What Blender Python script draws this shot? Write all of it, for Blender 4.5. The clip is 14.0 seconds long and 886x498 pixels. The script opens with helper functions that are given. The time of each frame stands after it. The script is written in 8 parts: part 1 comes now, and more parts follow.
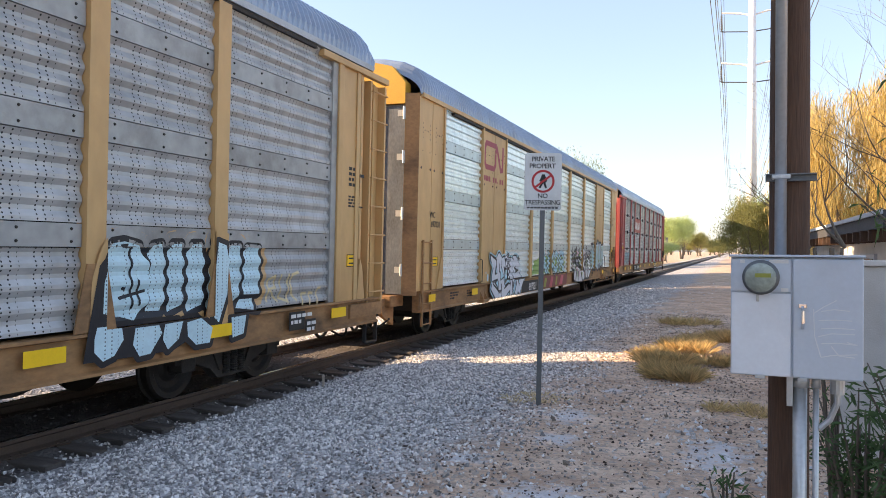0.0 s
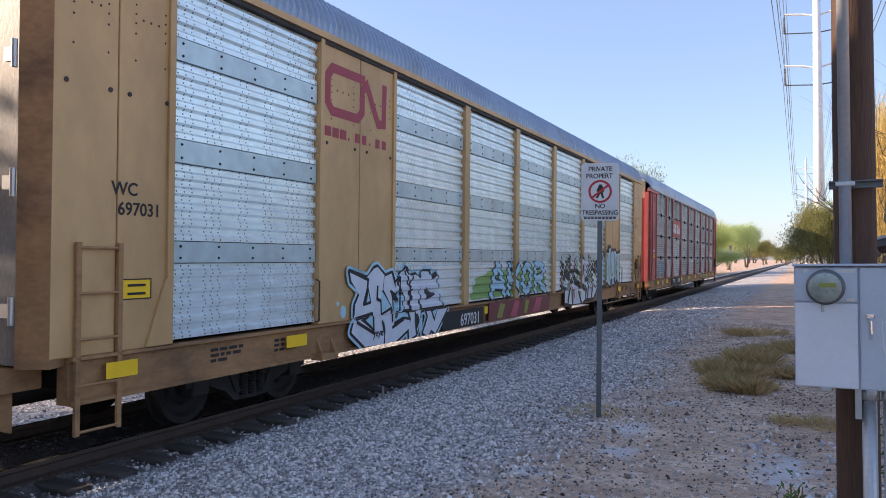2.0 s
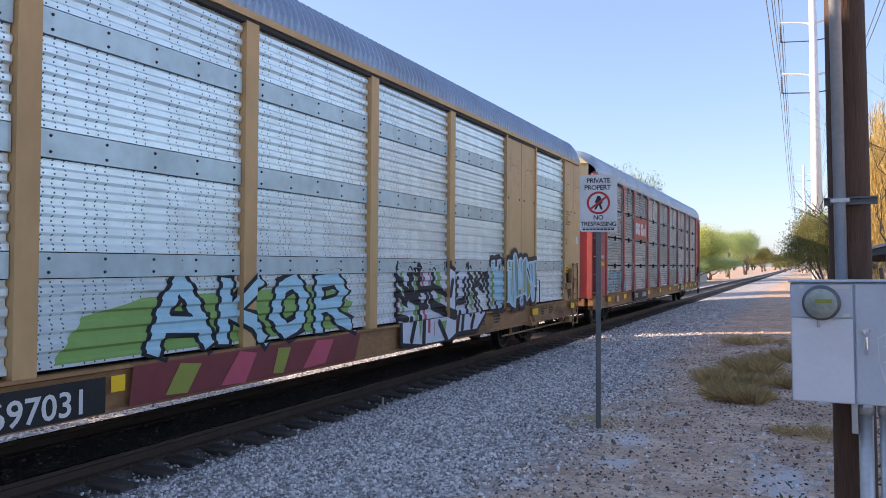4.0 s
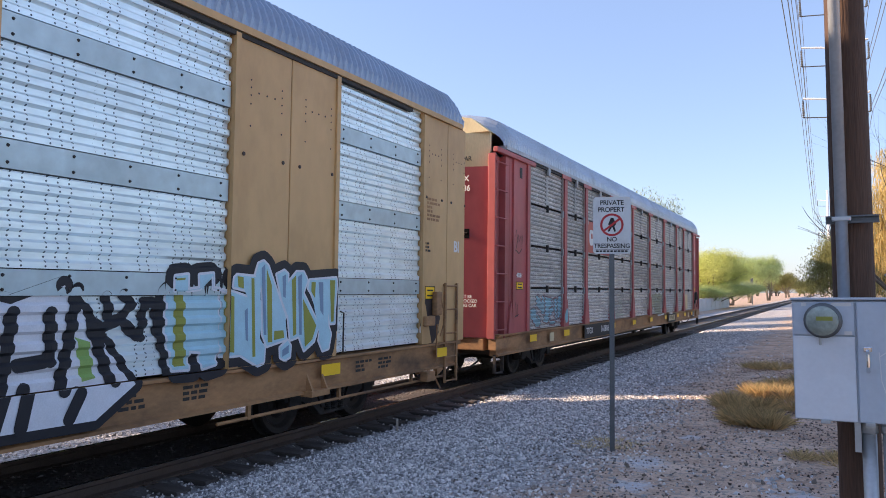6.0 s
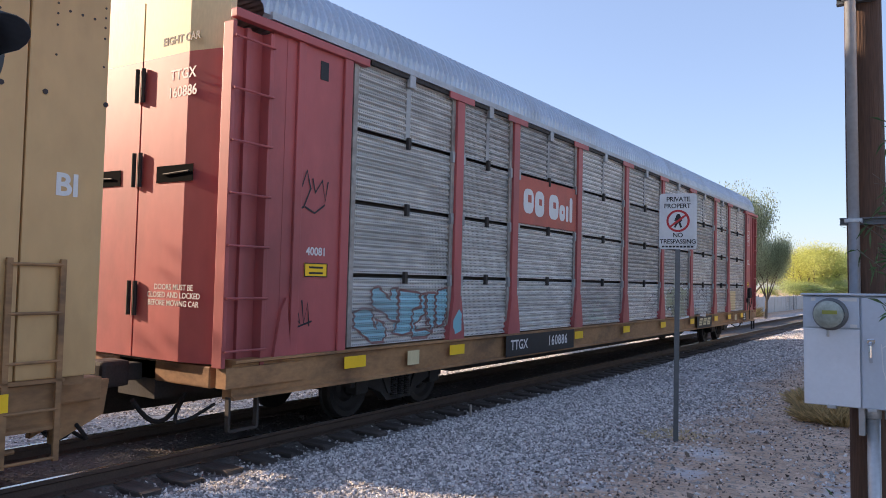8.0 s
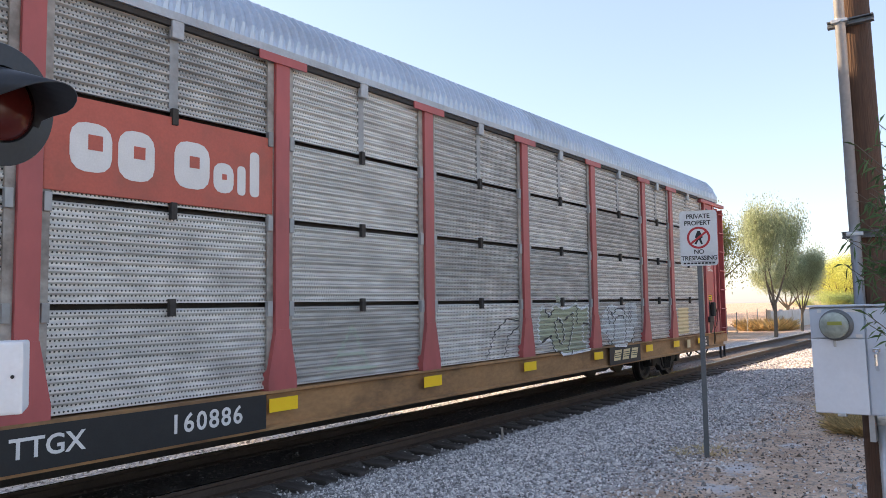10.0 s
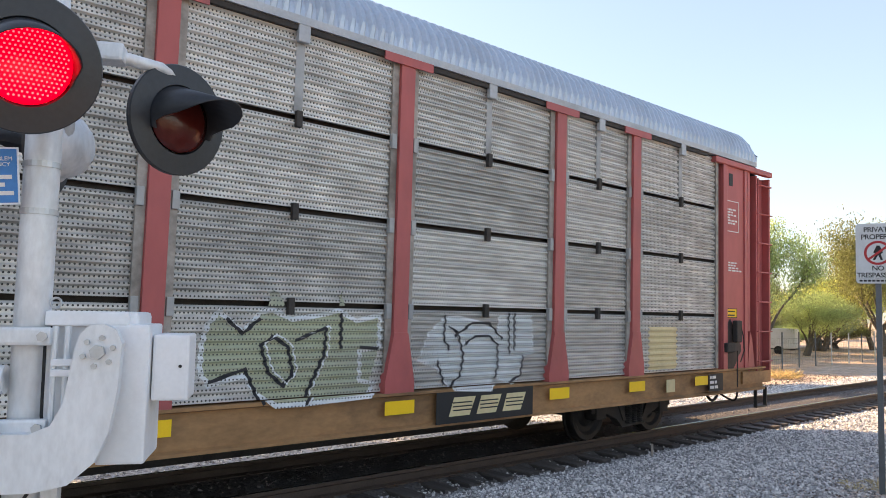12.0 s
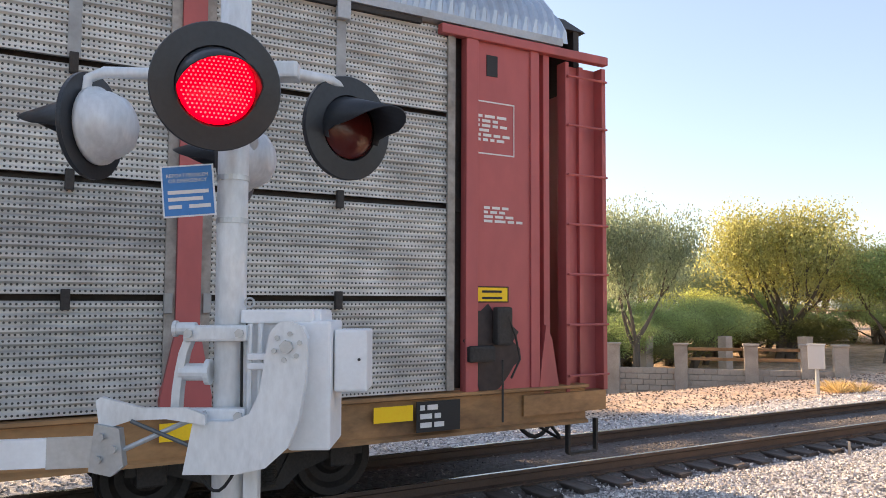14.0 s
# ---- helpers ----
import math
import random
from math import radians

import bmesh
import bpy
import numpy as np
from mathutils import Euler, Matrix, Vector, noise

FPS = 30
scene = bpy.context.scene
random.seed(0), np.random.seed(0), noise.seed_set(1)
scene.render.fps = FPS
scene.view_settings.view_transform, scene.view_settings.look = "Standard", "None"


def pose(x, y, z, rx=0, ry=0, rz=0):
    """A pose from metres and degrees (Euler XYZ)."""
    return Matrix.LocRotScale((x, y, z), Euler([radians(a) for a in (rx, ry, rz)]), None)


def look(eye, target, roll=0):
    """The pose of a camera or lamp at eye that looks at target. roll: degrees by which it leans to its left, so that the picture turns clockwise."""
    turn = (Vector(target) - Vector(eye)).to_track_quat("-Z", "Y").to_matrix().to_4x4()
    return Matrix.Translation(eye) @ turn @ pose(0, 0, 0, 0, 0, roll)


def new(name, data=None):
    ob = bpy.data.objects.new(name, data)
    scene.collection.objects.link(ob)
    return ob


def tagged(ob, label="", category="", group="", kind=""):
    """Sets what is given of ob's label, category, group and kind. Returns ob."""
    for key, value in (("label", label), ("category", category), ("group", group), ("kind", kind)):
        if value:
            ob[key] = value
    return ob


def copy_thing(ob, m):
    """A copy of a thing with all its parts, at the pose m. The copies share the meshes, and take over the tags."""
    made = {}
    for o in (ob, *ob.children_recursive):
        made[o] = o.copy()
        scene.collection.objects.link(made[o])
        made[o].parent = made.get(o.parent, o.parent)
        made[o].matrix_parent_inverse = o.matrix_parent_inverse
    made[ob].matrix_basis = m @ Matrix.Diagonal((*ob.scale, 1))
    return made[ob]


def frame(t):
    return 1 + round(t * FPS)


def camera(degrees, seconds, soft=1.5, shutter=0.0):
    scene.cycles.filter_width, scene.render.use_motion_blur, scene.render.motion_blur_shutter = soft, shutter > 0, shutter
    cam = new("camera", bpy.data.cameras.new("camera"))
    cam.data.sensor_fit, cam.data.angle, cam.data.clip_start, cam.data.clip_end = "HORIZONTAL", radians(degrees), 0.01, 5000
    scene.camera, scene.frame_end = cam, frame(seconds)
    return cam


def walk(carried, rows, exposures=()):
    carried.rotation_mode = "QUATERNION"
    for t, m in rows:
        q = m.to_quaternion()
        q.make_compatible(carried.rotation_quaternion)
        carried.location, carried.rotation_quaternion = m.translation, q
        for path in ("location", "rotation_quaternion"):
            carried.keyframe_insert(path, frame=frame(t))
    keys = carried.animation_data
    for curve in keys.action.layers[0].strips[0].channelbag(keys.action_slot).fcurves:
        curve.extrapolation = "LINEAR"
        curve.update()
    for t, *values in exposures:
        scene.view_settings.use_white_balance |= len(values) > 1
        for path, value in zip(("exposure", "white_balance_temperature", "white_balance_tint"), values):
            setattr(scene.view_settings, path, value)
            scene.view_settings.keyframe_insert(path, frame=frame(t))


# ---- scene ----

# ---------------------------------------------------------------- camera
cam = camera(61.0, 14.0, soft=0.9)
walk(cam, [
    (0, pose(-0.393, 0.292, 1.870, 90.07, -0.31, 21.23)),
    (0.5, pose(-0.403, 0.256, 1.874, 90.44, -0.02, 21.98)),
    (1, pose(-0.394, 0.263, 1.880, 90.71, -0.01, 23.49)),
    (1.5, pose(-0.381, 0.253, 1.883, 90.75, 0.11, 24.78)),
    (2, pose(-0.371, 0.251, 1.878, 90.94, 0.35, 25.60)),
    (2.5, pose(-0.371, 0.248, 1.879, 91.02, 0.44, 25.64)),
    (3, pose(-0.366, 0.256, 1.881, 91.27, 0.49, 25.69)),
    (3.2, pose(-0.375, 0.249, 1.921, 91.18, 0.37, 25.58)),
    (5.3, pose(-0.318, 0.176, 1.901, 92.97, 1.31, 25.84)),
    (5.5, pose(-0.314, 0.184, 1.883, 93.12, 1.15, 26.18)),
    (6, pose(-0.264, 0.190, 1.881, 93.41, 0.25, 27.02)),
    (6.5, pose(-0.179, 0.162, 1.879, 93.38, -0.89, 26.98)),
    (7, pose(-0.096, 0.005, 1.872, 92.65, -0.17, 26.96)),
    (7.5, pose(0.024, -0.097, 1.890, 92.41, 0.36, 30.00)),
    (8, pose(0.182, -0.134, 1.873, 92.81, -0.57, 33.71)),
    (8.5, pose(0.287, -0.176, 1.874, 93.29, -0.94, 33.99)),
    (9, pose(0.324, -0.232, 1.881, 94.19, -0.30, 33.55)),
    (9.2, pose(0.329, -0.266, 1.879, 94.38, 0.18, 33.88)),
    (11.3, pose(0.402, -0.286, 1.893, 94.91, 0.90, 45.39)),
    (11.5, pose(0.408, -0.270, 1.896, 94.98, 0.25, 47.39)),
    (12, pose(0.437, -0.256, 1.897, 95.18, -0.87, 47.62)),
    (12.5, pose(0.447, -0.261, 1.896, 95.37, -0.33, 46.83)),
    (13, pose(0.456, -0.265, 1.899, 94.96, 0.01, 47.33)),
    (13.5, pose(0.457, -0.267, 1.903, 94.42, 0.23, 53.29)),
    (14, pose(0.471, -0.276, 1.899, 94.56, 0.23, 60.24)),
], exposures=[(0.0, 1.62, 7700, 16), (0.5, 1.52, 7650, 16), (1.0, 1.39, 7500, 17), (1.5, 1.15, 6800, 20), (3.0, 1.21, 6500, 20), (7.5, 1.14, 6600, 20), (8.0, 1.12, 6700, 20), (8.5, 1.5, 6900, 20), (9.0, 1.52, 6900, 20), (9.5, 1.56, 7200, 19), (11.3, 1.72, 8200, 15), (12.0, 1.66, 8100, 15), (13.0, 1.5, 7900, 16), (13.5, 1.4, 7600, 17), (14.0, 1.42, 7800, 16)])

# ---------------------------------------------------------------- world and sun
SUN_EL, SUN_AZ = 21.0, 256.0
world = bpy.data.worlds.new("sky")
scene.world = world
world.use_nodes = True
wt = world.node_tree
sky = wt.nodes.new("ShaderNodeTexSky")
sky.sky_type = "NISHITA"
sky.sun_disc = False
sky.sun_elevation, sky.sun_rotation = radians(SUN_EL), radians(SUN_AZ)
sky.air_density, sky.dust_density, sky.ozone_density = 1.0, 0.7, 2.2
haze = wt.nodes.new("ShaderNodeMix")          # dusty air evens the clear sky out
haze.data_type = "RGBA"
haze.inputs["Factor"].default_value = 0.45
haze.inputs[7].default_value = (1.25, 1.75, 2.75, 1)
wt.links.new(sky.outputs[0], haze.inputs[6])
wt.links.new(haze.outputs[2], wt.nodes["Background"].inputs[0])
wt.nodes["Background"].inputs[1].default_value = 0.137
sun = new("sun", bpy.data.lights.new("sun", "SUN"))
sun.data.energy, sun.data.angle, sun.data.color = 4.4, radians(0.53), (1.0, 0.8, 0.56)
to_sun = Vector((math.sin(radians(SUN_AZ)) * math.cos(radians(SUN_EL)), math.cos(radians(SUN_AZ)) * math.cos(radians(SUN_EL)), math.sin(radians(SUN_EL))))
sun.matrix_world = look(to_sun * 60, (0, 0, 0))


# ---------------------------------------------------------------- materials
def mat(name, color, rough=0.6, metal=0.0, vary=0.25, fine=60.0, coarse=3.0, bump=0.15, dirt=None, dirt_amount=0.0, stretch=(1, 1, 1), island=0.0, per_object=0.0, spec=0.4):
    """Base colour broken up by grain and by larger stains, with a fine relief."""
    m = bpy.data.materials.new(name)
    m.use_nodes = True
    nt = m.node_tree
    N, L = nt.nodes.new, nt.links.new
    b = nt.nodes["Principled BSDF"]
    b.inputs["Roughness"].default_value, b.inputs["Metallic"].default_value = rough, metal
    b.inputs["Specular IOR Level"].default_value = spec
    tc, mp = N("ShaderNodeTexCoord"), N("ShaderNodeMapping")
    mp.inputs["Scale"].default_value = stretch
    L(tc.outputs["Object"], mp.inputs["Vector"])
    n1, n2 = N("ShaderNodeTexNoise"), N("ShaderNodeTexNoise")
    n1.inputs["Scale"].default_value, n1.inputs["Detail"].default_value = fine, 4
    n2.inputs["Scale"].default_value, n2.inputs["Detail"].default_value = coarse, 5
    L(mp.outputs[0], n1.inputs["Vector"])
    L(mp.outputs[0], n2.inputs["Vector"])
    add = N("ShaderNodeMath")
    add.operation = "ADD"
    L(n1.outputs[0], add.inputs[0])
    L(n2.outputs[0], add.inputs[1])
    src = add.outputs[0]
    if island or per_object:
        rnd = N("ShaderNodeNewGeometry").outputs["Random Per Island"] if island else N("ShaderNodeObjectInfo").outputs["Random"]
        mu = N("ShaderNodeMath")
        mu.operation = "MULTIPLY_ADD"
        mu.inputs[1].default_value = (island or per_object) * 2
        L(rnd, mu.inputs[0])
        L(src, mu.inputs[2])
        sub = N("ShaderNodeMath")
        sub.operation = "SUBTRACT"
        L(mu.outputs[0], sub.inputs[0])
        sub.inputs[1].default_value = (island or per_object)
        src = sub.outputs[0]
    mr = N("ShaderNodeMapRange")
    mr.inputs["From Min"].default_value, mr.inputs["From Max"].default_value = 0.55, 1.45
    mr.inputs["To Min"].default_value, mr.inputs["To Max"].default_value = 1 - vary, 1 + vary
    L(src, mr.inputs["Value"])
    vm = N("ShaderNodeVectorMath")
    vm.operation = "SCALE"
    vm.inputs[0].default_value = color
    L(mr.outputs[0], vm.inputs["Scale"])
    out = vm.outputs[0]
    if dirt:
        n3, cr, mx = N("ShaderNodeTexNoise"), N("ShaderNodeMapRange"), N("ShaderNodeMix")
        n3.inputs["Scale"].default_value, n3.inputs["Detail"].default_value = coarse * 0.6, 7
        n3.inputs["Roughness"].default_value = 0.65
        L(mp.outputs[0], n3.inputs["Vector"])
        cr.inputs["From Min"].default_value, cr.inputs["From Max"].default_value = 0.48, 0.72
        cr.inputs["To Max"].default_value = dirt_amount
        L(n3.outputs[0], cr.inputs["Value"])
        mx.data_type = "RGBA"
        L(cr.outputs[0], mx.inputs["Factor"])
        L(out, mx.inputs[6])
        mx.inputs[7].default_value = (*dirt, 1)
        out = mx.outputs[2]
    L(out, b.inputs["Base Color"])
    if bump:
        bp = N("ShaderNodeBump")
        bp.inputs["Strength"].default_value, bp.inputs["Distance"].default_value = bump, 0.01
        L(add.outputs[0], bp.inputs["Height"])
        L(bp.outputs[0], b.inputs["Normal"])
    return m


def punched(m, py, pz, radius, group=0.0, share=1.0, hole=(0.02, 0.02, 0.022)):
    """Rows of small punched holes over the sheet's own colour: py, pz are their spacings along and up."""
    nt = m.node_tree
    N, L = nt.nodes.new, nt.links.new
    b = nt.nodes["Principled BSDF"]
    old = b.inputs["Base Color"].links[0].from_socket
    tc, sp = N("ShaderNodeTexCoord"), N("ShaderNodeSeparateXYZ")
    L(tc.outputs["Object"], sp.inputs[0])

    def math_(op, a, v=0.0):
        n = N("ShaderNodeMath")
        n.operation = op
        if hasattr(a, "links"):
            L(a, n.inputs[0])
        else:
            n.inputs[0].default_value = a
        if hasattr(v, "links"):
            L(v, n.inputs[1])
        else:
            n.inputs[1].default_value = v
        return n.outputs[0]

    u = math_("MULTIPLY", math_("SUBTRACT", math_("FRACT", math_("DIVIDE", sp.outputs["Y"], py)), 0.5), py)
    v = math_("MULTIPLY", math_("SUBTRACT", math_("FRACT", math_("DIVIDE", sp.outputs["Z"], pz)), 0.5), pz)
    r = math_("SQRT", math_("ADD", math_("MULTIPLY", u, u), math_("MULTIPLY", v, v)))
    hit = math_("LESS_THAN", r, radius)
    if group:
        g = math_("LESS_THAN", math_("FRACT", math_("DIVIDE", sp.outputs["Y"], group)), share)
        hit = math_("MULTIPLY", hit, g)
    mx = N("ShaderNodeMix")
    mx.data_type = "RGBA"
    L(hit, mx.inputs["Factor"])
    L(old, mx.inputs[6])
    mx.inputs[7].default_value = (*hole, 1)
    L(mx.outputs[2], b.inputs["Base Color"])
    return m


def see_through(m, share=0.55):
    """Thin leaves let part of the light through."""
    nt = m.node_tree
    b, out = nt.nodes["Principled BSDF"], nt.nodes["Material Output"]
    tr, mx = nt.nodes.new("ShaderNodeBsdfTranslucent"), nt.nodes.new("ShaderNodeMixShader")
    nt.links.new(b.inputs["Base Color"].links[0].from_socket, tr.inputs["Color"])
    mx.inputs[0].default_value = share
    nt.links.new(b.outputs[0], mx.inputs[1])
    nt.links.new(tr.outputs[0], mx.inputs[2])
    nt.links.new(mx.outputs[0], out.inputs["Surface"])
    return m


M = {}
M["tan"] = mat("tan_paint", (0.61, 0.375, 0.165), 0.5, 0, 0.12, 5, 0.8, 0.04, (0.34, 0.19, 0.075), 0.6, (1, 1, 0.55))
M["tan_dark"] = mat("rusty_tan_paint", (0.37, 0.195, 0.085), 0.65, 0, 0.3, 14, 1.7, 0.12, (0.07, 0.042, 0.028), 0.85, (1, 0.7, 1.6))
M["cream"] = mat("cream_paint", (0.7, 0.58, 0.33), 0.55, 0, 0.12, 40, 2, 0.06, (0.25, 0.16, 0.08), 0.4, (1, 1, 0.3))
M["ochre"] = mat("ochre_paint", (0.6, 0.33, 0.05), 0.55, 0, 0.12, 40, 2, 0.06)
M["red"] = mat("faded_red_paint", (0.46, 0.105, 0.1), 0.5, 0, 0.14, 6, 0.9, 0.04, (0.17, 0.06, 0.055), 0.6, (1, 1, 0.5))
M["seal"] = mat("dark_grey_seal", (0.1, 0.115, 0.135), 0.5, 0, 0.5, 30, 3, 0.2, (0.36, 0.38, 0.4), 0.4, (1, 1, 0.5))
M["galv_light"] = punched(mat("bright_galvanised_panel", (0.8, 0.9, 0.91), 0.32, 0.45, 0.2, 7, 1.1, 0.04, (0.5, 0.56, 0.55), 0.6, (1, 0.5, 2.2), per_object=0.12), 0.11, 0.0408, 0.0095, 0.47, 0.62, hole=(0.1, 0.13, 0.15))
M["galv_band"] = mat("galvanised_band", (0.5, 0.61, 0.63), 0.42, 0.4, 0.2, 6, 1.3, 0.04, (0.3, 0.35, 0.35), 0.6)
M["galv_dark"] = punched(mat("weathered_galvanised_panel", (0.45, 0.455, 0.455), 0.48, 0.3, 0.34, 5, 0.7, 0.05, (0.13, 0.125, 0.12), 0.85, (1, 0.6, 1.1), per_object=0.16), 0.085, 0.04, 0.0095, 0.34, 0.62)
M["band_dark"] = mat("weathered_band", (0.36, 0.365, 0.36), 0.5, 0.25, 0.28, 6, 1.4, 0.05, (0.12, 0.1, 0.085), 0.75)
M["galv_red"] = punched(mat("perforated_steel_panel", (0.56, 0.545, 0.51), 0.5, 0.3, 0.5, 7, 1.2, 0.05, (0.24, 0.22, 0.2), 0.9, (1, 0.4, 2.4), per_object=0.2), 0.04, 0.0475, 0.0095, hole=(0.06, 0.058, 0.055))
M["roof"] = mat("galvanised_roof_sheet", (0.3, 0.375, 0.48), 0.4, 0.4, 0.12, 20, 1.2, 0.04, (0.22, 0.23, 0.24), 0.5)
M["roof_pale"] = mat("pale_galvanised_roof_sheet", (0.46, 0.53, 0.61), 0.38, 0.45, 0.12, 20, 1.2, 0.04, (0.3, 0.3, 0.3), 0.5)
M["eave"] = mat("grey_eave_rail", (0.42, 0.44, 0.46), 0.5, 0.2, 0.15, 30, 2, 0.05, (0.2, 0.18, 0.16), 0.5)
# grimy steel of the running gear, also the shade-black of the slot sheet
M["under"] = mat("black_grimy_steel_and_shade", (0.045, 0.04, 0.037), 0.7, 0.2, 0.4, 40, 4, 0.2, (0.06, 0.045, 0.03), 0.5)
M["wheel"] = mat("dark_wheel_steel", (0.035, 0.03, 0.027), 0.55, 0.5, 0.3, 40, 5, 0.1)
M["tread"] = mat("bright_worn_steel", (0.55, 0.54, 0.52), 0.25, 0.9, 0.1, 60, 4, 0.02)
M["yellow"] = mat("reflective_yellow", (1.0, 0.6, 0.02), 0.5, 0, 0.08, 60, 4, 0.03)
M["white"] = mat("white_stencil_paint", (0.72, 0.7, 0.67), 0.6, 0, 0.1, 60, 5, 0.03)
M["black"] = mat("black_stencil_paint", (0.022, 0.022, 0.022), 0.6, 0, 0.2, 60, 5, 0.03)
M["logo_red"] = mat("faded_logo_red", (0.36, 0.05, 0.07), 0.55, 0, 0.1, 60, 4, 0.03)
M["panel_red"] = mat("red_logo_panel", (0.5, 0.11, 0.075), 0.55, 0, 0.14, 40, 3, 0.04, (0.3, 0.1, 0.07), 0.6)
for _n, _c in (("g_white", (0.7, 0.72, 0.76)), ("g_blue", (0.42, 0.66, 0.74)), ("g_cyan", (0.2, 0.48, 0.54)), ("g_black", (0.02, 0.02, 0.024)), ("g_green", (0.26, 0.42, 0.12)), ("g_olive", (0.3, 0.31, 0.06)), ("g_pink", (0.55, 0.1, 0.14)), ("g_maroon", (0.22, 0.05, 0.05)), ("g_pale", (0.4, 0.46, 0.38)), ("g_steel", (0.2, 0.3, 0.42))):
    M[_n] = mat("spray_paint_" + _n[2:], _c, 0.5, 0, 0.12, 70, 6, 0.03)
for _n, _c in (("r_cyan", (0.29, 0.54, 0.6)), ("r_white", (0.74, 0.77, 0.77)), ("r_pale", (0.4, 0.42, 0.29)), ("r_chalk", (0.6, 0.63, 0.62)), ("r_rust", (0.26, 0.12, 0.1))):
    M[_n] = punched(mat("sprayed_sheet_" + _n[2:], _c, 0.5, 0, 0.2, 25, 2.5, 0.04, (0.3, 0.29, 0.28), 0.6, (1, 0.4, 2.0)), 0.04, 0.0475, 0.0085, hole=(0.05, 0.05, 0.05))
M["g_bubble"] = punched(mat("sprayed_pale_sheet", (0.52, 0.72, 0.78), 0.5, 0, 0.12, 20, 2.0, 0.03), 0.085, 0.04, 0.009, 0.34, 0.62, hole=(0.12, 0.17, 0.2))
M["hole"] = mat("dark_opening", (0.006, 0.006, 0.007), 0.95, 0, 0.1, 20, 3, 0, spec=0.03)
M["rail"] = mat("rusty_rail_steel", (0.105, 0.072, 0.056), 0.65, 0.3, 0.3, 60, 4, 0.15)
M["tie"] = mat("creosoted_tie_timber", (0.1, 0.082, 0.072), 0.85, 0, 0.4, 30, 3, 0.5, (0.17, 0.145, 0.13), 0.6, (0.3, 3, 3), per_object=0.2)
M["stone"] = mat("ballast_stone", (0.58, 0.545, 0.52), 0.85, 0, 0.6, 60, 8, 0.3, island=0.6)
M["stone_grimy"] = mat("oily_ballast_stone", (0.19, 0.16, 0.145), 0.8, 0, 0.5, 60, 8, 0.3, island=0.6)
M["chip"] = mat("dusty_stone_chip", (0.52, 0.415, 0.34), 0.9, 0, 0.6, 60, 8, 0.2, island=0.8)
M["edge"] = mat("dull_edge_steel", (0.34, 0.31, 0.275), 0.6, 0.2, 0.45, 14, 2.2, 0.15, (0.13, 0.1, 0.08), 0.8)
M["grime"] = mat("black_grease_stain", (0.05, 0.035, 0.032), 0.6, 0, 0.4, 12, 3, 0.1)
M["wood"] = mat("creosoted_pole_wood", (0.09, 0.048, 0.03), 0.8, 0, 0.5, 25, 2.5, 0.5, (0.04, 0.026, 0.02), 0.7, (6, 6, 0.35))
M["steel"] = mat("galvanised_steel", (0.5, 0.52, 0.53), 0.4, 0.6, 0.15, 50, 5, 0.05, (0.3, 0.3, 0.3), 0.4)
M["post"] = mat("dull_steel_post", (0.14, 0.15, 0.155), 0.5, 0.5, 0.2, 50, 6, 0.1)
M["box_grey"] = mat("grey_enamel", (0.54, 0.6, 0.67), 0.4, 0.1, 0.06, 50, 2, 0.03, (0.36, 0.39, 0.43), 0.5)
M["box_pale"] = mat("pale_grey_enamel", (0.74, 0.78, 0.83), 0.4, 0.1, 0.05, 50, 2, 0.03, (0.55, 0.57, 0.6), 0.5)
M["chalk"] = mat("white_scrawl", (0.7, 0.72, 0.74), 0.7, 0, 0.1, 60, 6, 0.03)
M["chrome"] = mat("chrome", (0.75, 0.75, 0.75), 0.15, 1.0, 0.04, 50, 5, 0.0)
M["sign"] = mat("white_sign_sheet", (0.66, 0.68, 0.68), 0.45, 0.1, 0.07, 50, 6, 0.03, (0.45, 0.46, 0.45), 0.5)
M["sign_red"] = mat("sign_red", (0.5, 0.035, 0.04), 0.5, 0, 0.1, 50, 6, 0.02)
M["sign_blue"] = mat("sign_blue", (0.03, 0.2, 0.5), 0.4, 0, 0.1, 50, 6, 0.02)
M["silver"] = mat("aluminium_paint", (0.74, 0.76, 0.77), 0.42, 0.15, 0.14, 50, 4, 0.05, (0.33, 0.32, 0.3), 0.7, (1, 1, 0.4))
M["white_paint"] = mat("white_enamel", (0.83, 0.84, 0.85), 0.4, 0, 0.06, 50, 3, 0.03, (0.55, 0.55, 0.53), 0.4)
M["lamp_black"] = mat("matt_black_enamel", (0.03, 0.033, 0.038), 0.36, 0, 0.2, 50, 5, 0.05)
M["lens_off"] = mat("unlit_red_lens", (0.085, 0.012, 0.01), 0.15, 0, 0.15, 60, 10, 0.1)
M["debris"] = mat("dark_dry_debris", (0.12, 0.08, 0.06), 0.9, 0, 0.5, 60, 8, 0.2, island=0.6)
M["rubble"] = mat("pale_rubble", (0.62, 0.62, 0.63), 0.85, 0, 0.3, 40, 6, 0.2, island=0.4)
M["bark"] = mat("grey_bark", (0.14, 0.115, 0.09), 0.9, 0, 0.4, 25, 4, 0.6, None, 0, (3, 3, 0.6))
for _n, _c in (("dark", (0.36, 0.42, 0.27)), ("green", (0.44, 0.53, 0.23)), ("yellow", (0.58, 0.61, 0.2)), ("olive", (0.24, 0.24, 0.09)), ("willow", (0.6, 0.47, 0.2)), ("oleander", (0.085, 0.15, 0.06)), ("dry", (0.66, 0.52, 0.28)), ("amber", (0.5, 0.48, 0.18))):
    M["leaf_" + _n] = see_through(mat("foliage_" + _n, _c, 0.6, 0, 0.25, 12, 0.5, 0, island=0.7))
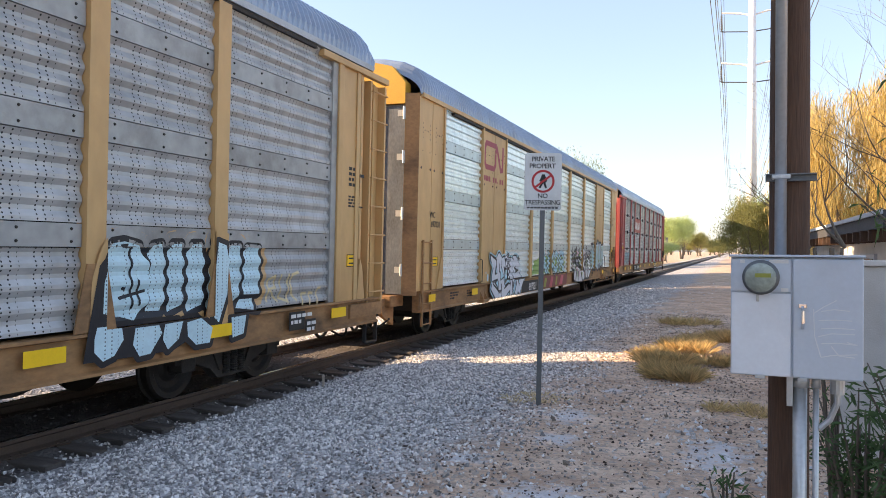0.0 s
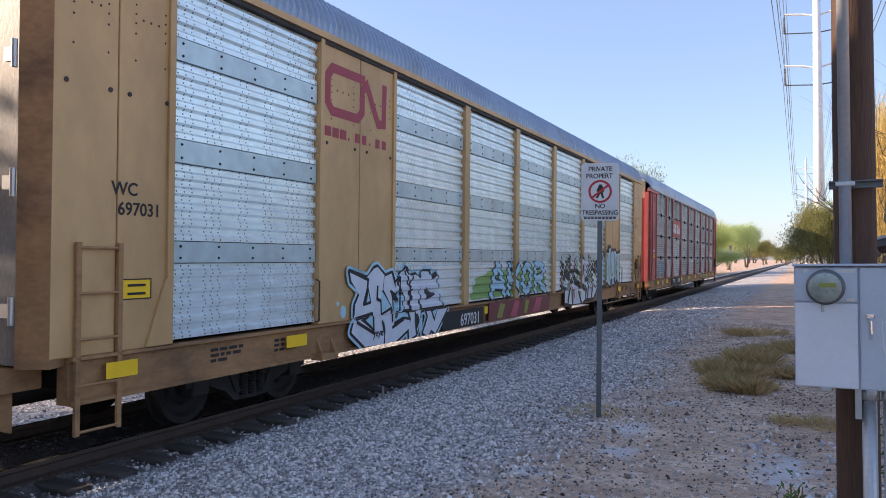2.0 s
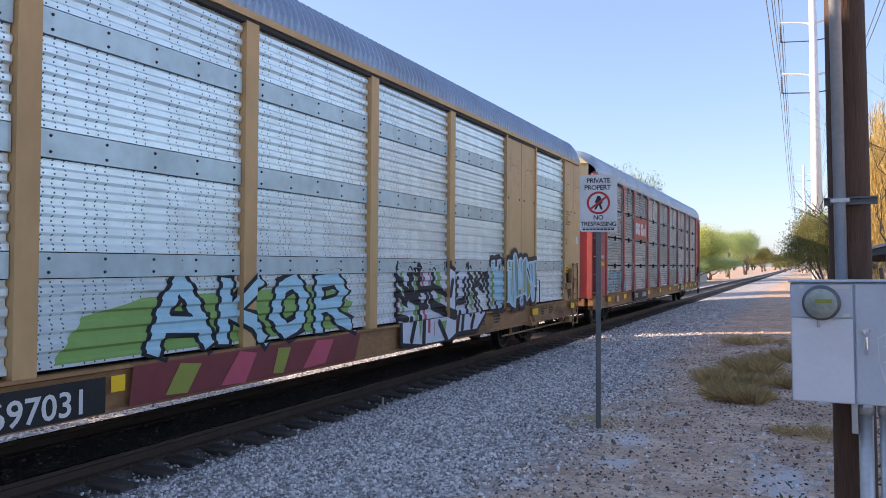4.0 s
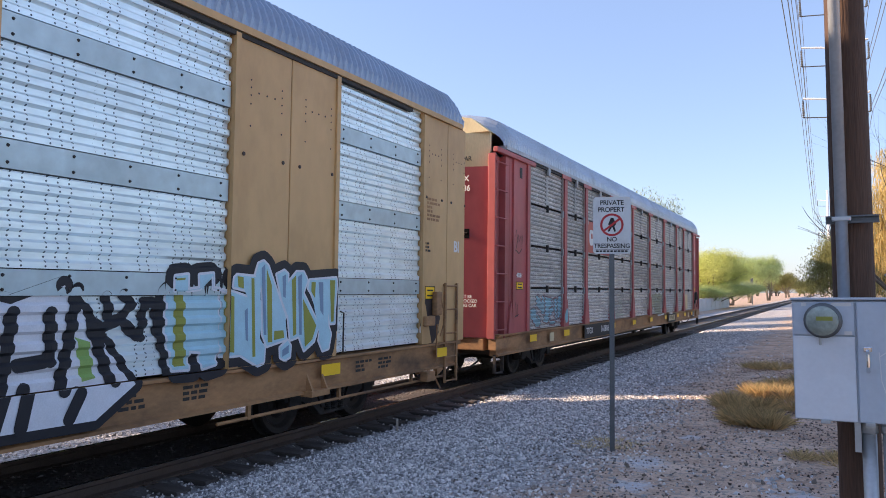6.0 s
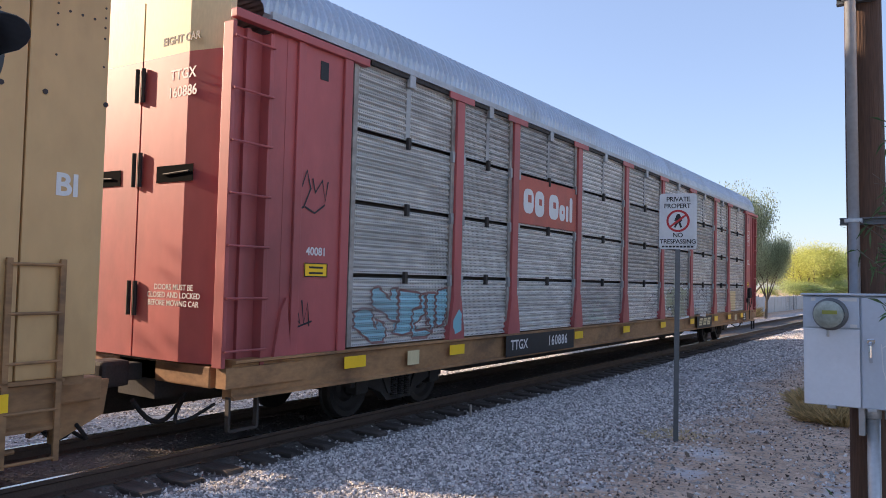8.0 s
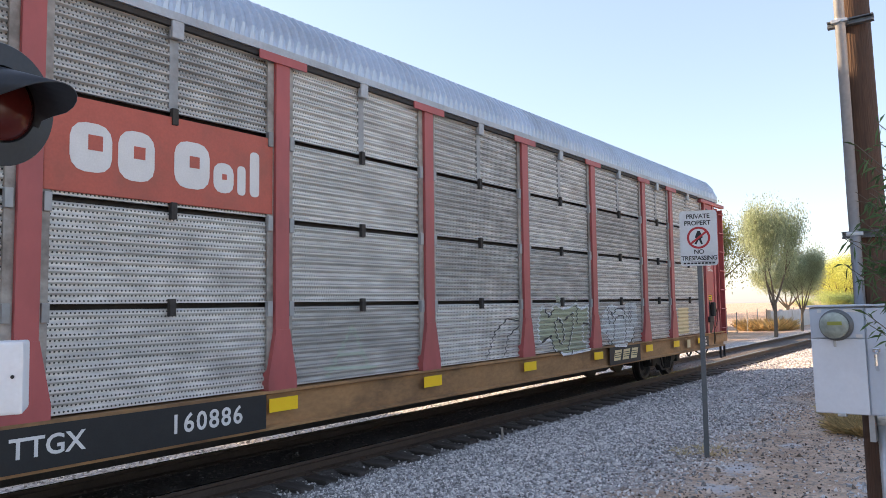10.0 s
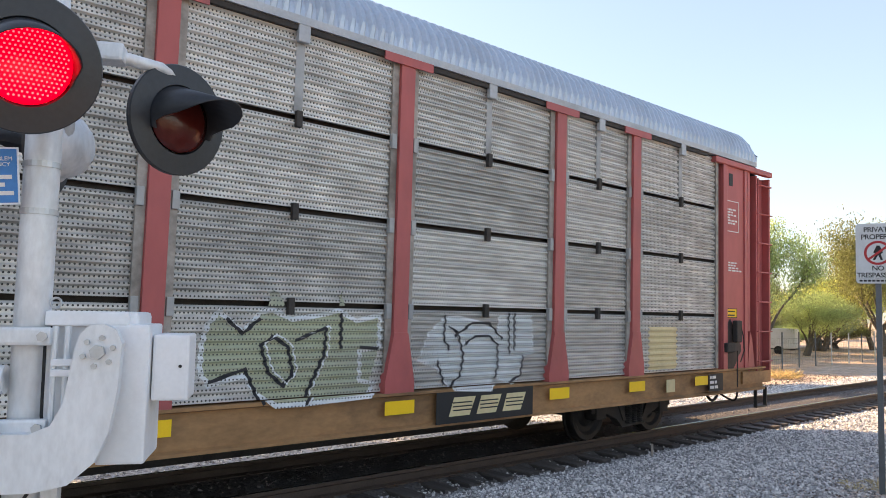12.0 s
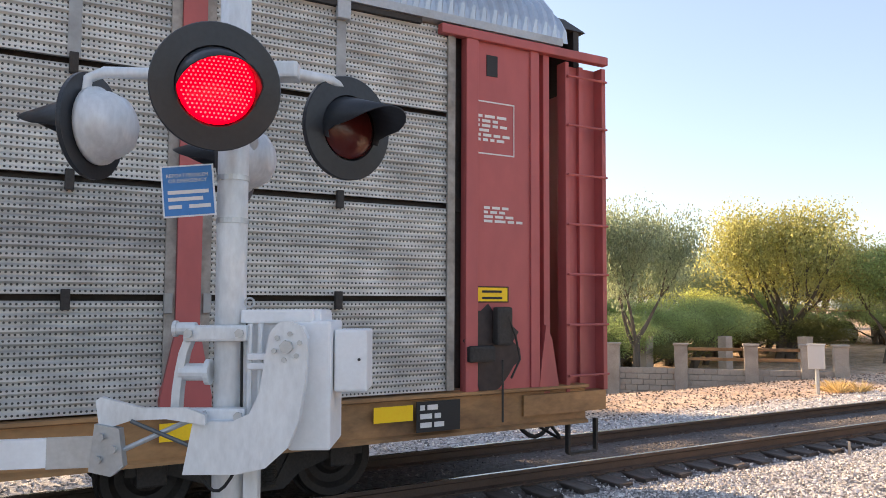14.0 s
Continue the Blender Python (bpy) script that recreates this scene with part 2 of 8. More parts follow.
M["stucco"] = mat("pale_stucco", (0.6, 0.59, 0.57), 0.9, 0, 0.1, 80, 2, 0.3, (0.4, 0.37, 0.33), 0.5)
M["roofing"] = mat("dark_roofing_felt", (0.05, 0.05, 0.055), 0.8, 0, 0.3, 40, 3, 0.3)
M["fascia"] = mat("pale_fascia_board", (0.4, 0.42, 0.45), 0.6, 0, 0.15, 40, 3, 0.1)
M["block"] = mat("dusty_block_masonry", (0.42, 0.355, 0.295), 0.9, 0, 0.25, 40, 3, 0.4, (0.28, 0.22, 0.17), 0.6, per_object=0.15)
M["glass"] = mat("dark_window_glass", (0.03, 0.035, 0.04), 0.08, 0, 0.1, 20, 3, 0)
M["car_white"] = mat("white_car_paint", (0.62, 0.64, 0.66), 0.3, 0, 0.05, 20, 2, 0)
M["rubber"] = mat("black_rubber", (0.02, 0.02, 0.02), 0.8, 0, 0.2, 30, 4, 0.1)
M["rust"] = mat("rusty_sheet", (0.2, 0.1, 0.05), 0.8, 0.1, 0.4, 30, 4, 0.3)


def glow(name, color, strength):
    m = bpy.data.materials.new(name)
    m.use_nodes = True
    b = m.node_tree.nodes["Principled BSDF"]
    b.inputs["Base Color"].default_value = (*color, 1)
    b.inputs["Emission Color"].default_value = (*color, 1)
    b.inputs["Emission Strength"].default_value = strength
    b.inputs["Roughness"].default_value = 0.3
    return m


M["lens_lit"] = glow("lit_red_lens", (0.75, 0.0, 0.012), 1.15)
M["led"] = glow("lit_red_diode", (1.0, 0.06, 0.07), 1.6)


def ground_material():
    """Dust and dirt right of the line, grey crushed stone beside the rails, scattered chips and pale spills."""
    m = bpy.data.materials.new("ground")
    m.use_nodes = True
    nt = m.node_tree
    N, L = nt.nodes.new, nt.links.new
    b = nt.nodes["Principled BSDF"]
    b.inputs["Roughness"].default_value = 0.95
    b.inputs["Specular IOR Level"].default_value = 0.17
    tc, sp = N("ShaderNodeTexCoord"), N("ShaderNodeSeparateXYZ")
    L(tc.outputs["Object"], sp.inputs[0])

    def noise_(scale, detail=5, rough=0.55):
        n = N("ShaderNodeTexNoise")
        n.inputs["Scale"].default_value, n.inputs["Detail"].default_value, n.inputs["Roughness"].default_value = scale, detail, rough
        L(tc.outputs["Object"], n.inputs["Vector"])
        return n.outputs[0]

    def ramp(src, a, b_, to0=0.0, to1=1.0):
        r = N("ShaderNodeMapRange")
        r.inputs["From Min"].default_value, r.inputs["From Max"].default_value = a, b_
        r.inputs["To Min"].default_value, r.inputs["To Max"].default_value = to0, to1
        L(src, r.inputs["Value"])
        return r.outputs[0]

    def mix(f, a, c):
        x = N("ShaderNodeMix")
        x.data_type = "RGBA"
        L(f, x.inputs["Factor"])
        for s, v in ((x.inputs[6], a), (x.inputs[7], c)):
            if hasattr(v, "links"):
                L(v, s)
            else:
                s.default_value = (*v, 1)
        return x.outputs[2]

    def op(kind, a, c):
        n = N("ShaderNodeMath")
        n.operation = kind
        for s, v in ((n.inputs[0], a), (n.inputs[1], c)):
            if hasattr(v, "links"):
                L(v, s)
            else:
                s.default_value = v
        return n.outputs[0]

    vor = N("ShaderNodeTexVoronoi")
    vor.inputs["Scale"].default_value = 22
    L(tc.outputs["Object"], vor.inputs["Vector"])
    vr = N("ShaderNodeSeparateColor")
    L(vor.outputs["Color"], vr.inputs[0])
    gravel = mix(ramp(vr.outputs[0], 0, 1), (0.22, 0.205, 0.2), (0.66, 0.63, 0.62))
    dirt = mix(ramp(noise_(1.3, 8, 0.65), 0.35, 0.65), (0.5, 0.33, 0.23), (0.82, 0.61, 0.46))
    dirt = mix(ramp(noise_(30, 4), 0.55, 0.72, 0, 0.5), dirt, (0.17, 0.13, 0.105))
    dirt = mix(ramp(noise_(6, 7, 0.75), 0.52, 0.64, 0, 0.6), dirt, (0.17, 0.13, 0.11))
    dirt = mix(ramp(vr.outputs[1], 0.8, 0.86, 0, 0.8), dirt, (0.4, 0.34, 0.29))
    grain = noise_(7, 7, 0.75)
    for cx, cy, rx, ry in ((-2.15, 8.75, 0.34, 0.42), (-2.05, 7.7, 0.3, 0.3), (-2.7, 6.75, 0.3, 0.22), (-1.75, 5.9, 0.5, 0.4), (-1.9, 10.6, 0.25, 0.2), (-0.55, 7.6, 0.35, 0.7)):
        u = op("DIVIDE", op("SUBTRACT", sp.outputs["X"], cx), rx)
        v = op("DIVIDE", op("SUBTRACT", sp.outputs["Y"], cy), ry)
        r = op("ADD", op("SQRT", op("ADD", op("MULTIPLY", u, u), op("MULTIPLY", v, v)), 0.0), op("MULTIPLY", op("SUBTRACT", grain, 0.5), 3.2))
        dirt = mix(ramp(r, 0.95, 0.35, 0, 0.75), dirt, (0.66, 0.66, 0.68))
    wob = op("ADD", sp.outputs["X"], op("MULTIPLY", noise_(0.6, 6, 0.7), 3.0))
    near = ramp(wob, -1.9, -0.9)
    far = ramp(sp.outputs["X"], -10.6, -11.8)
    both = op("MAXIMUM", near, far)
    col = mix(both, gravel, dirt)
    off = op("ABSOLUTE", op("ADD", sp.outputs["X"], 7.77), 0.0)
    col = mix(ramp(op("ADD", off, op("MULTIPLY", noise_(2.0, 5, 0.7), 0.5)), 1.65, 1.3, 0, 0.9), col, (0.11, 0.092, 0.082))
    L(col, b.inputs["Base Color"])
    bp = N("ShaderNodeBump")
    bp.inputs["Strength"].default_value, bp.inputs["Distance"].default_value = 0.7, 0.04
    h = op("ADD", op("MULTIPLY", vor.outputs["Distance"], -0.8), op("MULTIPLY", noise_(14, 6), 1.0))
    L(h, bp.inputs["Height"])
    L(bp.outputs[0], b.inputs["Normal"])
    return m


M["ground"] = ground_material()


# ---------------------------------------------------------------- mesh helpers
def finish(bm, name, material, smooth=False):
    me = bpy.data.meshes.new(name)
    bm.normal_update()
    bm.to_mesh(me)
    bm.free()
    me.materials.append(material)
    if smooth:
        for p in me.polygons:
            p.use_smooth = True
    return me


def part(name, bm, material, parent, label="", smooth=False):
    ob = new(name, finish(bm, name, material, smooth) if isinstance(bm, bmesh.types.BMesh) else bm)
    ob.parent = parent
    if label:
        ob["label"] = label
    return ob


def thing(name, label, category, m=None, group="", kind=""):
    ob = new(name)
    tagged(ob, label, category, group, kind)
    if m is not None:
        ob.matrix_world = m
    return ob


def solid(name, bm, material, label, category, m=None, group="", kind="", smooth=False):
    ob = new(name, finish(bm, name, material, smooth))
    tagged(ob, label, category, group, kind)
    if m is not None:
        ob.matrix_world = m
    return ob


def B():
    return bmesh.new()


def box(bm, x0, x1, y0, y1, z0, z1, bevel=0.0):
    vs = [bm.verts.new((x, y, z)) for x in (x0, x1) for y in (y0, y1) for z in (z0, z1)]
    fs = [bm.faces.new([vs[i] for i in f]) for f in ((0, 1, 3, 2), (4, 6, 7, 5), (0, 4, 5, 1), (2, 3, 7, 6), (0, 2, 6, 4), (1, 5, 7, 3))]
    if bevel:
        es = list({e for f in fs for e in f.edges})
        bmesh.ops.bevel(bm, geom=es, offset=bevel, segments=2, affect="EDGES", profile=0.6)
    return bm


def prism(bm, pts, axis, a, b):
    """A flat outline, pushed from a to b along an axis (0 x, 1 y, 2 z); pts are the two other coordinates in order."""
    def at(p, h):
        q = list(p)
        q.insert(axis, h)
        return q
    lo = [bm.verts.new(at(p, a)) for p in pts]
    hi = [bm.verts.new(at(p, b)) for p in pts]
    n = len(pts)
    bm.faces.new(lo)
    bm.faces.new(hi[::-1])
    for i in range(n):
        bm.faces.new((lo[i], hi[i], hi[(i + 1) % n], lo[(i + 1) % n]))
    bmesh.ops.recalc_face_normals(bm, faces=bm.faces)
    return bm


def tube(bm, p, q, r0, r1=None, seg=10, caps=True):
    p, q = Vector(p), Vector(q)
    r1 = r0 if r1 is None else r1
    d = (q - p).normalized()
    a = d.orthogonal().normalized()
    c = d.cross(a)
    ring = []
    for o, r in ((p, r0), (q, r1)):
        ring.append([bm.verts.new(o + (a * math.cos(t) + c * math.sin(t)) * r) for t in [2 * math.pi * i / seg for i in range(seg)]])
    for i in range(seg):
        bm.faces.new((ring[0][i], ring[0][(i + 1) % seg], ring[1][(i + 1) % seg], ring[1][i]))
    if caps:
        bm.faces.new(ring[0][::-1])
        bm.faces.new(ring[1])
    return bm


def path_tube(bm, pts, r, seg=8):
    """One unbroken pipe along a line of points."""
    pts = [Vector(p) for p in pts]
    rings, side = [], None
    for i, p in enumerate(pts):
        d = (pts[min(i + 1, len(pts) - 1)] - pts[max(i - 1, 0)]).normalized()
        side = d.orthogonal().normalized() if side is None else (side - d * side.dot(d)).normalized()
        up = d.cross(side)
        rings.append([bm.verts.new(p + (side * math.cos(t) + up * math.sin(t)) * r) for t in [2 * math.pi * k / seg for k in range(seg)]])
    for g, h in zip(rings, rings[1:]):
        for k in range(seg):
            bm.faces.new((g[k], g[(k + 1) % seg], h[(k + 1) % seg], h[k]))
    bm.faces.new(rings[0][::-1])
    bm.faces.new(rings[-1])
    return bm


def lathe(bm, prof, axis_m, seg=28):
    """Turn a profile of (radius, height) round the z axis of axis_m."""
    rings = []
    for r, h in prof:
        rings.append([bm.verts.new(axis_m @ Vector((r * math.cos(t), r * math.sin(t), h))) for t in [2 * math.pi * i / seg for i in range(seg)]])
    for a, b in zip(rings, rings[1:]):
        for i in range(seg):
            bm.faces.new((a[i], a[(i + 1) % seg], b[(i + 1) % seg], b[i]))
    bm.faces.new(rings[0][::-1])
    bm.faces.new(rings[-1])
    return bm


def words(name, text, size, material, parent, m, label="", spacing=1.0, bold=0.0):
    """Lettering in the built-in font, turned into a thin mesh, centred on m, reading along its x with z as the normal."""
    cu = bpy.data.curves.new(name, "FONT")
    cu.body, cu.size, cu.align_x, cu.align_y, cu.extrude, cu.space_character, cu.offset = text, size, "CENTER", "CENTER", 0.001, spacing, bold
    cu.resolution_u = 3
    tmp = bpy.data.objects.new(name, cu)
    me = bpy.data.meshes.new_from_object(tmp)
    bpy.data.objects.remove(tmp)
    me.materials.clear()
    me.materials.append(material)
    ob = new(name, me)
    ob.parent = parent
    ob.matrix_basis = m
    if label:
        ob["label"] = label
    return ob


# ---------------------------------------------------------------- the train
HALF = 1.55                      # half the width of a car
TRACK_X = -7.77                  # middle of the line; rail tops are at height 0
LEAN = 1.1                       # the line is canted a little towards the near side
SIDE = lambda x, y, z: Matrix(((0, 0, 1, x), (1, 0, 0, y), (0, 1, 0, z), (0, 0, 0, 1)))
FRONT = lambda x, y, z: Matrix(((1, 0, 0, x), (0, 0, -1, y), (0, 1, 0, z), (0, 0, 0, 1)))


class Ribs:
    """The wavy section of a side sheet: rows of ribs from given heights, flat between them."""

    def __init__(self, starts, heights, pitch, depth, sharp=0.15):
        self.rows, self.pitch, self.depth, self.sharp = list(zip(starts, heights)), pitch, depth, sharp

    def local(self, h):
        p, s = (h / self.pitch) % 1.0, self.sharp
        if p < 0.5 - s:
            return self.depth
        if p < 0.5:
            return self.depth * (0.5 - p) / s
        if p < 1 - s:
            return 0.0
        return self.depth * (p - 1 + s) / s

    def steps(self, height):
        out, k = [0.0], 0
        while True:
            for f in (0.5 - self.sharp, 0.5, 1 - self.sharp, 1.0):
                h = (k + f) * self.pitch
                if h >= height - 0.004:
                    return out + [height]
                out.append(h)
            k += 1

    def at(self, z):
        for a, h in self.rows:
            if a - 1e-4 <= z <= a + h + 1e-4:
                return self.local(min(max(z - a, 0), h))
        return self.depth

    def breaks(self):
        return [a + s for a, h in self.rows for s in self.steps(h)]

    def sheet(self, width, height):
        pts = [(self.local(h), h) for h in self.steps(height)]
        return prism(B(), pts + [(-0.02, height), (-0.02, 0.0)], 1, 0.0, width)


RIBS_TAN = Ribs((1.12, 2.14, 3.2, 4.25), (0.78, 0.8, 0.8, 0.66), 0.1632, 0.036, 0.17)
RIBS_OLD = Ribs((1.12, 2.14, 3.2, 4.25), (0.78, 0.8, 0.8, 0.66), 0.2, 0.034, 0.3)
RIBS_RED = Ribs((1.1, 2.06, 3.02, 3.975), (0.905, 0.905, 0.905, 0.905), 0.0953, 0.026, 0.2)


def stroke_faces(bm, line, w0, w1=None):
    """A band along a line in the plane of the side (y along, z up), mitred at its corners."""
    w1 = w0 if w1 is None else w1
    pts = [Vector(p) for p in line]
    n = len(pts)
    left, right = [], []
    for i, p in enumerate(pts):
        a = (pts[i] - pts[i - 1]).normalized() if i else None
        b = (pts[i + 1] - pts[i]).normalized() if i < n - 1 else None
        t = ((a or b) + (b or a)).normalized()
        nrm = Vector((-t.y, t.x))
        k = 1.0
        if a and b:
            k = min(1.6, 1.0 / max(0.5, nrm.dot(Vector((-a.y, a.x)))))
        w = (w0 + (w1 - w0) * i / max(1, n - 1)) * 0.5 * k
        ext = t * (w0 * 0.35) if i in (0, n - 1) else Vector((0, 0))
        if i == 0:
            ext = -ext
        left.append(bm.verts.new((0, *(p + ext + nrm * w))))
        right.append(bm.verts.new((0, *(p + ext - nrm * w))))
    for i in range(n - 1):
        bm.faces.new((right[i], right[i + 1], left[i + 1], left[i]))


def painted(name, lines, width, material, parent, ribs, base_x, lift, label="", polys=()):
    """Spray paint that follows the sheet: bands along lines and filled outlines, pressed onto the ribs."""
    bm = B()
    for ln in lines:
        stroke_faces(bm, ln, width)
    for pl in polys:
        bm.faces.new([bm.verts.new((0, *p)) for p in pl])
    zs = [v.co.z for v in bm.verts]
    lo, hi = min(zs), max(zs)
    if ribs:
        for z in ribs.breaks():
            if lo < z < hi:
                bmesh.ops.bisect_plane(bm, geom=bm.verts[:] + bm.edges[:] + bm.faces[:], plane_co=(0, 0, z), plane_no=(0, 0, 1))
    for f in bm.faces:
        f.normal_update()
        if f.normal.x < 0:
            f.normal_flip()
    bm.faces.index_update()
    for v in bm.verts:
        tiny = 0.0015 * ((v.link_faces[0].index if v.link_faces else 0) % 7) / 7
        v.co.x = base_x + (ribs.at(v.co.z) if ribs else 0) + lift + tiny
    ob = part(name, bm, material, parent, label)
    if len(lines) + len(polys) > 1:
        tagged(ob, label, kind="stuff")
    return ob


def zones(solids, posts, post_x, ribs):
    """The heights of a car's side, stretch by stretch: (y0, y1, z0, z1, x, ribs)."""
    out = [(-99, 99, 0.66, 1.1, HALF + 0.052, None)]
    marks = sorted([(a, b, HALF + 0.032, None) for a, b in solids] + [(p - 0.12, p + 0.12, post_x, None) for p in posts])
    y = -99
    for a, b, x, r in marks:
        out += [(y, a, 1.1, 5.0, HALF - 0.06, ribs), (a, b, 1.1, 5.0, x, None)]
        y = b
    return out + [(y, 99, 1.1, 5.0, HALF - 0.06, ribs)]


def rounded(p, q, w, n=6):
    """The outline of a fat stroke with round ends from p to q."""
    a, r = math.atan2(q[1] - p[1], q[0] - p[0]), w / 2
    half = [math.pi * i / n - math.pi / 2 for i in range(n + 1)]
    return [(q[0] + r * math.cos(a + t), q[1] + r * math.sin(a + t)) for t in half] + [(p[0] - r * math.cos(a + t), p[1] - r * math.sin(a + t)) for t in half]


def mural(lines, width, material, parent, areas, lift, label="", polys=(), soft=False):
    """Bands of paint that run over sheets, posts, solid panels and the sill alike."""
    src = B()
    for ln in lines:
        if soft:
            polys = list(polys) + [rounded(p, q, width) for p, q in zip(ln, ln[1:])]
        else:
            stroke_faces(src, ln, width)
    for pl in polys:
        src.faces.new([src.verts.new((0, *p)) for p in pl])
    bmesh.ops.triangulate(src, faces=[f for f in src.faces if len(f.verts) > 4])
    ys, zs = [v.co.y for v in src.verts], [v.co.z for v in src.verts]
    for y0, y1, z0, z1, x, ribs in areas:
        if y1 <= min(ys) or y0 >= max(ys) or z1 <= min(zs) or z0 >= max(zs):
            continue
        bm = src.copy()
        for co, no, keep_above in (((0, y0, 0), (0, 1, 0), True), ((0, y1, 0), (0, 1, 0), False), ((0, 0, z0), (0, 0, 1), True), ((0, 0, z1), (0, 0, 1), False)):
            bmesh.ops.bisect_plane(bm, geom=bm.verts[:] + bm.edges[:] + bm.faces[:], plane_co=co, plane_no=no, clear_inner=keep_above, clear_outer=not keep_above)
        if not bm.faces:
            bm.free()
            continue
        if ribs:
            lo, hi = min(v.co.z for v in bm.verts), max(v.co.z for v in bm.verts)
            for z in ribs.breaks():
                if lo < z < hi:
                    bmesh.ops.bisect_plane(bm, geom=bm.verts[:] + bm.edges[:] + bm.faces[:], plane_co=(0, 0, z), plane_no=(0, 0, 1))
        for f in bm.faces:
            f.normal_update()
            if f.normal.x < 0:
                f.normal_flip()
        bm.faces.index_update()
        for v in bm.verts:
            v.co.x = x + (ribs.at(v.co.z) if ribs else 0) + lift + 0.0015 * ((v.link_faces[0].index if v.link_faces else 0) % 7) / 7
        tagged(part("graffiti", bm, material, parent), label, kind="stuff")
    src.free()


def capsule(cy, z0, z1, w, n=7):
    r = w / 2
    return [(cy + r * math.cos(t), z1 - r + r * math.sin(t)) for t in [math.pi * i / n for i in range(n + 1)]] + [(cy + r * math.cos(t), z0 + r + r * math.sin(t)) for t in [math.pi + math.pi * i / n for i in range(n + 1)]]


def roof_mesh(half_len, material, end_drop=0.25):
    arc = [(1.56, 4.95), (1.545, 5.12), (1.47, 5.32), (1.32, 5.5), (1.05, 5.63), (0.65, 5.71), (0.0, 5.75)]
    arc = arc + [(-x, z) for x, z in arc[-2::-1]]
    n = int(half_len * 2 / 0.034)
    ys = np.linspace(-half_len, half_len, n)
    verts, faces, k = [], [], len(arc)
    for i, y in enumerate(ys):
        r = (0.0, 0.03, 0.03, 0.0)[i % 4]
        e = max(0.0, 1 - (half_len - abs(y)) / 0.28)
        drop = end_drop * e * e
        for x, z in arc:
            q = r if z > 5.0 else 0.0
            verts.append((x * (1 + q * 0.7), y, z + q - (drop * min(1, (z - 4.95) / 0.5))))
    for i in range(n - 1):
        for j in range(k - 1):
            faces.append((i * k + j, i * k + j + 1, (i + 1) * k + j + 1, (i + 1) * k + j))
    me = bpy.data.meshes.new("roof")
    me.from_pydata(verts, [], faces)
    me.materials.append(material)
    return me


def wheelset_mesh():
    bm = B()
    for sgn in (1, -1):
        ax = Matrix.Translation((sgn * 0.69, 0, 0)) @ Matrix.Rotation(math.pi / 2 * sgn, 4, "Y")
        lathe(bm, [(0.45, -0.03), (0.45, 0.0), (0.425, 0.012), (0.42, 0.1), (0.4, 0.135), (0.33, 0.13), (0.28, 0.085), (0.2, 0.08), (0.15, 0.12), (0.1, 0.13), (0.1, 0.24), (0.07, 0.26)], ax, 32)
        for k in range(3):
            t = 2 * math.pi * k / 3
            tube(bm, ax @ Vector((0.045 * math.cos(t), 0.045 * math.sin(t), 0.25)), ax @ Vector((0.045 * math.cos(t), 0.045 * math.sin(t), 0.28)), 0.016, seg=6)
    tube(bm, (-0.7, 0, 0), (0.7, 0, 0), 0.085, seg=12)
    return finish(bm, "wheelset", M["wheel"], False)


WHEELSETS = []
_wheel = wheelset_mesh()


def side_frame(x):
    bm = B()
    top = [(-1.12, 0.46), (-1.12, 0.62), (-0.78, 0.66), (-0.45, 0.78), (0.45, 0.78), (0.78, 0.66), (1.12, 0.62), (1.12, 0.46), (0.8, 0.46), (0.46, 0.34), (0.3, 0.2), (-0.3, 0.2), (-0.46, 0.34), (-0.8, 0.46)]
    prism(bm, top, 0, x - 0.07, x + 0.07)
    for s in (1, -1):
        box(bm, x - 0.1, x + 0.1, s * 0.9 - 0.13, s * 0.9 + 0.13, 0.36, 0.6, 0.02)
        prism(bm, [(s * 0.22, 0.3), (s * 0.3, 0.3), (s * 0.52, 0.7), (s * 0.44, 0.72)], 0, x + 0.05, x + 0.1)
    return bm


def truck(car, y):
    t = part("truck", side_frame(0.98), M["under"], car, "black grimy cast steel truck side frame")
    t.location = (0, y, 0)
    far = part("side_frame", side_frame(-0.98), M["under"], t)
    bm = B()
    box(bm, -1.0, 1.0, -0.22, 0.22, 0.42, 0.62, 0.03)
    part("bolster", bm, M["under"], t)
    for s in (-0.16, 0.0, 0.16):
        bm = B()
        prof = []
        for k in range(11):
            prof += [(0.066, 0.25 + k * 0.03), (0.05, 0.265 + k * 0.03)]
        lathe(bm, prof, Matrix.Translation((1.06, s, 0)), 10)
        part("spring", bm, M["under"], t)
    for s in (-0.9, 0.9):
        w = new("wheelset", _wheel)
        w.parent = car
        w.location = (0, y + s, 0.42)
        WHEELSETS.append((w, y + s))


def stencil_bars(name, car, x, y0, z, widths, h, gap, material, face=SIDE):
    """Writing too small to read: a row of short bars."""
    bm = B()
    y = y0
    for w in widths:
        box(bm, x, x + 0.003, y, y + w, z - h / 2, z + h / 2)
        y += w + gap
    return part(name, bm, material, car)


def stencil_block(car, x, y0, z_top, rows, h, material, seed=1, name="stencil"):
    rnd = random.Random(seed)
    bm = B()
    for r in range(rows):
        y, z = y0, z_top - r * h * 1.7
        for _ in range(rnd.randint(2, 4)):
            w = rnd.uniform(0.05, 0.14)
            box(bm, x, x + 0.003, y, y + w, z - h / 2, z + h / 2)
            y += w + 0.03
    return tagged(part(name, bm, material, car, "small stencilled lettering"), kind="stuff")


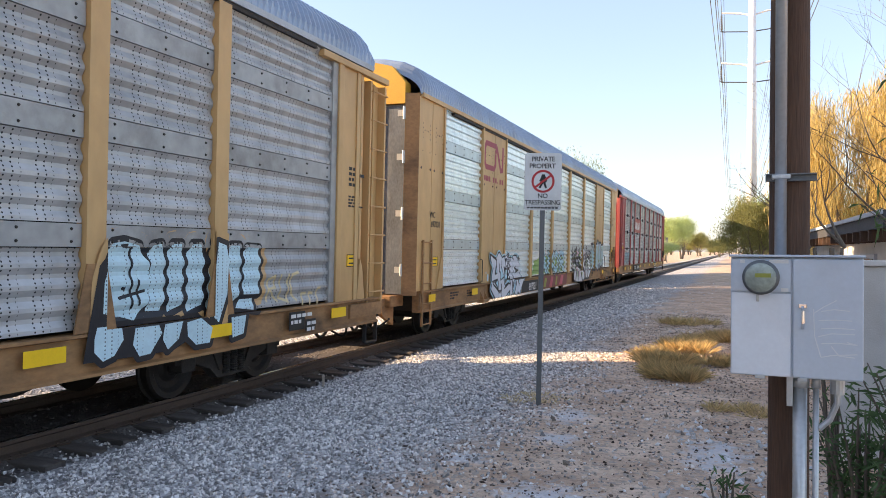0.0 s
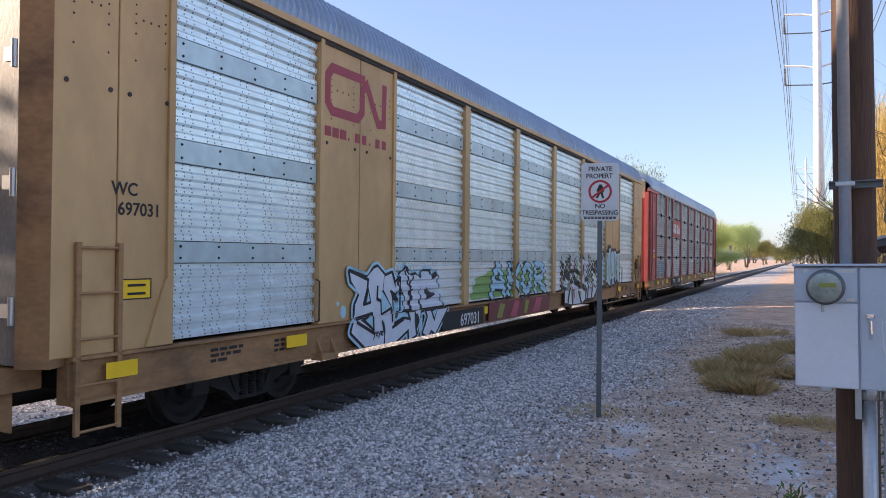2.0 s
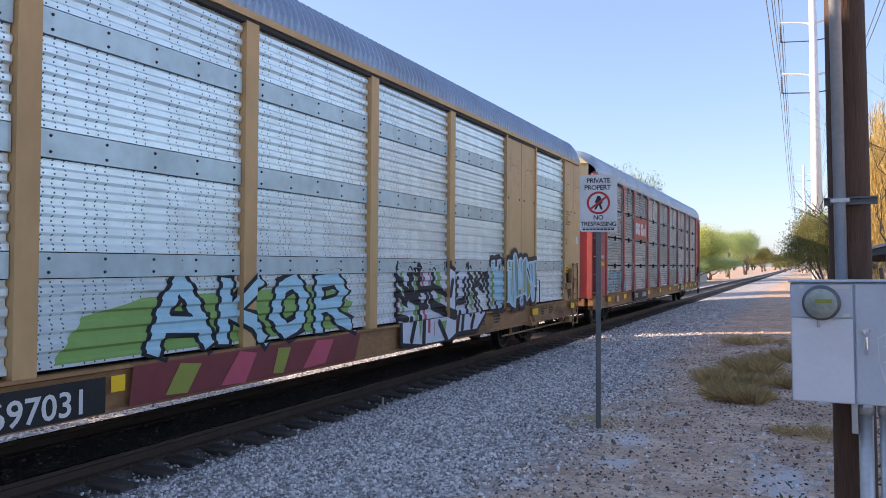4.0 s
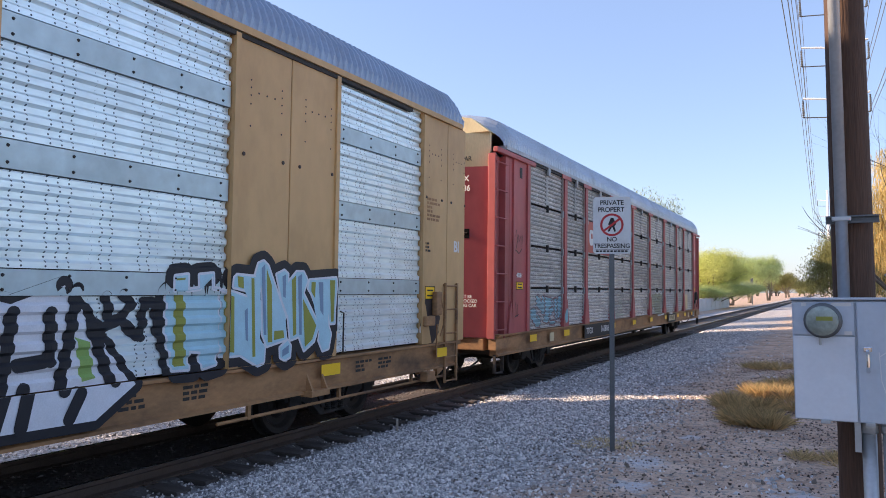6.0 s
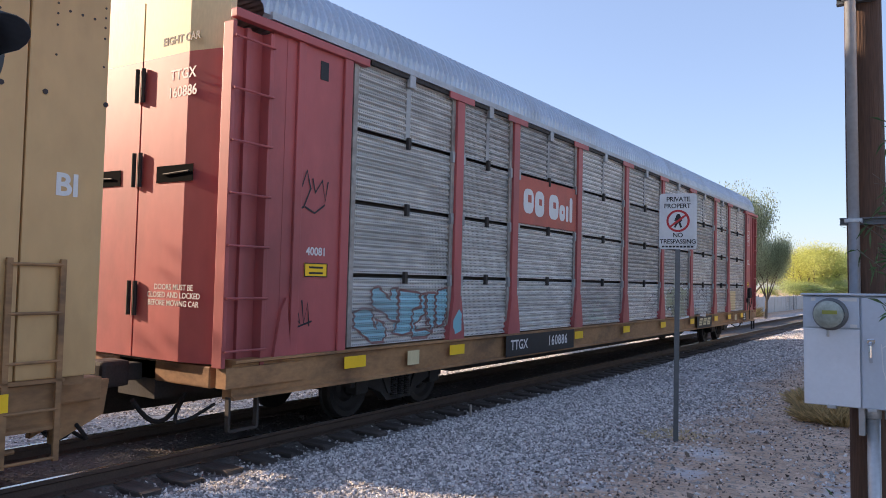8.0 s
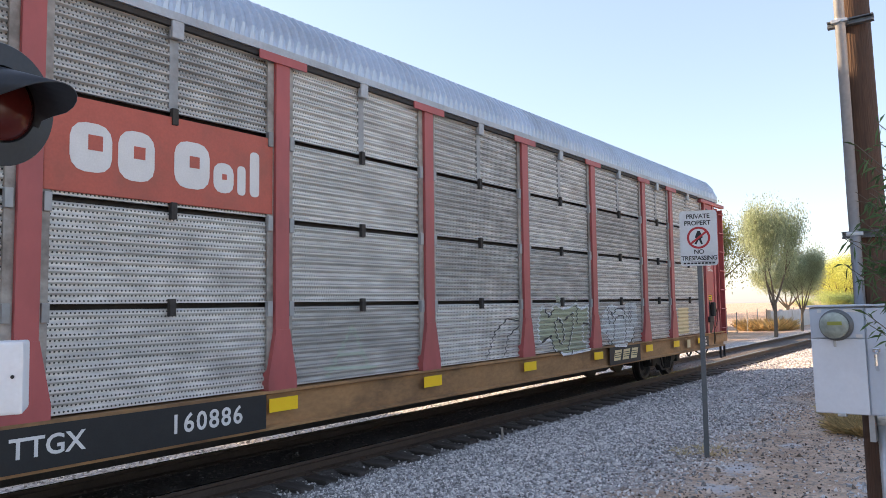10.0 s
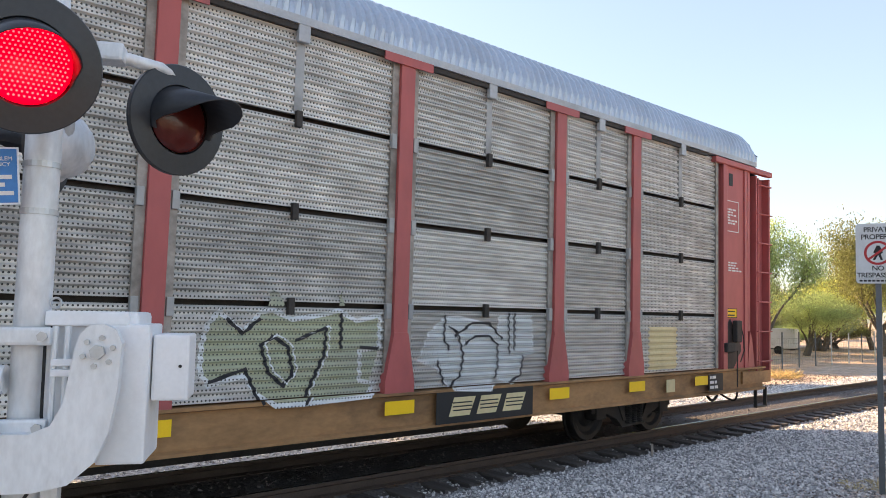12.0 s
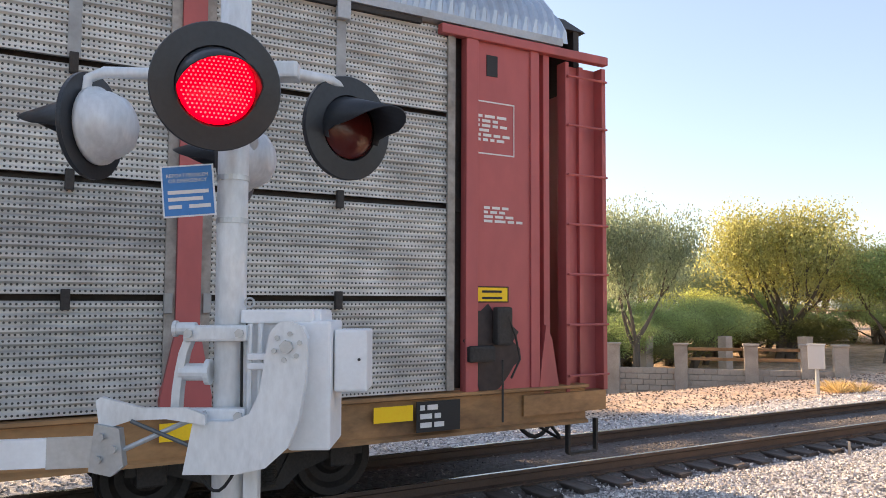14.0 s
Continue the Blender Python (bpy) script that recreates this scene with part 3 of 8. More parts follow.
def plate(car, x, y, z, w, h, name="placard"):
    bm = B()
    box(bm, x, x + 0.006, y - w / 2, y + w / 2, z - h / 2, z + h / 2)
    p = part(name, bm, M["yellow"], car, "yellow placard with a dark border")
    bm = B()
    t = 0.012
    for a in ((y - w / 2, y + w / 2, z + h / 2 - t, z + h / 2), (y - w / 2, y + w / 2, z - h / 2, z - h / 2 + t), (y - w / 2, y - w / 2 + t, z - h / 2 + t, z + h / 2 - t), (y + w / 2 - t, y + w / 2, z - h / 2 + t, z + h / 2 - t)):
        box(bm, x + 0.007, x + 0.01, *a)
    for k in (-0.22, 0.18):
        box(bm, x + 0.007, x + 0.01, y - w * 0.3, y + w * 0.3, z + k * h - 0.012, z + k * h + 0.012)
    part("border", bm, M["black"], p)


def ladder(car, y0, y1, z0, z1, rungs, material, deep=0.16, x=HALF, front=1):
    """A corner ladder: a channel of two flanges and a web, with round rungs."""
    bm = B()
    box(bm, x - deep, x - deep + 0.02, y0 + 0.05, y1 - 0.06, z0, z1)
    lad = part("ladder", bm, material, car)
    for p, q in ((y0, y0 + 0.05), (y1 - 0.06, y1)):
        bm = B()
        box(bm, x - deep, x, p, q, z0, z1, 0.008)
        part("stile", bm, material, lad)
    bm = B()
    box(bm, x - deep + 0.021, x - deep + 0.07, (y0 + y1) / 2 - 0.03, (y0 + y1) / 2 + 0.03, z0, z1)
    part("web_rib", bm, material, lad)
    for k in range(rungs):
        z = z0 + 0.18 + (z1 - z0 - 0.35) * k / (rungs - 1)
        bm = B()
        tube(bm, (x + 0.03, y0 + 0.01, z), (x + 0.03, y1 - 0.01, z), 0.014, seg=8)
        tube(bm, (x - 0.02, y0 + 0.02, z), (x + 0.03, y0 + 0.02, z), 0.012, seg=6)
        tube(bm, (x - 0.02, y1 - 0.02, z), (x + 0.03, y1 - 0.02, z), 0.012, seg=6)
        part("rung", bm, material, lad)


def low_ladder(car, y0, y1, z0, z1, rungs, material, x=HALF):
    bm = B()
    for y in (y0, y1):
        box(bm, x + 0.02, x + 0.05, y - 0.025, y + 0.025, z0, z1)
        box(bm, x - 0.05, x + 0.02, y - 0.02, y + 0.02, z1 - 0.06, z1 - 0.02)
    lad = part("side_ladder", bm, material, car)
    for k in range(rungs):
        z = z0 + 0.03 + (z1 - z0 - 0.08) * k / (rungs - 1)
        bm = B()
        tube(bm, (x + 0.04, y0, z), (x + 0.04, y1, z), 0.014, seg=8)
        part("rung", bm, material, lad)


def stirrup(car, y, material, x=HALF - 0.05):
    bm = B()
    for dy in (-0.2, 0.2):
        box(bm, x - 0.03, x + 0.03, y + dy - 0.015, y + dy + 0.015, 0.32, 0.68)
    box(bm, x - 0.03, x + 0.03, y - 0.2, y + 0.2, 0.3, 0.33)
    part("sill_step", bm, material, car)


def coupler(car, y, d):
    bm = B()
    box(bm, -0.1, 0.1, min(y, y + d * 0.75), max(y, y + d * 0.75), 0.75, 0.95, 0.02)
    box(bm, -0.19, 0.17, min(y + d * 0.6, y + d * 0.95), max(y + d * 0.6, y + d * 0.95), 0.7, 1.0, 0.05)
    part("coupler", bm, M["under"], car, "rusty black knuckle coupler")
    bm = B()
    pts = [(0.45, y + d * (0.05 + 0.7 * t), 0.72 - 0.42 * math.sin(math.pi * (0.1 + 0.8 * t))) for t in np.linspace(0, 1, 9)]
    path_tube(bm, pts, 0.028)
    part("air_hose", bm, M["rubber"], car, "black rubber air hose")
    bm = B()
    pts = [(1.1 - 0.5 * t, y + d * (0.15 + 0.3 * math.sin(3 * t)), 0.55 - 0.2 * math.sin(math.pi * t)) for t in np.linspace(0, 1, 9)]
    path_tube(bm, pts, 0.02)
    part("air_hose", bm, M["rubber"], car, "black rubber air hose")


def shell(car, half_len, roof_material, eave_material, deck=True):
    part("roof", roof_mesh(half_len, roof_material), None, car, "corrugated galvanised roof")
    bm = B()
    box(bm, HALF - 0.12, HALF + 0.045, -half_len + 0.1, half_len - 0.1, 4.9, 4.985)
    part("eave_rail", bm, eave_material, car)
    bm = B()
    box(bm, HALF - 0.1, HALF + 0.02, -half_len + 1.9, half_len - 1.9, 4.84, 4.895)
    part("eave_gap_strip", bm, M["under"], car)
    bm = B()
    box(bm, -HALF, -HALF + 0.05, -half_len + 0.3, half_len - 0.3, 1.0, 4.95)
    part("far_side", bm, M["band_dark"], car)
    # added black sheet: blocks the sun and gives the panel slots their shade
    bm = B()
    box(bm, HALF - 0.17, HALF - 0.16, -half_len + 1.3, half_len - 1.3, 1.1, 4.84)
    part("inner_liner", bm, M["under"], car, "added black sheet that keeps the panel slots dark")
    for z in (1.06, 3.0):
        bm = B()
        box(bm, -HALF + 0.06, HALF - 0.12, -half_len + 0.5, half_len - 0.5, z - 0.05, z)
        part("deck", bm, M["under"], car)


def sill(car, half_len, material, z0=0.65, z1=1.08, keel=0.33):
    bm = B()
    prism(bm, [(HALF - 0.16, z0), (HALF + 0.03, z0), (HALF + 0.03, z0 + 0.03), (HALF - 0.02, z0 + 0.05), (HALF - 0.02, z1 - 0.05), (HALF + 0.05, z1 - 0.03), (HALF + 0.05, z1), (HALF - 0.16, z1)], 1, -half_len + 0.2, half_len - 0.2)
    part("side_sill", bm, material, car)
    bm = B()
    # unseen far sill, made extra deep to block sun under the car
    box(bm, -HALF, -HALF + 0.16, -half_len + 0.2, half_len - 0.2, 0.1, z1)
    box(bm, -0.35, 0.35, -half_len + 0.1, half_len - 0.1, 0.55, 1.0)
    prism(bm, [(-8.2, 0.56), (8.2, 0.56), (7.2, keel), (-7.2, keel)], 0, -0.42, 0.42)
    box(bm, -0.95, -0.5, -2.2, 2.4, 0.3, 0.62)
    for y in np.arange(-half_len + 0.9, half_len - 0.5, 2.4):
        box(bm, -HALF + 0.17, HALF - 0.17, y - 0.08, y + 0.08, 0.62, 1.0)
    part("underframe", bm, M["under"], car)


def stripe(car, y, w=0.46, z=0.92, h=0.15, material=None):
    bm = B()
    box(bm, HALF + 0.056, HALF + 0.06, y - w / 2, y + w / 2, z - h / 2, z + h / 2)
    part("reflective_stripe", bm, material or M["yellow"], car, "yellow reflective stripe")


def bays(car, edges, ribs, sheet_material, band_material=None, bands=(), post_gap=0.13, inset=0.0, x=HALF - 0.06):
    cache = {}
    for a, b in edges:
        a, b = a + post_gap, b - post_gap
        for z0, h in ribs.rows:
            key = (round(b - a, 2), h)
            if key not in cache:
                cache[key] = finish(ribs.sheet(b - a, h), "panel", sheet_material)
            p = new("panel", cache[key])
            p.parent = car
            p.location = (x, a, z0)
        for z0, z1 in bands:
            bm = B()
            box(bm, x - 0.02, x + ribs.depth + 0.003, a, b, z0, z1)
            bd = part("panel_band", bm, band_material, car)
            bm = B()
            n = max(2, int((b - a) / 0.62))
            for k in range(n + 1):
                y = a + 0.12 + (b - a - 0.24) * k / n
                for zz in (z0 + 0.05, z1 - 0.05):
                    tube(bm, (x + ribs.depth, y, zz), (x + ribs.depth + 0.018, y, zz), 0.018, 0.009, seg=6)
            tagged(part("bolt_row", bm, M["under"], bd), kind="stuff")


def tee_posts(car, ys, material, width=0.2, flare=True):
    for y in ys:
        bm = B()
        box(bm, HALF - 0.1, HALF + 0.03, y - width / 2, y + width / 2, 1.75 if flare else 1.08, 4.86)
        if flare:
            prism(bm, [(y - width / 2, 1.75), (y + width / 2, 1.75), (y + width * 1.05, 1.2), (y + width * 1.05, 1.08), (y - width * 1.05, 1.08), (y - width * 1.05, 1.2)], 0, HALF - 0.1, HALF + 0.045)
            box(bm, HALF + 0.031, HALF + 0.05, y - 0.36, y + 0.36, 4.8, 4.9)
        part("post", bm, material, car)


def clips(car, pairs, zs, material, x=HALF):
    """Hinge clips that bridge the slots between the sheets."""
    for y in pairs:
        for z in zs:
            bm = B()
            box(bm, x - 0.06, x - 0.005, y - 0.035, y + 0.035, z - 0.1, z + 0.07, 0.008)
            part("hinge_clip", bm, material, car)


def rear_corner(car, L, d, paint, beam, lad_rungs=8, wide=1.95):
    """Door bay and corner ladder at one end; d is +1 for the rear, -1 for the front. L is the outer edge."""
    def Y(a):
        return d * (L - a)

    def span(a, b):
        return sorted((Y(a), Y(b)))
    bm = B()
    box(bm, HALF - 0.08, HALF - 0.01, *span(wide, 0.98), 1.05, 4.84)
    box(bm, HALF - 0.01, HALF + 0.03, *span(wide, wide - 0.15), 1.05, 4.84, 0.01)
    box(bm, HALF - 0.01, HALF + 0.015, *span(1.1, 0.98), 1.05, 4.84, 0.01)
    door = part("end_door_panel", bm, paint, car)
    if d < 0:
        bm = B()
        box(bm, HALF - 0.085, HALF - 0.025, *span(0.979, 0.601), 1.05, 4.8)
        part("door_return", bm, paint, door)
    bm = B()
    box(bm, HALF - 0.2, HALF - 0.1, *span(0.98, 0.85), 1.0, 4.84)
    box(bm, HALF - 0.1, HALF - 0.02, *span(0.9, 0.82), 1.0, 4.8)
    part("door_edge", bm, paint, door)
    ladder(car, *span(0.6, 0.0), 1.0, 4.75, lad_rungs, paint)
    bm = B()
    box(bm, HALF - 0.05, HALF + 0.05, *span(2.25, 0.0), 4.78, 4.88, 0.012)
    part("top_beam", bm, beam, car)
    bm = B()
    prism(bm, [(Y(1.0), 1.05), (Y(0.72), 1.05), (Y(0.82), 1.6), (Y(0.9), 1.75)], 0, HALF - 0.04, HALF + 0.02)
    part("gusset", bm, paint, car)
    bm = B()
    box(bm, HALF - 0.14, HALF + 0.02, *span(1.2, 0.05), 0.78, 1.0)
    part("end_sill", bm, M["tan_dark"], car)
    stirrup(car, Y(0.35), M["under"])


def hand_brake(car, y, material):
    bm = B()
    box(bm, HALF + 0.02, HALF + 0.12, y - 0.1, y + 0.1, 1.55, 1.95, 0.03)
    box(bm, HALF + 0.02, HALF + 0.1, y - 0.42, y - 0.1, 1.38, 1.55, 0.03)
    path_tube(bm, [(HALF + 0.1, y, 1.95), (HALF + 0.13, y + 0.12, 1.65), (HALF + 0.1, y + 0.2, 1.4), (HALF + 0.08, y + 0.1, 1.2)], 0.012)
    tube(bm, (HALF + 0.07, y, 1.4), (HALF + 0.07, y, 0.75), 0.012)
    part("hand_brake", bm, material, car, "dark greasy hand brake housing and chain")
    rnd = random.Random(int(y * 7))
    bm = B()
    n = 26
    vs = [bm.verts.new((0, y - 0.1 + (0.34 + rnd.uniform(-0.06, 0.06)) * math.cos(2 * math.pi * k / n), 1.5 + (0.42 + rnd.uniform(-0.09, 0.09)) * math.sin(2 * math.pi * k / n))) for k in range(n)]
    for v in vs:
        v.co.x = HALF + 0.004
    bm.faces.new(vs)
    part("grease_stain", bm, M["grime"], car, "black grease stain round the hand brake")


T_ZONES = zones(((-9.05, -7.0), (7.0, 9.05)), (-4.2, -1.4, 1.4, 4.2), HALF + 0.032, RIBS_TAN)


C_ZONES = zones((), (-8.97, -7.08, -4.25, -1.42, 1.42, 4.25, 7.08, 8.97), HALF + 0.052, RIBS_OLD)


# ---- first car: weathered grey sheets in tan framing, with white and pale blue bubble graffiti
def old_tan_car(y):
    car = thing("autorack_car", "tan autorack rail car with weathered grey sides and bubble graffiti", "rail car", pose(TRACK_X, y, 0, 0, LEAN, 0), "autorack train")
    L = 13.5
    shell(car, L - 0.5, M["roof"], M["eave"])
    sill(car, L, M["tan_dark"])
    e = [-11.6, -8.97, -7.08, -4.25, -1.42, 1.42, 4.25, 7.08, 8.97, 11.78]
    bays(car, list(zip(e, e[1:])), RIBS_OLD, M["galv_dark"], M["band_dark"], ((1.91, 2.13), (2.95, 3.19), (4.01, 4.24)))
    tee_posts(car, e[1:-1], M["tan"], 0.24, False)
    for p, q in ((-11.62, -11.45), (11.63, 11.8)):
        bm = B()
        box(bm, HALF - 0.07, HALF - 0.004, p, q, 1.08, 4.86, 0.006)
        part("edge_strip", bm, M["band_dark"], car, "grey steel edge strip")
    for p in e[1:-1]:
        bm = B()
        prism(bm, [(p - 0.12, 1.75), (p + 0.12, 1.75), (p + 0.26, 1.09), (p - 0.26, 1.09)], 0, HALF + 0.031, HALF + 0.05)
        part("post_foot", bm, M["tan_dark"], car)
    for d in (1, -1):
        rear_corner(car, L, d, M["tan"], M["tan"], 8, 1.72 if d > 0 else 1.95)
        truck(car, d * 9.95)
        coupler(car, d * (L - 0.6), d)
    bm = B()
    box(bm, -HALF + 0.1, HALF - 0.2, L - 0.75, L - 0.65, 1.0, 5.4)
    part("end_door", bm, M["tan"], car)
    for yy in (6.5, 8.95, 11.85):
        stripe(car, yy, 0.45)
    stencil_block(car, HALF - 0.008, 12.2, 3.2, 4, 0.05, M["black"], 3)
    stencil_block(car, HALF - 0.008, 12.2, 2.75, 4, 0.03, M["black"], 4)
    plate(car, HALF - 0.008, 12.35, 1.72, 0.34, 0.2)
    # pale bubble letters over the sheets and drops on the sill, in one thick black outline
    lobes = [[(7.34, 1.95), (7.49, 1.97), (7.69, 1.93), (7.84, 1.75), (7.91, 1.54), (7.83, 1.30), (7.63, 1.15), (7.46, 1.20), (7.38, 1.28), (7.37, 1.20), (7.15, 1.26), (7.16, 1.56), (7.24, 1.81)], [(7.08, 1.13), (7.39, 1.13), (7.42, 0.98), (7.30, 0.83), (7.16, 0.79), (7.05, 0.89), (7.05, 1.02)], [(7.58, 1.08), (7.92, 1.08), (7.97, 0.99), (7.80, 0.79), (7.64, 0.78), (7.55, 0.91)], [(8.01, 1.08), (8.30, 1.09), (8.23, 0.90), (8.06, 0.80), (7.98, 0.92)], [(8.36, 1.07), (8.60, 1.10), (8.81, 0.97), (8.76, 0.80), (8.52, 0.80), (8.38, 0.91)], [(7.84, 1.84), (7.90, 1.93), (8.02, 1.95), (8.09, 1.84), (8.10, 1.41), (8.04, 1.22), (7.82, 1.23), (7.92, 1.48)], [(8.14, 1.87), (8.20, 1.95), (8.34, 1.95), (8.39, 1.81), (8.38, 1.26), (8.15, 1.20)], [(8.45, 1.84), (8.53, 1.95), (8.67, 1.95), (8.74, 1.84), (8.73, 1.24), (8.46, 1.18)], [(8.80, 1.22), (8.85, 1.70), (8.89, 1.98), (9.04, 1.94), (9.09, 1.77), (9.07, 1.35), (8.92, 1.02), (8.82, 1.10)], [(9.14, 1.84), (9.23, 1.94), (9.41, 1.94), (9.46, 1.83), (9.45, 1.48), (9.40, 1.30), (9.23, 1.17), (9.16, 1.14)], [(9.52, 1.87), (9.56, 1.92), (9.82, 1.91), (9.86, 1.76), (9.84, 1.31), (9.50, 1.32)], [(9.34, 1.16), (9.46, 1.26), (9.72, 1.26), (9.72, 1.11)], [(9.16, 1.06), (9.46, 1.07), (9.41, 0.84), (9.19, 0.81)]]
    ring_of = lambda o: [o + [o[0], o[1]]]
    for o in lobes[:1] + lobes[5:11]:
        mural(ring_of(o), 0.3, M["tan"], car, C_ZONES, 0.002, "tan halo round the bubble graffiti", [], True)
    for o in lobes:
        mural(ring_of(o), 0.13, M["g_black"], car, C_ZONES, 0.006, "thick black outline of pale bubble graffiti", [], True)
    mural([], 0, M["g_black"], car, C_ZONES, 0.006, "black ground of the bubble graffiti", [[(6.92, 0.80), (7.08, 1.35), (7.10, 1.73), (7.31, 1.95), (7.40, 1.21), (8.13, 1.15), (8.91, 1.06), (8.15, 0.78), (7.34, 0.79)]])
    mural([], 0, M["g_bubble"], car, C_ZONES, 0.010, "pale blue bubble graffiti letters", lobes)
    mural([[(7.58, 1.90), (7.61, 1.28)], [(7.44, 1.39), (7.80, 1.45)], [(7.48, 1.49), (7.51, 1.48)], [(7.69, 1.56), (7.71, 1.31)], [(8.10, 1.81), (8.10, 1.44)], [(9.46, 1.83), (9.46, 1.49)]], 0.032, M["g_black"], car, C_ZONES, 0.0145, "black inner lines of the bubble graffiti", [], True)
    painted("graffiti", [[(10.04, 1.2), (10.07, 1.49), (10.21, 1.53), (10.22, 1.38), (10.07, 1.36), (10.28, 1.19)], [(10.36, 1.54), (10.33, 1.23), (10.53, 1.17), (10.55, 1.54)], [(10.79, 1.57), (10.63, 1.54), (10.6, 1.32), (10.76, 1.17)], [(10.91, 1.11), (10.92, 1.26), (11.03, 1.26)], [(11.11, 1.1), (11.12, 1.26), (11.22, 1.25)], [(11.32, 1.1), (11.33, 1.32), (11.4, 1.32)]], 0.04, M["cream"], car, RIBS_OLD, HALF - 0.06, 0.006, "rough cream tag")
    for k, (a, b, c, d) in enumerate([(10.46, 10.86, 0.76, 1.02), (10.88, 11.16, 0.73, 0.89)]):
        bm = B()
        box(bm, HALF + 0.052, HALF + 0.056, a, b, max(c, 0.7), min(d, 1.04))
        part("info_panel", bm, M["black"], car, "black stencil panel with white lines")
        stencil_block(car, HALF + 0.058, a + 0.04, min(d, 1.04) - 0.06, 2, 0.05, M["white"], 30 + k)
    return car


# ---- second car: bright sheets between tan panels
def bright_tan_car(y):
    car = thing("autorack_car", "tan autorack rail car with bright galvanised sides and several graffiti pieces", "rail car", pose(TRACK_X, y, 0, 0, LEAN, 0), "autorack train")
    L, X0 = 12.97, HALF
    shell(car, L, M["roof"], M["tan"])
    sill(car, L, M["tan_dark"], keel=0.46)
    bays(car, [(-11.7, -8.95), (-7.1, -4.2), (-4.2, -1.4), (-1.4, 1.4), (1.4, 4.2), (4.2, 7.1), (8.95, 11.55)], RIBS_TAN, M["galv_light"], M["galv_band"], ((1.91, 2.13), (2.95, 3.19), (4.01, 4.24)), 0.12)
    tee_posts(car, (-4.2, -1.4, 1.4, 4.2), M["tan"], 0.22, False)
    for a, b in ((-12.97, -11.6), (-9.05, -7.0), (7.0, 9.05), (11.45, 13.08)):
        m_ = (a + b) / 2 + (0.1 if b > 12 else 0.0)
        for p, q in ((a, m_ - 0.008), (m_ + 0.008, b)):
            bm = B()
            box(bm, HALF - 0.09, HALF, p, q, 1.08, 4.9, 0.012)
            part("solid_panel", bm, M["tan"], car, "tan painted steel panel")
        for p, s in ((a, 1), (b, -1)):
            if abs(p) < 12.9:
                bm = B()
                prism(bm, [(p, 1.09), (p + s * 0.34, 1.09), (p + s * 0.1, 1.75), (p, 1.75)], 0, HALF + 0.001, HALF + 0.03)
                box(bm, HALF + 0.001, HALF + 0.03, min(p, p + s * 0.08), max(p, p + s * 0.08), 1.751, 4.88)
                part("panel_rib", bm, M["tan"], car)
        bm = B()
        w = (b - a) / 2
        for p in (a, m_):
            for fy in (0.28, 0.82):
                for z in (4.12, 4.22, 4.31, 4.4, 3.86):
                    tube(bm, (HALF, p + fy * w, z), (HALF + 0.004, p + fy * w, z), 0.011, seg=6)
                tube(bm, (HALF, p + (0.18 if fy < 0.5 else 0.86) * w, 3.52), (HALF + 0.012, p + (0.18 if fy < 0.5 else 0.86) * w, 3.52), 0.024, seg=6)
            for fy in (0.41, 0.55, 0.69):
                tube(bm, (HALF, p + fy * w, 4.27), (HALF + 0.004, p + fy * w, 4.27), 0.013, seg=6)
        tagged(part("bolt_head", bm, M["grime"], car), kind="stuff")
    # ends: folded doors with a dark seal and cream leaf
    for d in (1, -1):
        Y = lambda v: d * v
        bm = B()
        prism(bm, [(HALF, Y(L)), (HALF - 0.25, Y(L + 0.14)), (HALF - 0.25, Y(L - 0.3)), (HALF - 0.1, Y(L - 0.3))], 2, 1.0, 4.95)
        part("corner_post", bm, M["tan_dark"], car)
        bm = B()
        box(bm, HALF - 0.84, HALF - 0.26, *sorted((Y(L + 0.1), Y(L - 0.1))), 1.02, 4.73)
        part("door_seal", bm, M["seal"], car, "dark grey weathered door seal with pale scratches")
        bm = B()
        box(bm, -HALF + 0.1, HALF - 0.85, *sorted((Y(L + 0.16), Y(L - 0.1))), 1.02, 4.73, 0.01)
        leaf = part("end_door", bm, M["cream"], car, "cream painted end door")
        bm = B()
        pts = [(HALF - 0.25, 4.74), (HALF - 0.25, 5.15), (1.0, 5.48), (0.5, 5.6), (-0.5, 5.6), (-1.0, 5.48), (-HALF + 0.1, 5.2), (-HALF + 0.1, 4.74)]
        prism(bm, pts, 1, *sorted((Y(L + 0.16), Y(L - 0.1))))
        part("end_hood", bm, M["ochre"], car, "ochre painted end hood")
        for z in (1.5, 2.6, 3.7, 4.55):
            bm = B()
            tube(bm, (HALF - 0.25, Y(L + 0.18), z - 0.12), (HALF - 0.25, Y(L + 0.18), z + 0.12), 0.025, seg=8)
            box(bm, HALF - 0.39, HALF - 0.26, *sorted((Y(L + 0.15), Y(L + 0.18))), z - 0.06, z + 0.06)
            part("hinge", bm, M["steel"], leaf, "galvanised hinge")
        bm = B()
        box(bm, -1.2, 1.2, *sorted((Y(L + 0.4), Y(L - 0.2))), 0.78, 1.0, 0.02)
        prism(bm, [(Y(L), 0.4), (Y(L + 0.5), 0.62), (Y(L + 0.55), 0.95), (Y(L), 0.95)], 0, 0.62, 0.7)
        prism(bm, [(Y(L), 0.4), (Y(L + 0.5), 0.62), (Y(L + 0.55), 0.95), (Y(L), 0.95)], 0, 1.0, 1.08)
        part("end_platform", bm, M["tan_dark"], car, "rusty tan end platform with brackets")
        low_ladder(car, *sorted((Y(L - 0.25), Y(L - 0.7))), 0.38, 2.1, 5, M["tan_dark"])
        truck(car, d * 9.75)
        coupler(car, d * (L + 0.1), d * 0.8)
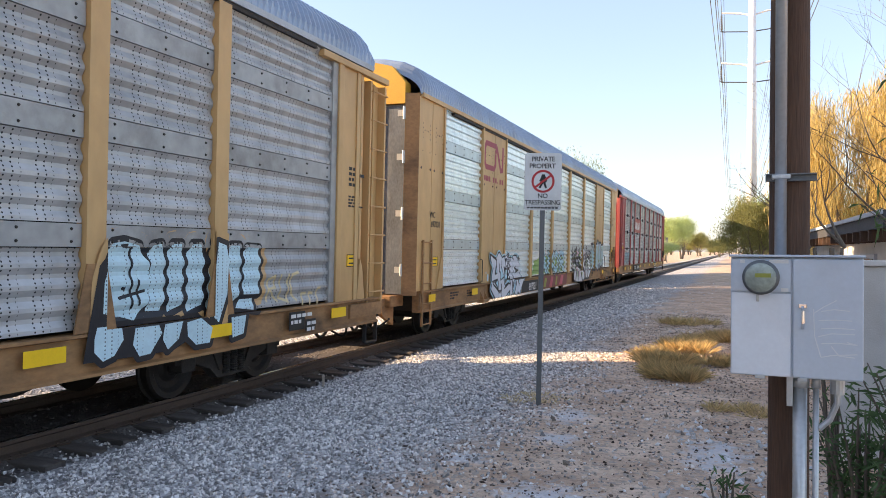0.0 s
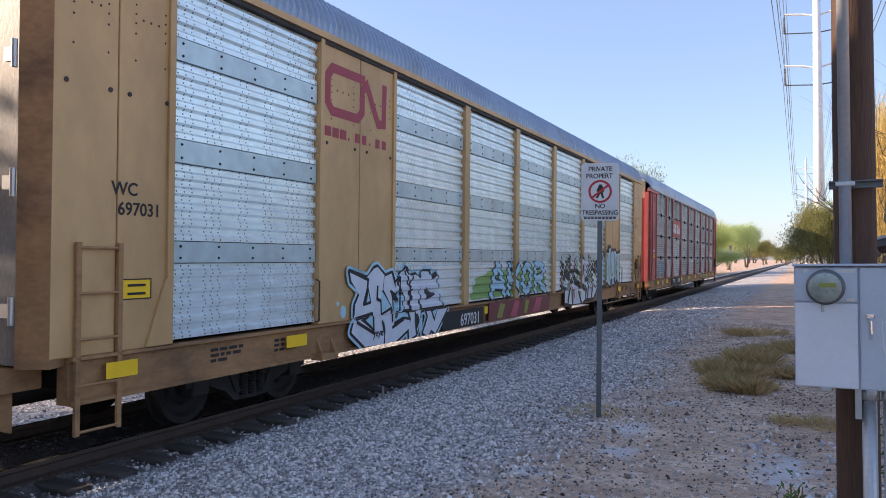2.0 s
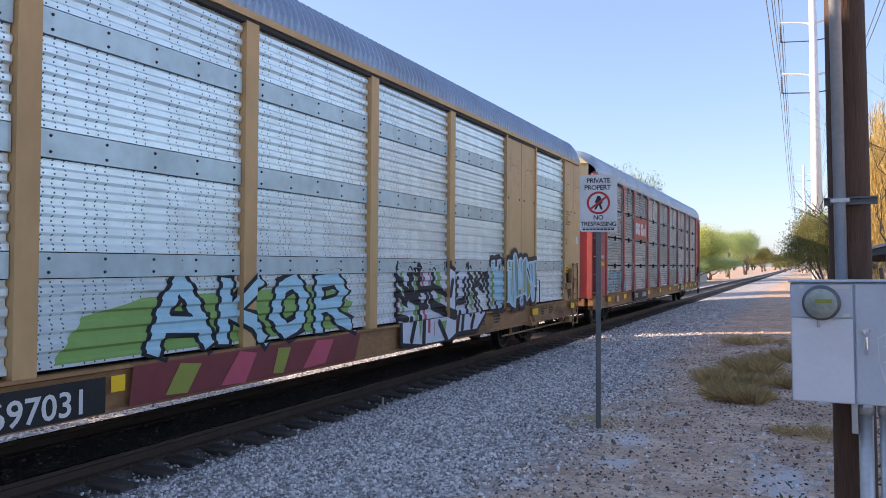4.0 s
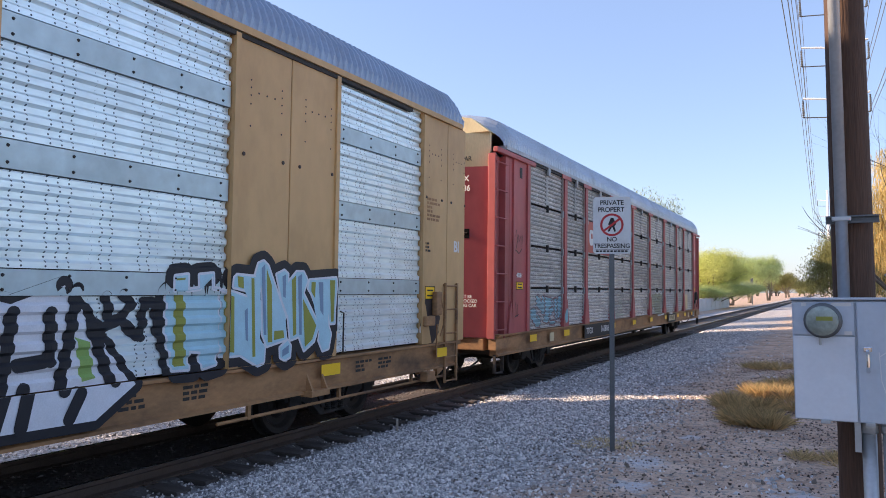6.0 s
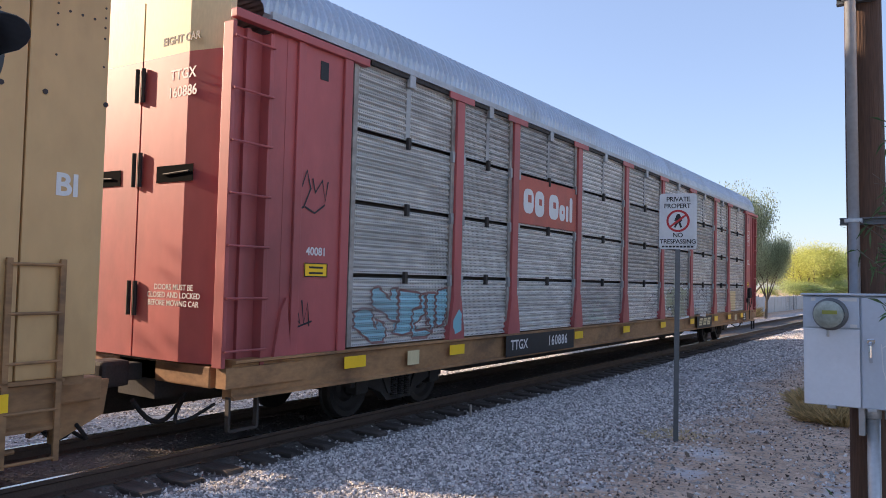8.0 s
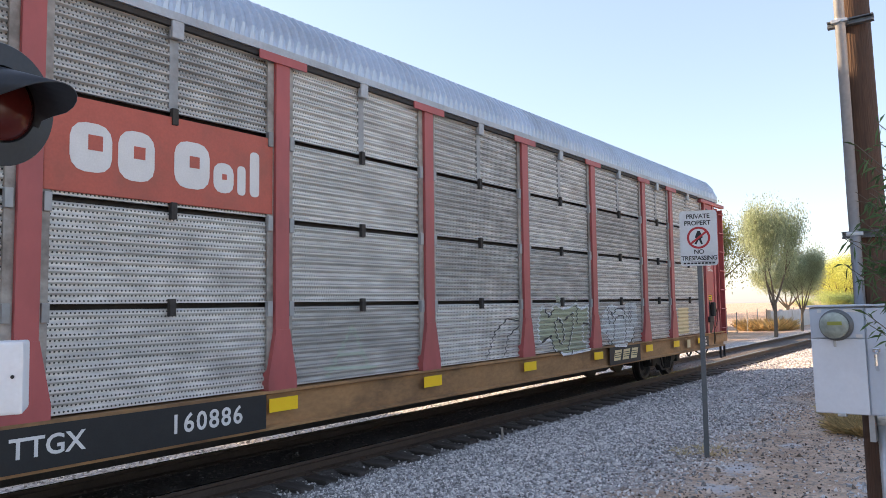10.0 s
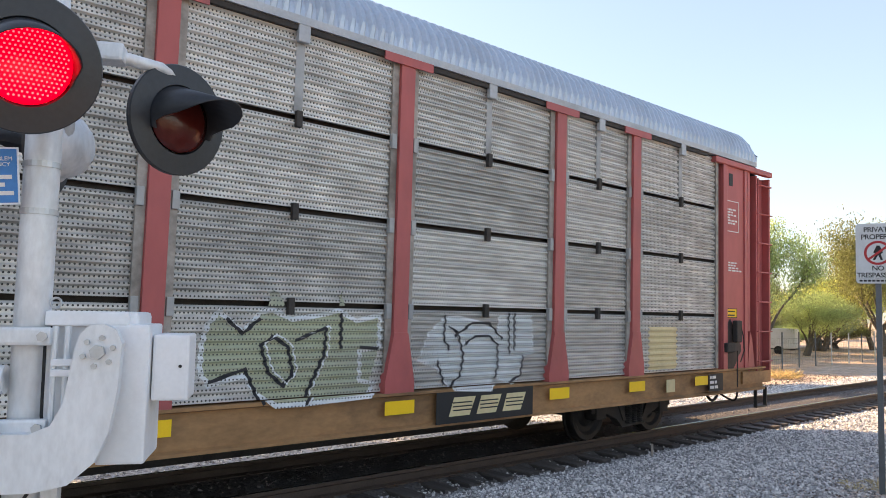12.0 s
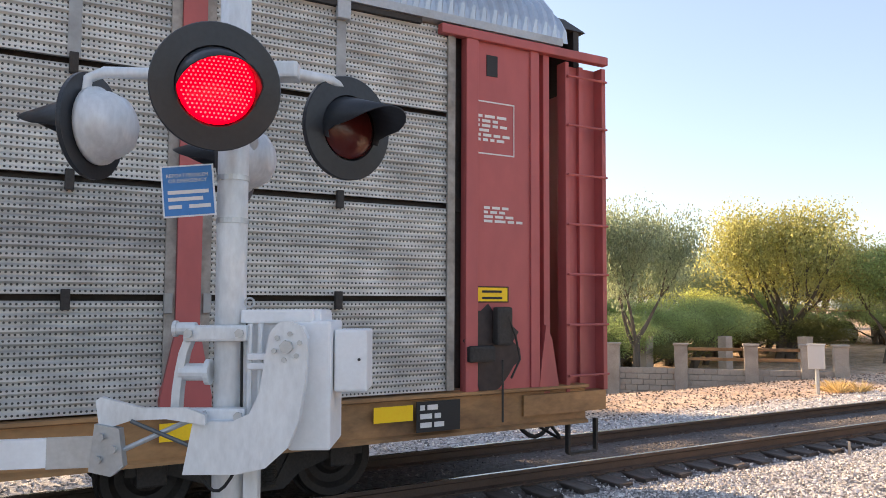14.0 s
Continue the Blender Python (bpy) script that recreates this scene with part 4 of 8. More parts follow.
    for yy, w in ((-12.25, 0.36), (-9.55, 0.42), (8.9, 0.42), (12.1, 0.4), (-3.28, 0.16), (4.3, 0.36)):
        stripe(car, yy, w)
    bm = B()
    tube(bm, (HALF - 0.02, 6.9, 0.5), (HALF - 0.02, 12.4, 0.5), 0.02, seg=8)
    for yy in (7.4, 9.2, 11.2):
        box(bm, HALF - 0.04, HALF, yy - 0.025, yy + 0.025, 0.48, 0.66)
    part("brake_pipe", bm, M["tan_dark"], car)
    for yy in (-8.95, 8.55):
        bm = B()
        box(bm, HALF - 0.02, HALF + 0.16, yy - 0.19, yy + 0.19, 0.62, 0.7, 0.01)
        prism(bm, [(HALF + 0.05, 0.7), (HALF + 0.15, 0.7), (HALF + 0.05, 0.9)], 1, yy - 0.17, yy - 0.14)
        prism(bm, [(HALF + 0.05, 0.7), (HALF + 0.15, 0.7), (HALF + 0.05, 0.9)], 1, yy + 0.14, yy + 0.17)
        part("jacking_pad", bm, M["tan_dark"], car, "rusty tan jacking pad bracket")
    for yy in (-9.12, 9.12, -6.93):
        bm = B()
        path_tube(bm, [(HALF + 0.032, yy, 1.12), (HALF + 0.09, yy, 1.14), (HALF + 0.09, yy, 1.66), (HALF + 0.032, yy, 1.68)], 0.012, 6)
        part("grab_iron", bm, M["under"], car, "thin dark grab iron")
    bm = B()
    box(bm, HALF + 0.06, HALF + 0.2, 11.35, 11.62, 0.5, 0.66, 0.02)
    path_tube(bm, [(HALF + 0.12, 11.62, 0.58), (HALF + 0.14, 11.75, 0.5), (HALF + 0.14, 11.9, 0.34)], 0.014, 6)
    part("release_rod", bm, M["tan_dark"], car, "rusty brake release rod and bracket")
    bm = B()
    box(bm, X0 + 0.001, X0 + 0.005, 11.42, 11.66, 1.28, 1.38)
    part("small_plate", bm, M["white"], car, "small white plate")
    hand_brake(car, 11.9, M["tan_dark"])
    X = HALF + 0.004
    words("car_number", "697031", 0.175, M["black"], car, SIDE(X, -12.02, 2.42), "black stencilled car number", 1.0, 0.003)
    words("car_mark", "WC", 0.175, M["black"], car, SIDE(X, -12.2, 2.61), "", 1.0, 0.003)
    words("end_number", "697031", 0.16, M["black"], leaf, FRONT(0.38, -L - 0.165, 4.38), "black stencilled number", 1.0, 0.002)
    words("end_mark", "TTGX", 0.16, M["black"], leaf, FRONT(0.33, -L - 0.165, 4.57), "", 1.0, 0.002)
    bm = B()
    rnd = random.Random(5)
    for r in range(10):
        w = rnd.uniform(0.12, 0.22)
        box(bm, 0.28 - w, 0.28 + w, -L - 0.164, -L - 0.161, 2.9 - r * 0.09, 2.95 - r * 0.09)
    box(bm, -0.1, 0.42, -L - 0.164, -L - 0.161, 1.98, 2.02)
    part("end_stencil", bm, M["tan_dark"], leaf, "small brown stencilled lettering")
    bm = B()
    box(bm, 0.1, 0.42, -L - 0.165, -L - 0.161, 1.2, 1.34)
    box(bm, 0.7, 1.02, -L - 0.41, -L - 0.402, 0.82, 0.95)
    part("end_stripe", bm, M["yellow"], leaf, "yellow reflective stripe")
    words("load_letters", "BI", 0.27, M["white"], car, SIDE(X, 12.74, 2.74), "white stencilled letters", 1.0, 0.008)
    plate(car, X - 0.002, -12.05, 1.66, 0.36, 0.2)
    plate(car, X - 0.002, 11.75, 1.93, 0.34, 0.22)
    stencil_block(car, X, 11.62, 3.5, 6, 0.04, M["tan_dark"], 7)
    stencil_block(car, X, 11.5, 2.75, 3, 0.035, M["black"], 8)
    for k, yy in enumerate((-11.0, -9.9, 5.6, 6.4, 9.6, 10.2)):
        stencil_block(car, HALF - 0.019, yy, 0.95, 3, 0.035, M["under"], 20 + k)
    # red ring-shaped mark with a slanting bar, and a row of bars below it
    ring = [(-7.95 + 0.0, 4.56), (-8.75, 4.56), (-8.86, 4.44), (-8.86, 4.08), (-8.75, 3.97), (-8.1, 3.97), (-7.98, 4.08), (-7.98, 4.3)]
    painted("logo", [ring, [(-7.98, 4.4), (-7.86, 4.5), (-7.52, 3.98), (-7.36, 4.0), (-7.34, 4.56)]], 0.13, M["logo_red"], car, None, X, 0.0, "faded red painted mark")
    for k, w in enumerate((0.17, 0.17, 0.17, 0.04, 0.13, 0.13, 0.04, 0.13, 0.13)):
        bm = B()
        yy = -8.92 + k * 0.19
        box(bm, X, X + 0.003, yy, yy + w * 0.85, 3.62, 3.62 + (0.13 if w > 0.1 else 0.04))
        part("logo_bar", bm, M["logo_red"], car, "faded red bar under the mark")
    # first piece: angular white letters with black and pale blue edges
    def piece(lines, w, fill, edge, halo, x0=RIBS_TAN):
        if halo:
            mural(lines, w + 0.24, halo, car, T_ZONES, 0.002, "pale halo of a graffiti piece")
        mural(lines, w + 0.11, edge, car, T_ZONES, 0.006, "black outline of a graffiti piece")
        mural(lines, w, fill, car, T_ZONES, 0.010, "graffiti letters")
    ring_of = lambda o: [o + [o[0], o[1]]]
    # white angular letters with thick black edges and a thin pale blue halo
    ye = [[(-8.32, 1.77), (-7.88, 1.67), (-7.81, 1.68), (-7.65, 1.81), (-7.55, 1.83), (-7.34, 1.70), (-7.39, 1.52), (-7.55, 1.53), (-7.56, 1.34), (-7.46, 1.22), (-7.43, 1.00), (-7.36, 0.83), (-7.38, 0.66), (-7.92, 0.67), (-8.29, 0.91), (-8.25, 1.00), (-8.11, 1.03), (-7.68, 0.85), (-7.69, 1.14), (-8.17, 1.09), (-8.18, 1.13), (-8.17, 1.29), (-8.06, 1.43), (-8.06, 1.52), (-8.28, 1.64)], [(-7.34, 1.68), (-7.10, 1.73), (-6.98, 1.51), (-6.79, 1.63), (-6.77, 1.49), (-6.86, 1.35), (-7.12, 1.44), (-7.08, 1.19), (-7.12, 0.99), (-7.11, 0.91), (-6.76, 0.99), (-6.54, 0.96), (-6.56, 0.83), (-7.03, 0.65), (-7.34, 0.66), (-7.33, 0.87), (-7.40, 1.08), (-7.13, 1.18), (-7.38, 1.44)], [(-6.72, 1.49), (-6.71, 1.70), (-6.55, 1.81), (-6.40, 1.69), (-6.40, 1.47), (-6.31, 1.67), (-6.16, 1.69), (-6.03, 1.61), (-6.03, 1.45), (-6.06, 1.10), (-6.17, 1.09), (-6.17, 0.88), (-6.32, 0.70), (-6.56, 0.65), (-6.58, 0.84), (-6.50, 0.97), (-6.60, 1.12), (-6.61, 1.39)], [(-5.97, 1.45), (-6.04, 1.62), (-5.92, 1.74), (-5.64, 1.73), (-5.58, 1.63), (-5.38, 1.69), (-5.34, 1.48), (-5.52, 1.33), (-5.31, 1.29), (-5.11, 1.08), (-5.60, 0.66), (-5.75, 0.74), (-5.90, 0.64), (-6.07, 0.71), (-5.98, 0.83), (-5.89, 0.98), (-5.97, 1.09)]]
    for o in ye:
        mural(ring_of(o), 0.17, M["g_blue"], car, T_ZONES, 0.002, "pale blue halo of a graffiti piece", [], True)
    for o in ye:
        mural(ring_of(o), 0.085, M["g_black"], car, T_ZONES, 0.006, "black outline of a graffiti piece", [], True)
    mural([], 0, M["g_white"], car, T_ZONES, 0.010, "white angular graffiti letters", ye)
    mural([], 0, M["g_black"], car, T_ZONES, 0.013, "black counters of a graffiti piece", [[(-7.84, 1.55), (-7.74, 1.31), (-7.94, 1.29)], [(-7.15, 1.45), (-6.82, 1.33), (-6.87, 1.28), (-7.10, 1.31)], [(-6.42, 1.45), (-6.29, 1.46), (-6.36, 1.12), (-6.44, 1.13)], [(-6.37, 1.05), (-6.27, 1.05), (-6.19, 0.93), (-6.31, 0.76)], [(-5.81, 1.44), (-5.50, 1.35), (-5.76, 1.26)], [(-5.79, 1.07), (-5.50, 1.11), (-5.65, 0.87)], [(-8.05, 1.07), (-7.71, 1.14), (-7.68, 0.86), (-7.76, 0.92)]])
    mural([[(-8.30, 1.78), (-7.84, 1.65)], [(-7.83, 1.65), (-7.84, 1.52), (-7.94, 1.29), (-7.76, 1.31), (-7.84, 1.53)], [(-7.55, 1.53), (-7.56, 1.35), (-7.44, 1.31), (-7.42, 1.12)], [(-8.17, 1.09), (-7.71, 1.14)], [(-8.14, 1.04), (-7.68, 0.85), (-7.70, 1.14)], [(-7.10, 1.73), (-6.98, 1.51), (-6.77, 1.64)], [(-7.39, 1.46), (-7.13, 1.19), (-7.42, 1.12)], [(-7.13, 1.19), (-7.12, 0.99)], [(-7.15, 1.45), (-6.84, 1.31)], [(-7.11, 0.89), (-6.76, 0.99)], [(-6.55, 1.81), (-6.40, 1.47), (-6.30, 1.65)], [(-6.71, 1.40), (-6.60, 1.39), (-6.62, 1.12)], [(-5.64, 1.73), (-5.58, 1.61), (-5.38, 1.69)], [(-5.81, 1.44), (-5.79, 1.27), (-5.50, 1.35)], [(-6.70, 1.11), (-6.36, 1.11)], [(-6.00, 1.09), (-5.17, 1.10)], [(-6.36, 1.06), (-6.31, 0.73)], [(-7.43, 1.00), (-7.36, 0.83)]], 0.05, M["g_black"], car, T_ZONES, 0.0145, "black inner lines of a graffiti piece", [], True)
    mural([], 0, M["g_blue"], car, T_ZONES, 0.017, "pale blue shading of a graffiti piece", [[(-7.82, 1.46), (-7.77, 1.33), (-7.87, 1.31)], [(-7.92, 1.06), (-7.73, 1.12), (-7.71, 0.93)], [(-7.45, 1.47), (-7.38, 1.43), (-7.14, 1.21), (-7.42, 1.13)], [(-6.79, 1.33), (-6.62, 1.38), (-6.62, 1.15), (-6.76, 1.04), (-7.00, 1.00)], [(-5.73, 1.05), (-5.54, 1.09), (-5.65, 0.94)], [(-6.21, 0.95), (-6.10, 0.98), (-6.15, 0.75), (-6.24, 0.73)]])
    words("tag", "yeye", 0.16, M["g_black"], car, SIDE(HALF + 0.068, -7.55, 0.84), "thin black tag", 1.0, 0.002)
    painted("graffiti", (), 0, M["g_blue"], car, None, X, 0.0, "pale blue paint drip", [capsule(-8.42, 1.12, 1.3, 0.14), capsule(-8.56, 1.3, 1.36, 0.06)])
    bm = B()
    box(bm, HALF + 0.055, HALF + 0.058, -5.3, -3.42, 0.67, 1.0)
    part("number_panel", bm, M["black"], car, "black sill panel")
    words("sill_number", "697031", 0.31, M["white"], car, SIDE(HALF + 0.06, -4.07, 0.8), "white stencilled car number", 1.0, 0.004)
    painted("graffiti", (), 0, M["g_maroon"], car, None, HALF + 0.056, 0.0, "maroon sprayed band on the sill", [[(-3.15, 0.68), (0.85, 0.68), (1.0, 1.06), (-3.1, 1.06)]])
    painted("graffiti", (), 0, M["g_green"], car, RIBS_TAN, HALF - 0.06, 0.003, "green sprayed cloud", [[(-3.9, 1.15), (0.7, 1.15), (0.9, 1.5), (0.2, 1.75), (-2.9, 1.7), (-3.6, 1.55)]])
    piece([[(-2.78, 1.18), (-2.62, 1.6), (-2.42, 1.86), (-2.2, 1.55), (-2.02, 1.2)], [(-2.66, 1.42), (-2.1, 1.38)], [(-1.78, 1.2), (-1.72, 1.82)], [(-1.18, 1.84), (-1.68, 1.5), (-1.3, 1.36), (-1.12, 1.16)], [(-0.86, 1.4), (-0.74, 1.74), (-0.45, 1.82), (-0.26, 1.6), (-0.36, 1.28), (-0.66, 1.2), (-0.86, 1.4)], [(0.06, 1.18), (0.08, 1.8), (0.5, 1.84), (0.66, 1.66), (0.5, 1.5), (0.16, 1.46)], [(0.34, 1.46), (0.6, 1.26), (0.82, 1.18)]], 0.17, M["g_blue"], M["g_black"], None)
    mural([], 0, M["g_pink"], car, T_ZONES, 0.009, "pink and orange sprayed patches on the sill", [[(-1.9, 0.7), (-1.5, 0.68), (-1.3, 1.0), (-1.6, 1.05)], [(-0.4, 0.7), (0.1, 0.72), (0.3, 1.02), (-0.1, 1.04)]])
    mural([], 0, M["g_olive"], car, T_ZONES, 0.009, "olive sprayed patches on the sill", [[(-2.7, 0.72), (-2.4, 0.7), (-2.2, 0.98), (-2.5, 1.02)], [(-1.0, 0.72), (-0.8, 0.7), (-0.65, 1.0), (-0.9, 1.02)]])
    # white block letters with green and red bars on a black ground
    sl = [[(2.24, 1.98), (2.97, 1.99), (3.66, 1.94), (4.05, 1.98), (4.53, 1.84), (5.00, 2.00), (5.29, 1.65), (5.73, 1.07), (5.30, 0.79), (4.38, 0.80), (4.04, 0.69), (3.55, 0.69), (2.94, 0.70), (2.27, 0.78)]][0]
    mural(ring_of(sl), 0.17, M["g_black"], car, T_ZONES, 0.004, "black outline of a graffiti piece", [], True)
    mural([], 0, M["g_white"], car, T_ZONES, 0.008, "white block graffiti letters", [sl])
    mural([], 0, M["g_green"], car, T_ZONES, 0.011, "green bars of a graffiti piece", [[(2.35, 1.93), (2.43, 1.93), (2.45, 1.12), (2.38, 1.13)], [(2.81, 1.89), (2.90, 1.87), (2.94, 1.10), (2.87, 0.74), (2.83, 1.12)], [(3.66, 1.91), (3.83, 1.91), (3.87, 1.26), (3.68, 1.33)], [(3.71, 1.04), (3.92, 1.04), (3.83, 0.80), (3.72, 0.88)], [(5.14, 1.54), (5.27, 1.49), (5.34, 1.16), (5.20, 1.14)]])
    mural([], 0, M["g_pink"], car, T_ZONES, 0.011, "red bars of a graffiti piece", [[(3.08, 1.94), (3.16, 1.94), (3.20, 1.65), (3.13, 1.65)], [(3.37, 1.93), (3.41, 1.93), (3.43, 1.66), (3.39, 1.65)], [(3.17, 1.27), (3.26, 1.27), (3.25, 0.86), (3.16, 0.88)], [(4.30, 1.83), (4.38, 1.81), (4.37, 0.86), (4.32, 0.88)], [(3.41, 1.06), (3.43, 1.06), (3.42, 0.81), (3.40, 0.81)], [(2.25, 1.55), (2.28, 1.54), (2.29, 1.18), (2.26, 1.19)]])
    mural([[(2.24, 1.84), (2.60, 1.55)], [(2.64, 1.96), (2.66, 1.57)], [(2.55, 1.52), (3.04, 1.38)], [(3.01, 1.97), (3.02, 1.54)], [(3.07, 1.61), (3.50, 1.62)], [(3.28, 1.53), (3.26, 1.32), (3.04, 1.33)], [(3.43, 1.51), (3.44, 1.33)], [(3.53, 1.94), (3.52, 1.67), (4.02, 1.50)], [(4.19, 1.74), (4.11, 1.49)], [(4.54, 1.77), (4.47, 1.21), (4.36, 0.83)], [(4.60, 1.33), (4.83, 1.35)], [(4.88, 1.76), (4.89, 1.35)], [(5.13, 1.97), (5.07, 1.53), (4.98, 1.09)], [(5.28, 1.65), (5.50, 1.12)], [(4.65, 1.13), (4.59, 0.83)], [(5.14, 1.05), (5.03, 0.84)], [(2.70, 1.13), (2.56, 0.80)], [(3.01, 1.34), (3.02, 1.09), (3.00, 0.70)], [(3.61, 1.02), (3.91, 0.69)], [(2.25, 1.59), (2.55, 1.39)], [(2.26, 1.19), (2.55, 1.15)], [(2.98, 1.71), (2.96, 1.59), (2.88, 1.51), (2.79, 1.52), (2.72, 1.60), (2.69, 1.73), (2.71, 1.85), (2.78, 1.93), (2.87, 1.93), (2.95, 1.85), (2.98, 1.71)]], 0.12, M["g_black"], car, T_ZONES, 0.014, "black lines between graffiti letters", [], True)
    mural([[(3.50, 1.35), (4.11, 1.15), (4.26, 1.12)]], 0.2, M["g_black"], car, T_ZONES, 0.014, "thick black stroke of a graffiti piece", [], True)
    mural([], 0, M["g_black"], car, T_ZONES, 0.006, "black dot of a graffiti piece", [capsule(4.1, 1.95, 2.12, 0.16)])
    hb = [(6.25, 2.1), (6.42, 2.12), (6.42, 1.96), (6.59, 1.98), (6.58, 2.12), (6.78, 2.14), (6.79, 1.98), (6.88, 1.97), (6.92, 1.4), (6.85, 1.16), (6.66, 1.13), (6.62, 1.31), (6.46, 1.33), (6.46, 1.14), (6.24, 1.15), (6.21, 1.34), (6.16, 1.5), (6.16, 1.92), (6.25, 1.96)]
    nb = [[(6.93, 1.96), (7.27, 1.88), (7.28, 1.96), (7.04, 2.00), (7.05, 2.10), (7.09, 2.13), (7.47, 2.11), (7.49, 1.99), (7.40, 1.93), (7.49, 1.81), (7.51, 1.55), (7.42, 1.49), (7.44, 1.37), (7.58, 1.30), (7.57, 1.13), (7.45, 1.10), (7.17, 1.24), (6.94, 1.24), (6.92, 1.42), (7.02, 1.48), (6.97, 1.76)], [(7.39, 2.14), (7.44, 2.27), (7.53, 2.30), (7.61, 2.25), (7.95, 1.64), (7.92, 1.59), (7.82, 1.59), (7.74, 1.70), (7.71, 1.49), (7.94, 1.51), (7.97, 1.37), (7.62, 1.31), (7.54, 1.45), (7.53, 1.86), (7.50, 2.01)], [(7.86, 1.27), (8.00, 1.35), (8.06, 1.28), (8.05, 1.15), (7.95, 1.12), (7.87, 1.16)], [(7.77, 2.15), (7.91, 2.20), (7.98, 2.16), (7.98, 2.05), (8.15, 2.19), (8.29, 2.19), (8.37, 2.09), (8.29, 1.93), (8.63, 1.51), (8.53, 1.31), (8.33, 1.21), (8.22, 1.39), (8.05, 1.36), (8.00, 1.64), (7.87, 1.86)], [(8.42, 2.09), (9.00, 2.13), (9.02, 2.05), (8.98, 1.71), (8.98, 1.53), (8.87, 1.53), (8.83, 1.66), (8.78, 1.61), (8.90, 1.38), (8.85, 1.20), (8.72, 1.18), (8.63, 1.32), (8.69, 1.56), (8.46, 1.92), (8.39, 1.99)]]
    for outline in [hb] + nb:
        mural(ring_of(outline), 0.26, M["g_black"], car, T_ZONES, 0.006, "black outline of a graffiti piece", [], True)
    for outline in [hb] + nb:
        mural(ring_of(outline), 0.055, M["g_white"], car, T_ZONES, 0.009, "thin white line round graffiti letters", [], True)
        mural([], 0, M["g_blue"], car, T_ZONES, 0.012, "pale blue graffiti letters", [outline])
    mural([], 0, M["g_olive"], car, T_ZONES, 0.015, "olive bars of the graffiti letters", [[(7.09, 2.12), (7.19, 2.11), (7.20, 1.98), (7.11, 2.00)], [(7.32, 2.10), (7.37, 2.10), (7.42, 1.20), (7.37, 1.20)], [(6.98, 1.91), (7.05, 1.89), (7.07, 1.27), (7.00, 1.28)], [(7.58, 2.22), (7.68, 2.02), (7.71, 1.35), (7.63, 1.35)], [(7.74, 1.48), (7.91, 1.48), (7.93, 1.39), (7.74, 1.37)], [(8.05, 2.09), (8.13, 2.15), (8.16, 1.42), (8.10, 1.40)], [(8.28, 1.86), (8.57, 1.51), (8.49, 1.34), (8.34, 1.25)], [(8.45, 2.07), (8.54, 2.07), (8.53, 1.86), (8.45, 1.95)], [(8.85, 2.10), (8.97, 2.10), (8.95, 1.55), (8.89, 1.55)]] + [[(6.26, 2.08), (6.38, 2.09), (6.42, 1.18), (6.27, 1.18)]])
    mural([], 0, M["g_steel"], car, T_ZONES, 0.015, "steel blue bars of the graffiti letters", [[(7.87, 2.13), (7.94, 2.16), (7.94, 1.87), (7.89, 1.89)], [(8.17, 2.13), (8.25, 2.17), (8.27, 1.41), (8.22, 1.41)], [(8.60, 2.07), (8.70, 2.07), (8.72, 1.63), (8.65, 1.70)], [(7.22, 1.73), (7.27, 1.76), (7.29, 1.38), (7.25, 1.40)], [(7.49, 2.22), (7.55, 2.27), (7.60, 1.44), (7.56, 1.44)], [(7.90, 1.24), (8.02, 1.30), (8.02, 1.20), (7.90, 1.16)]])
    mural([[(5.44, 1.9), (5.48, 1.69)], [(5.63, 1.92), (5.73, 1.84), (5.61, 1.68), (5.78, 1.52)], [(5.84, 1.51), (5.88, 1.84), (6.0, 1.84), (6.05, 1.53)], [(5.27, 1.65), (5.35, 1.65)], [(5.57, 1.68), (5.42, 1.61)]], 0.11, M["g_black"], car, T_ZONES, 0.006, "small black graffiti letters", [], True)
    return car


R_ZONES = zones((), (-8.87, -7.0, -4.2, -1.4, 1.4, 4.2, 7.0, 8.87), HALF + 0.046, RIBS_RED)


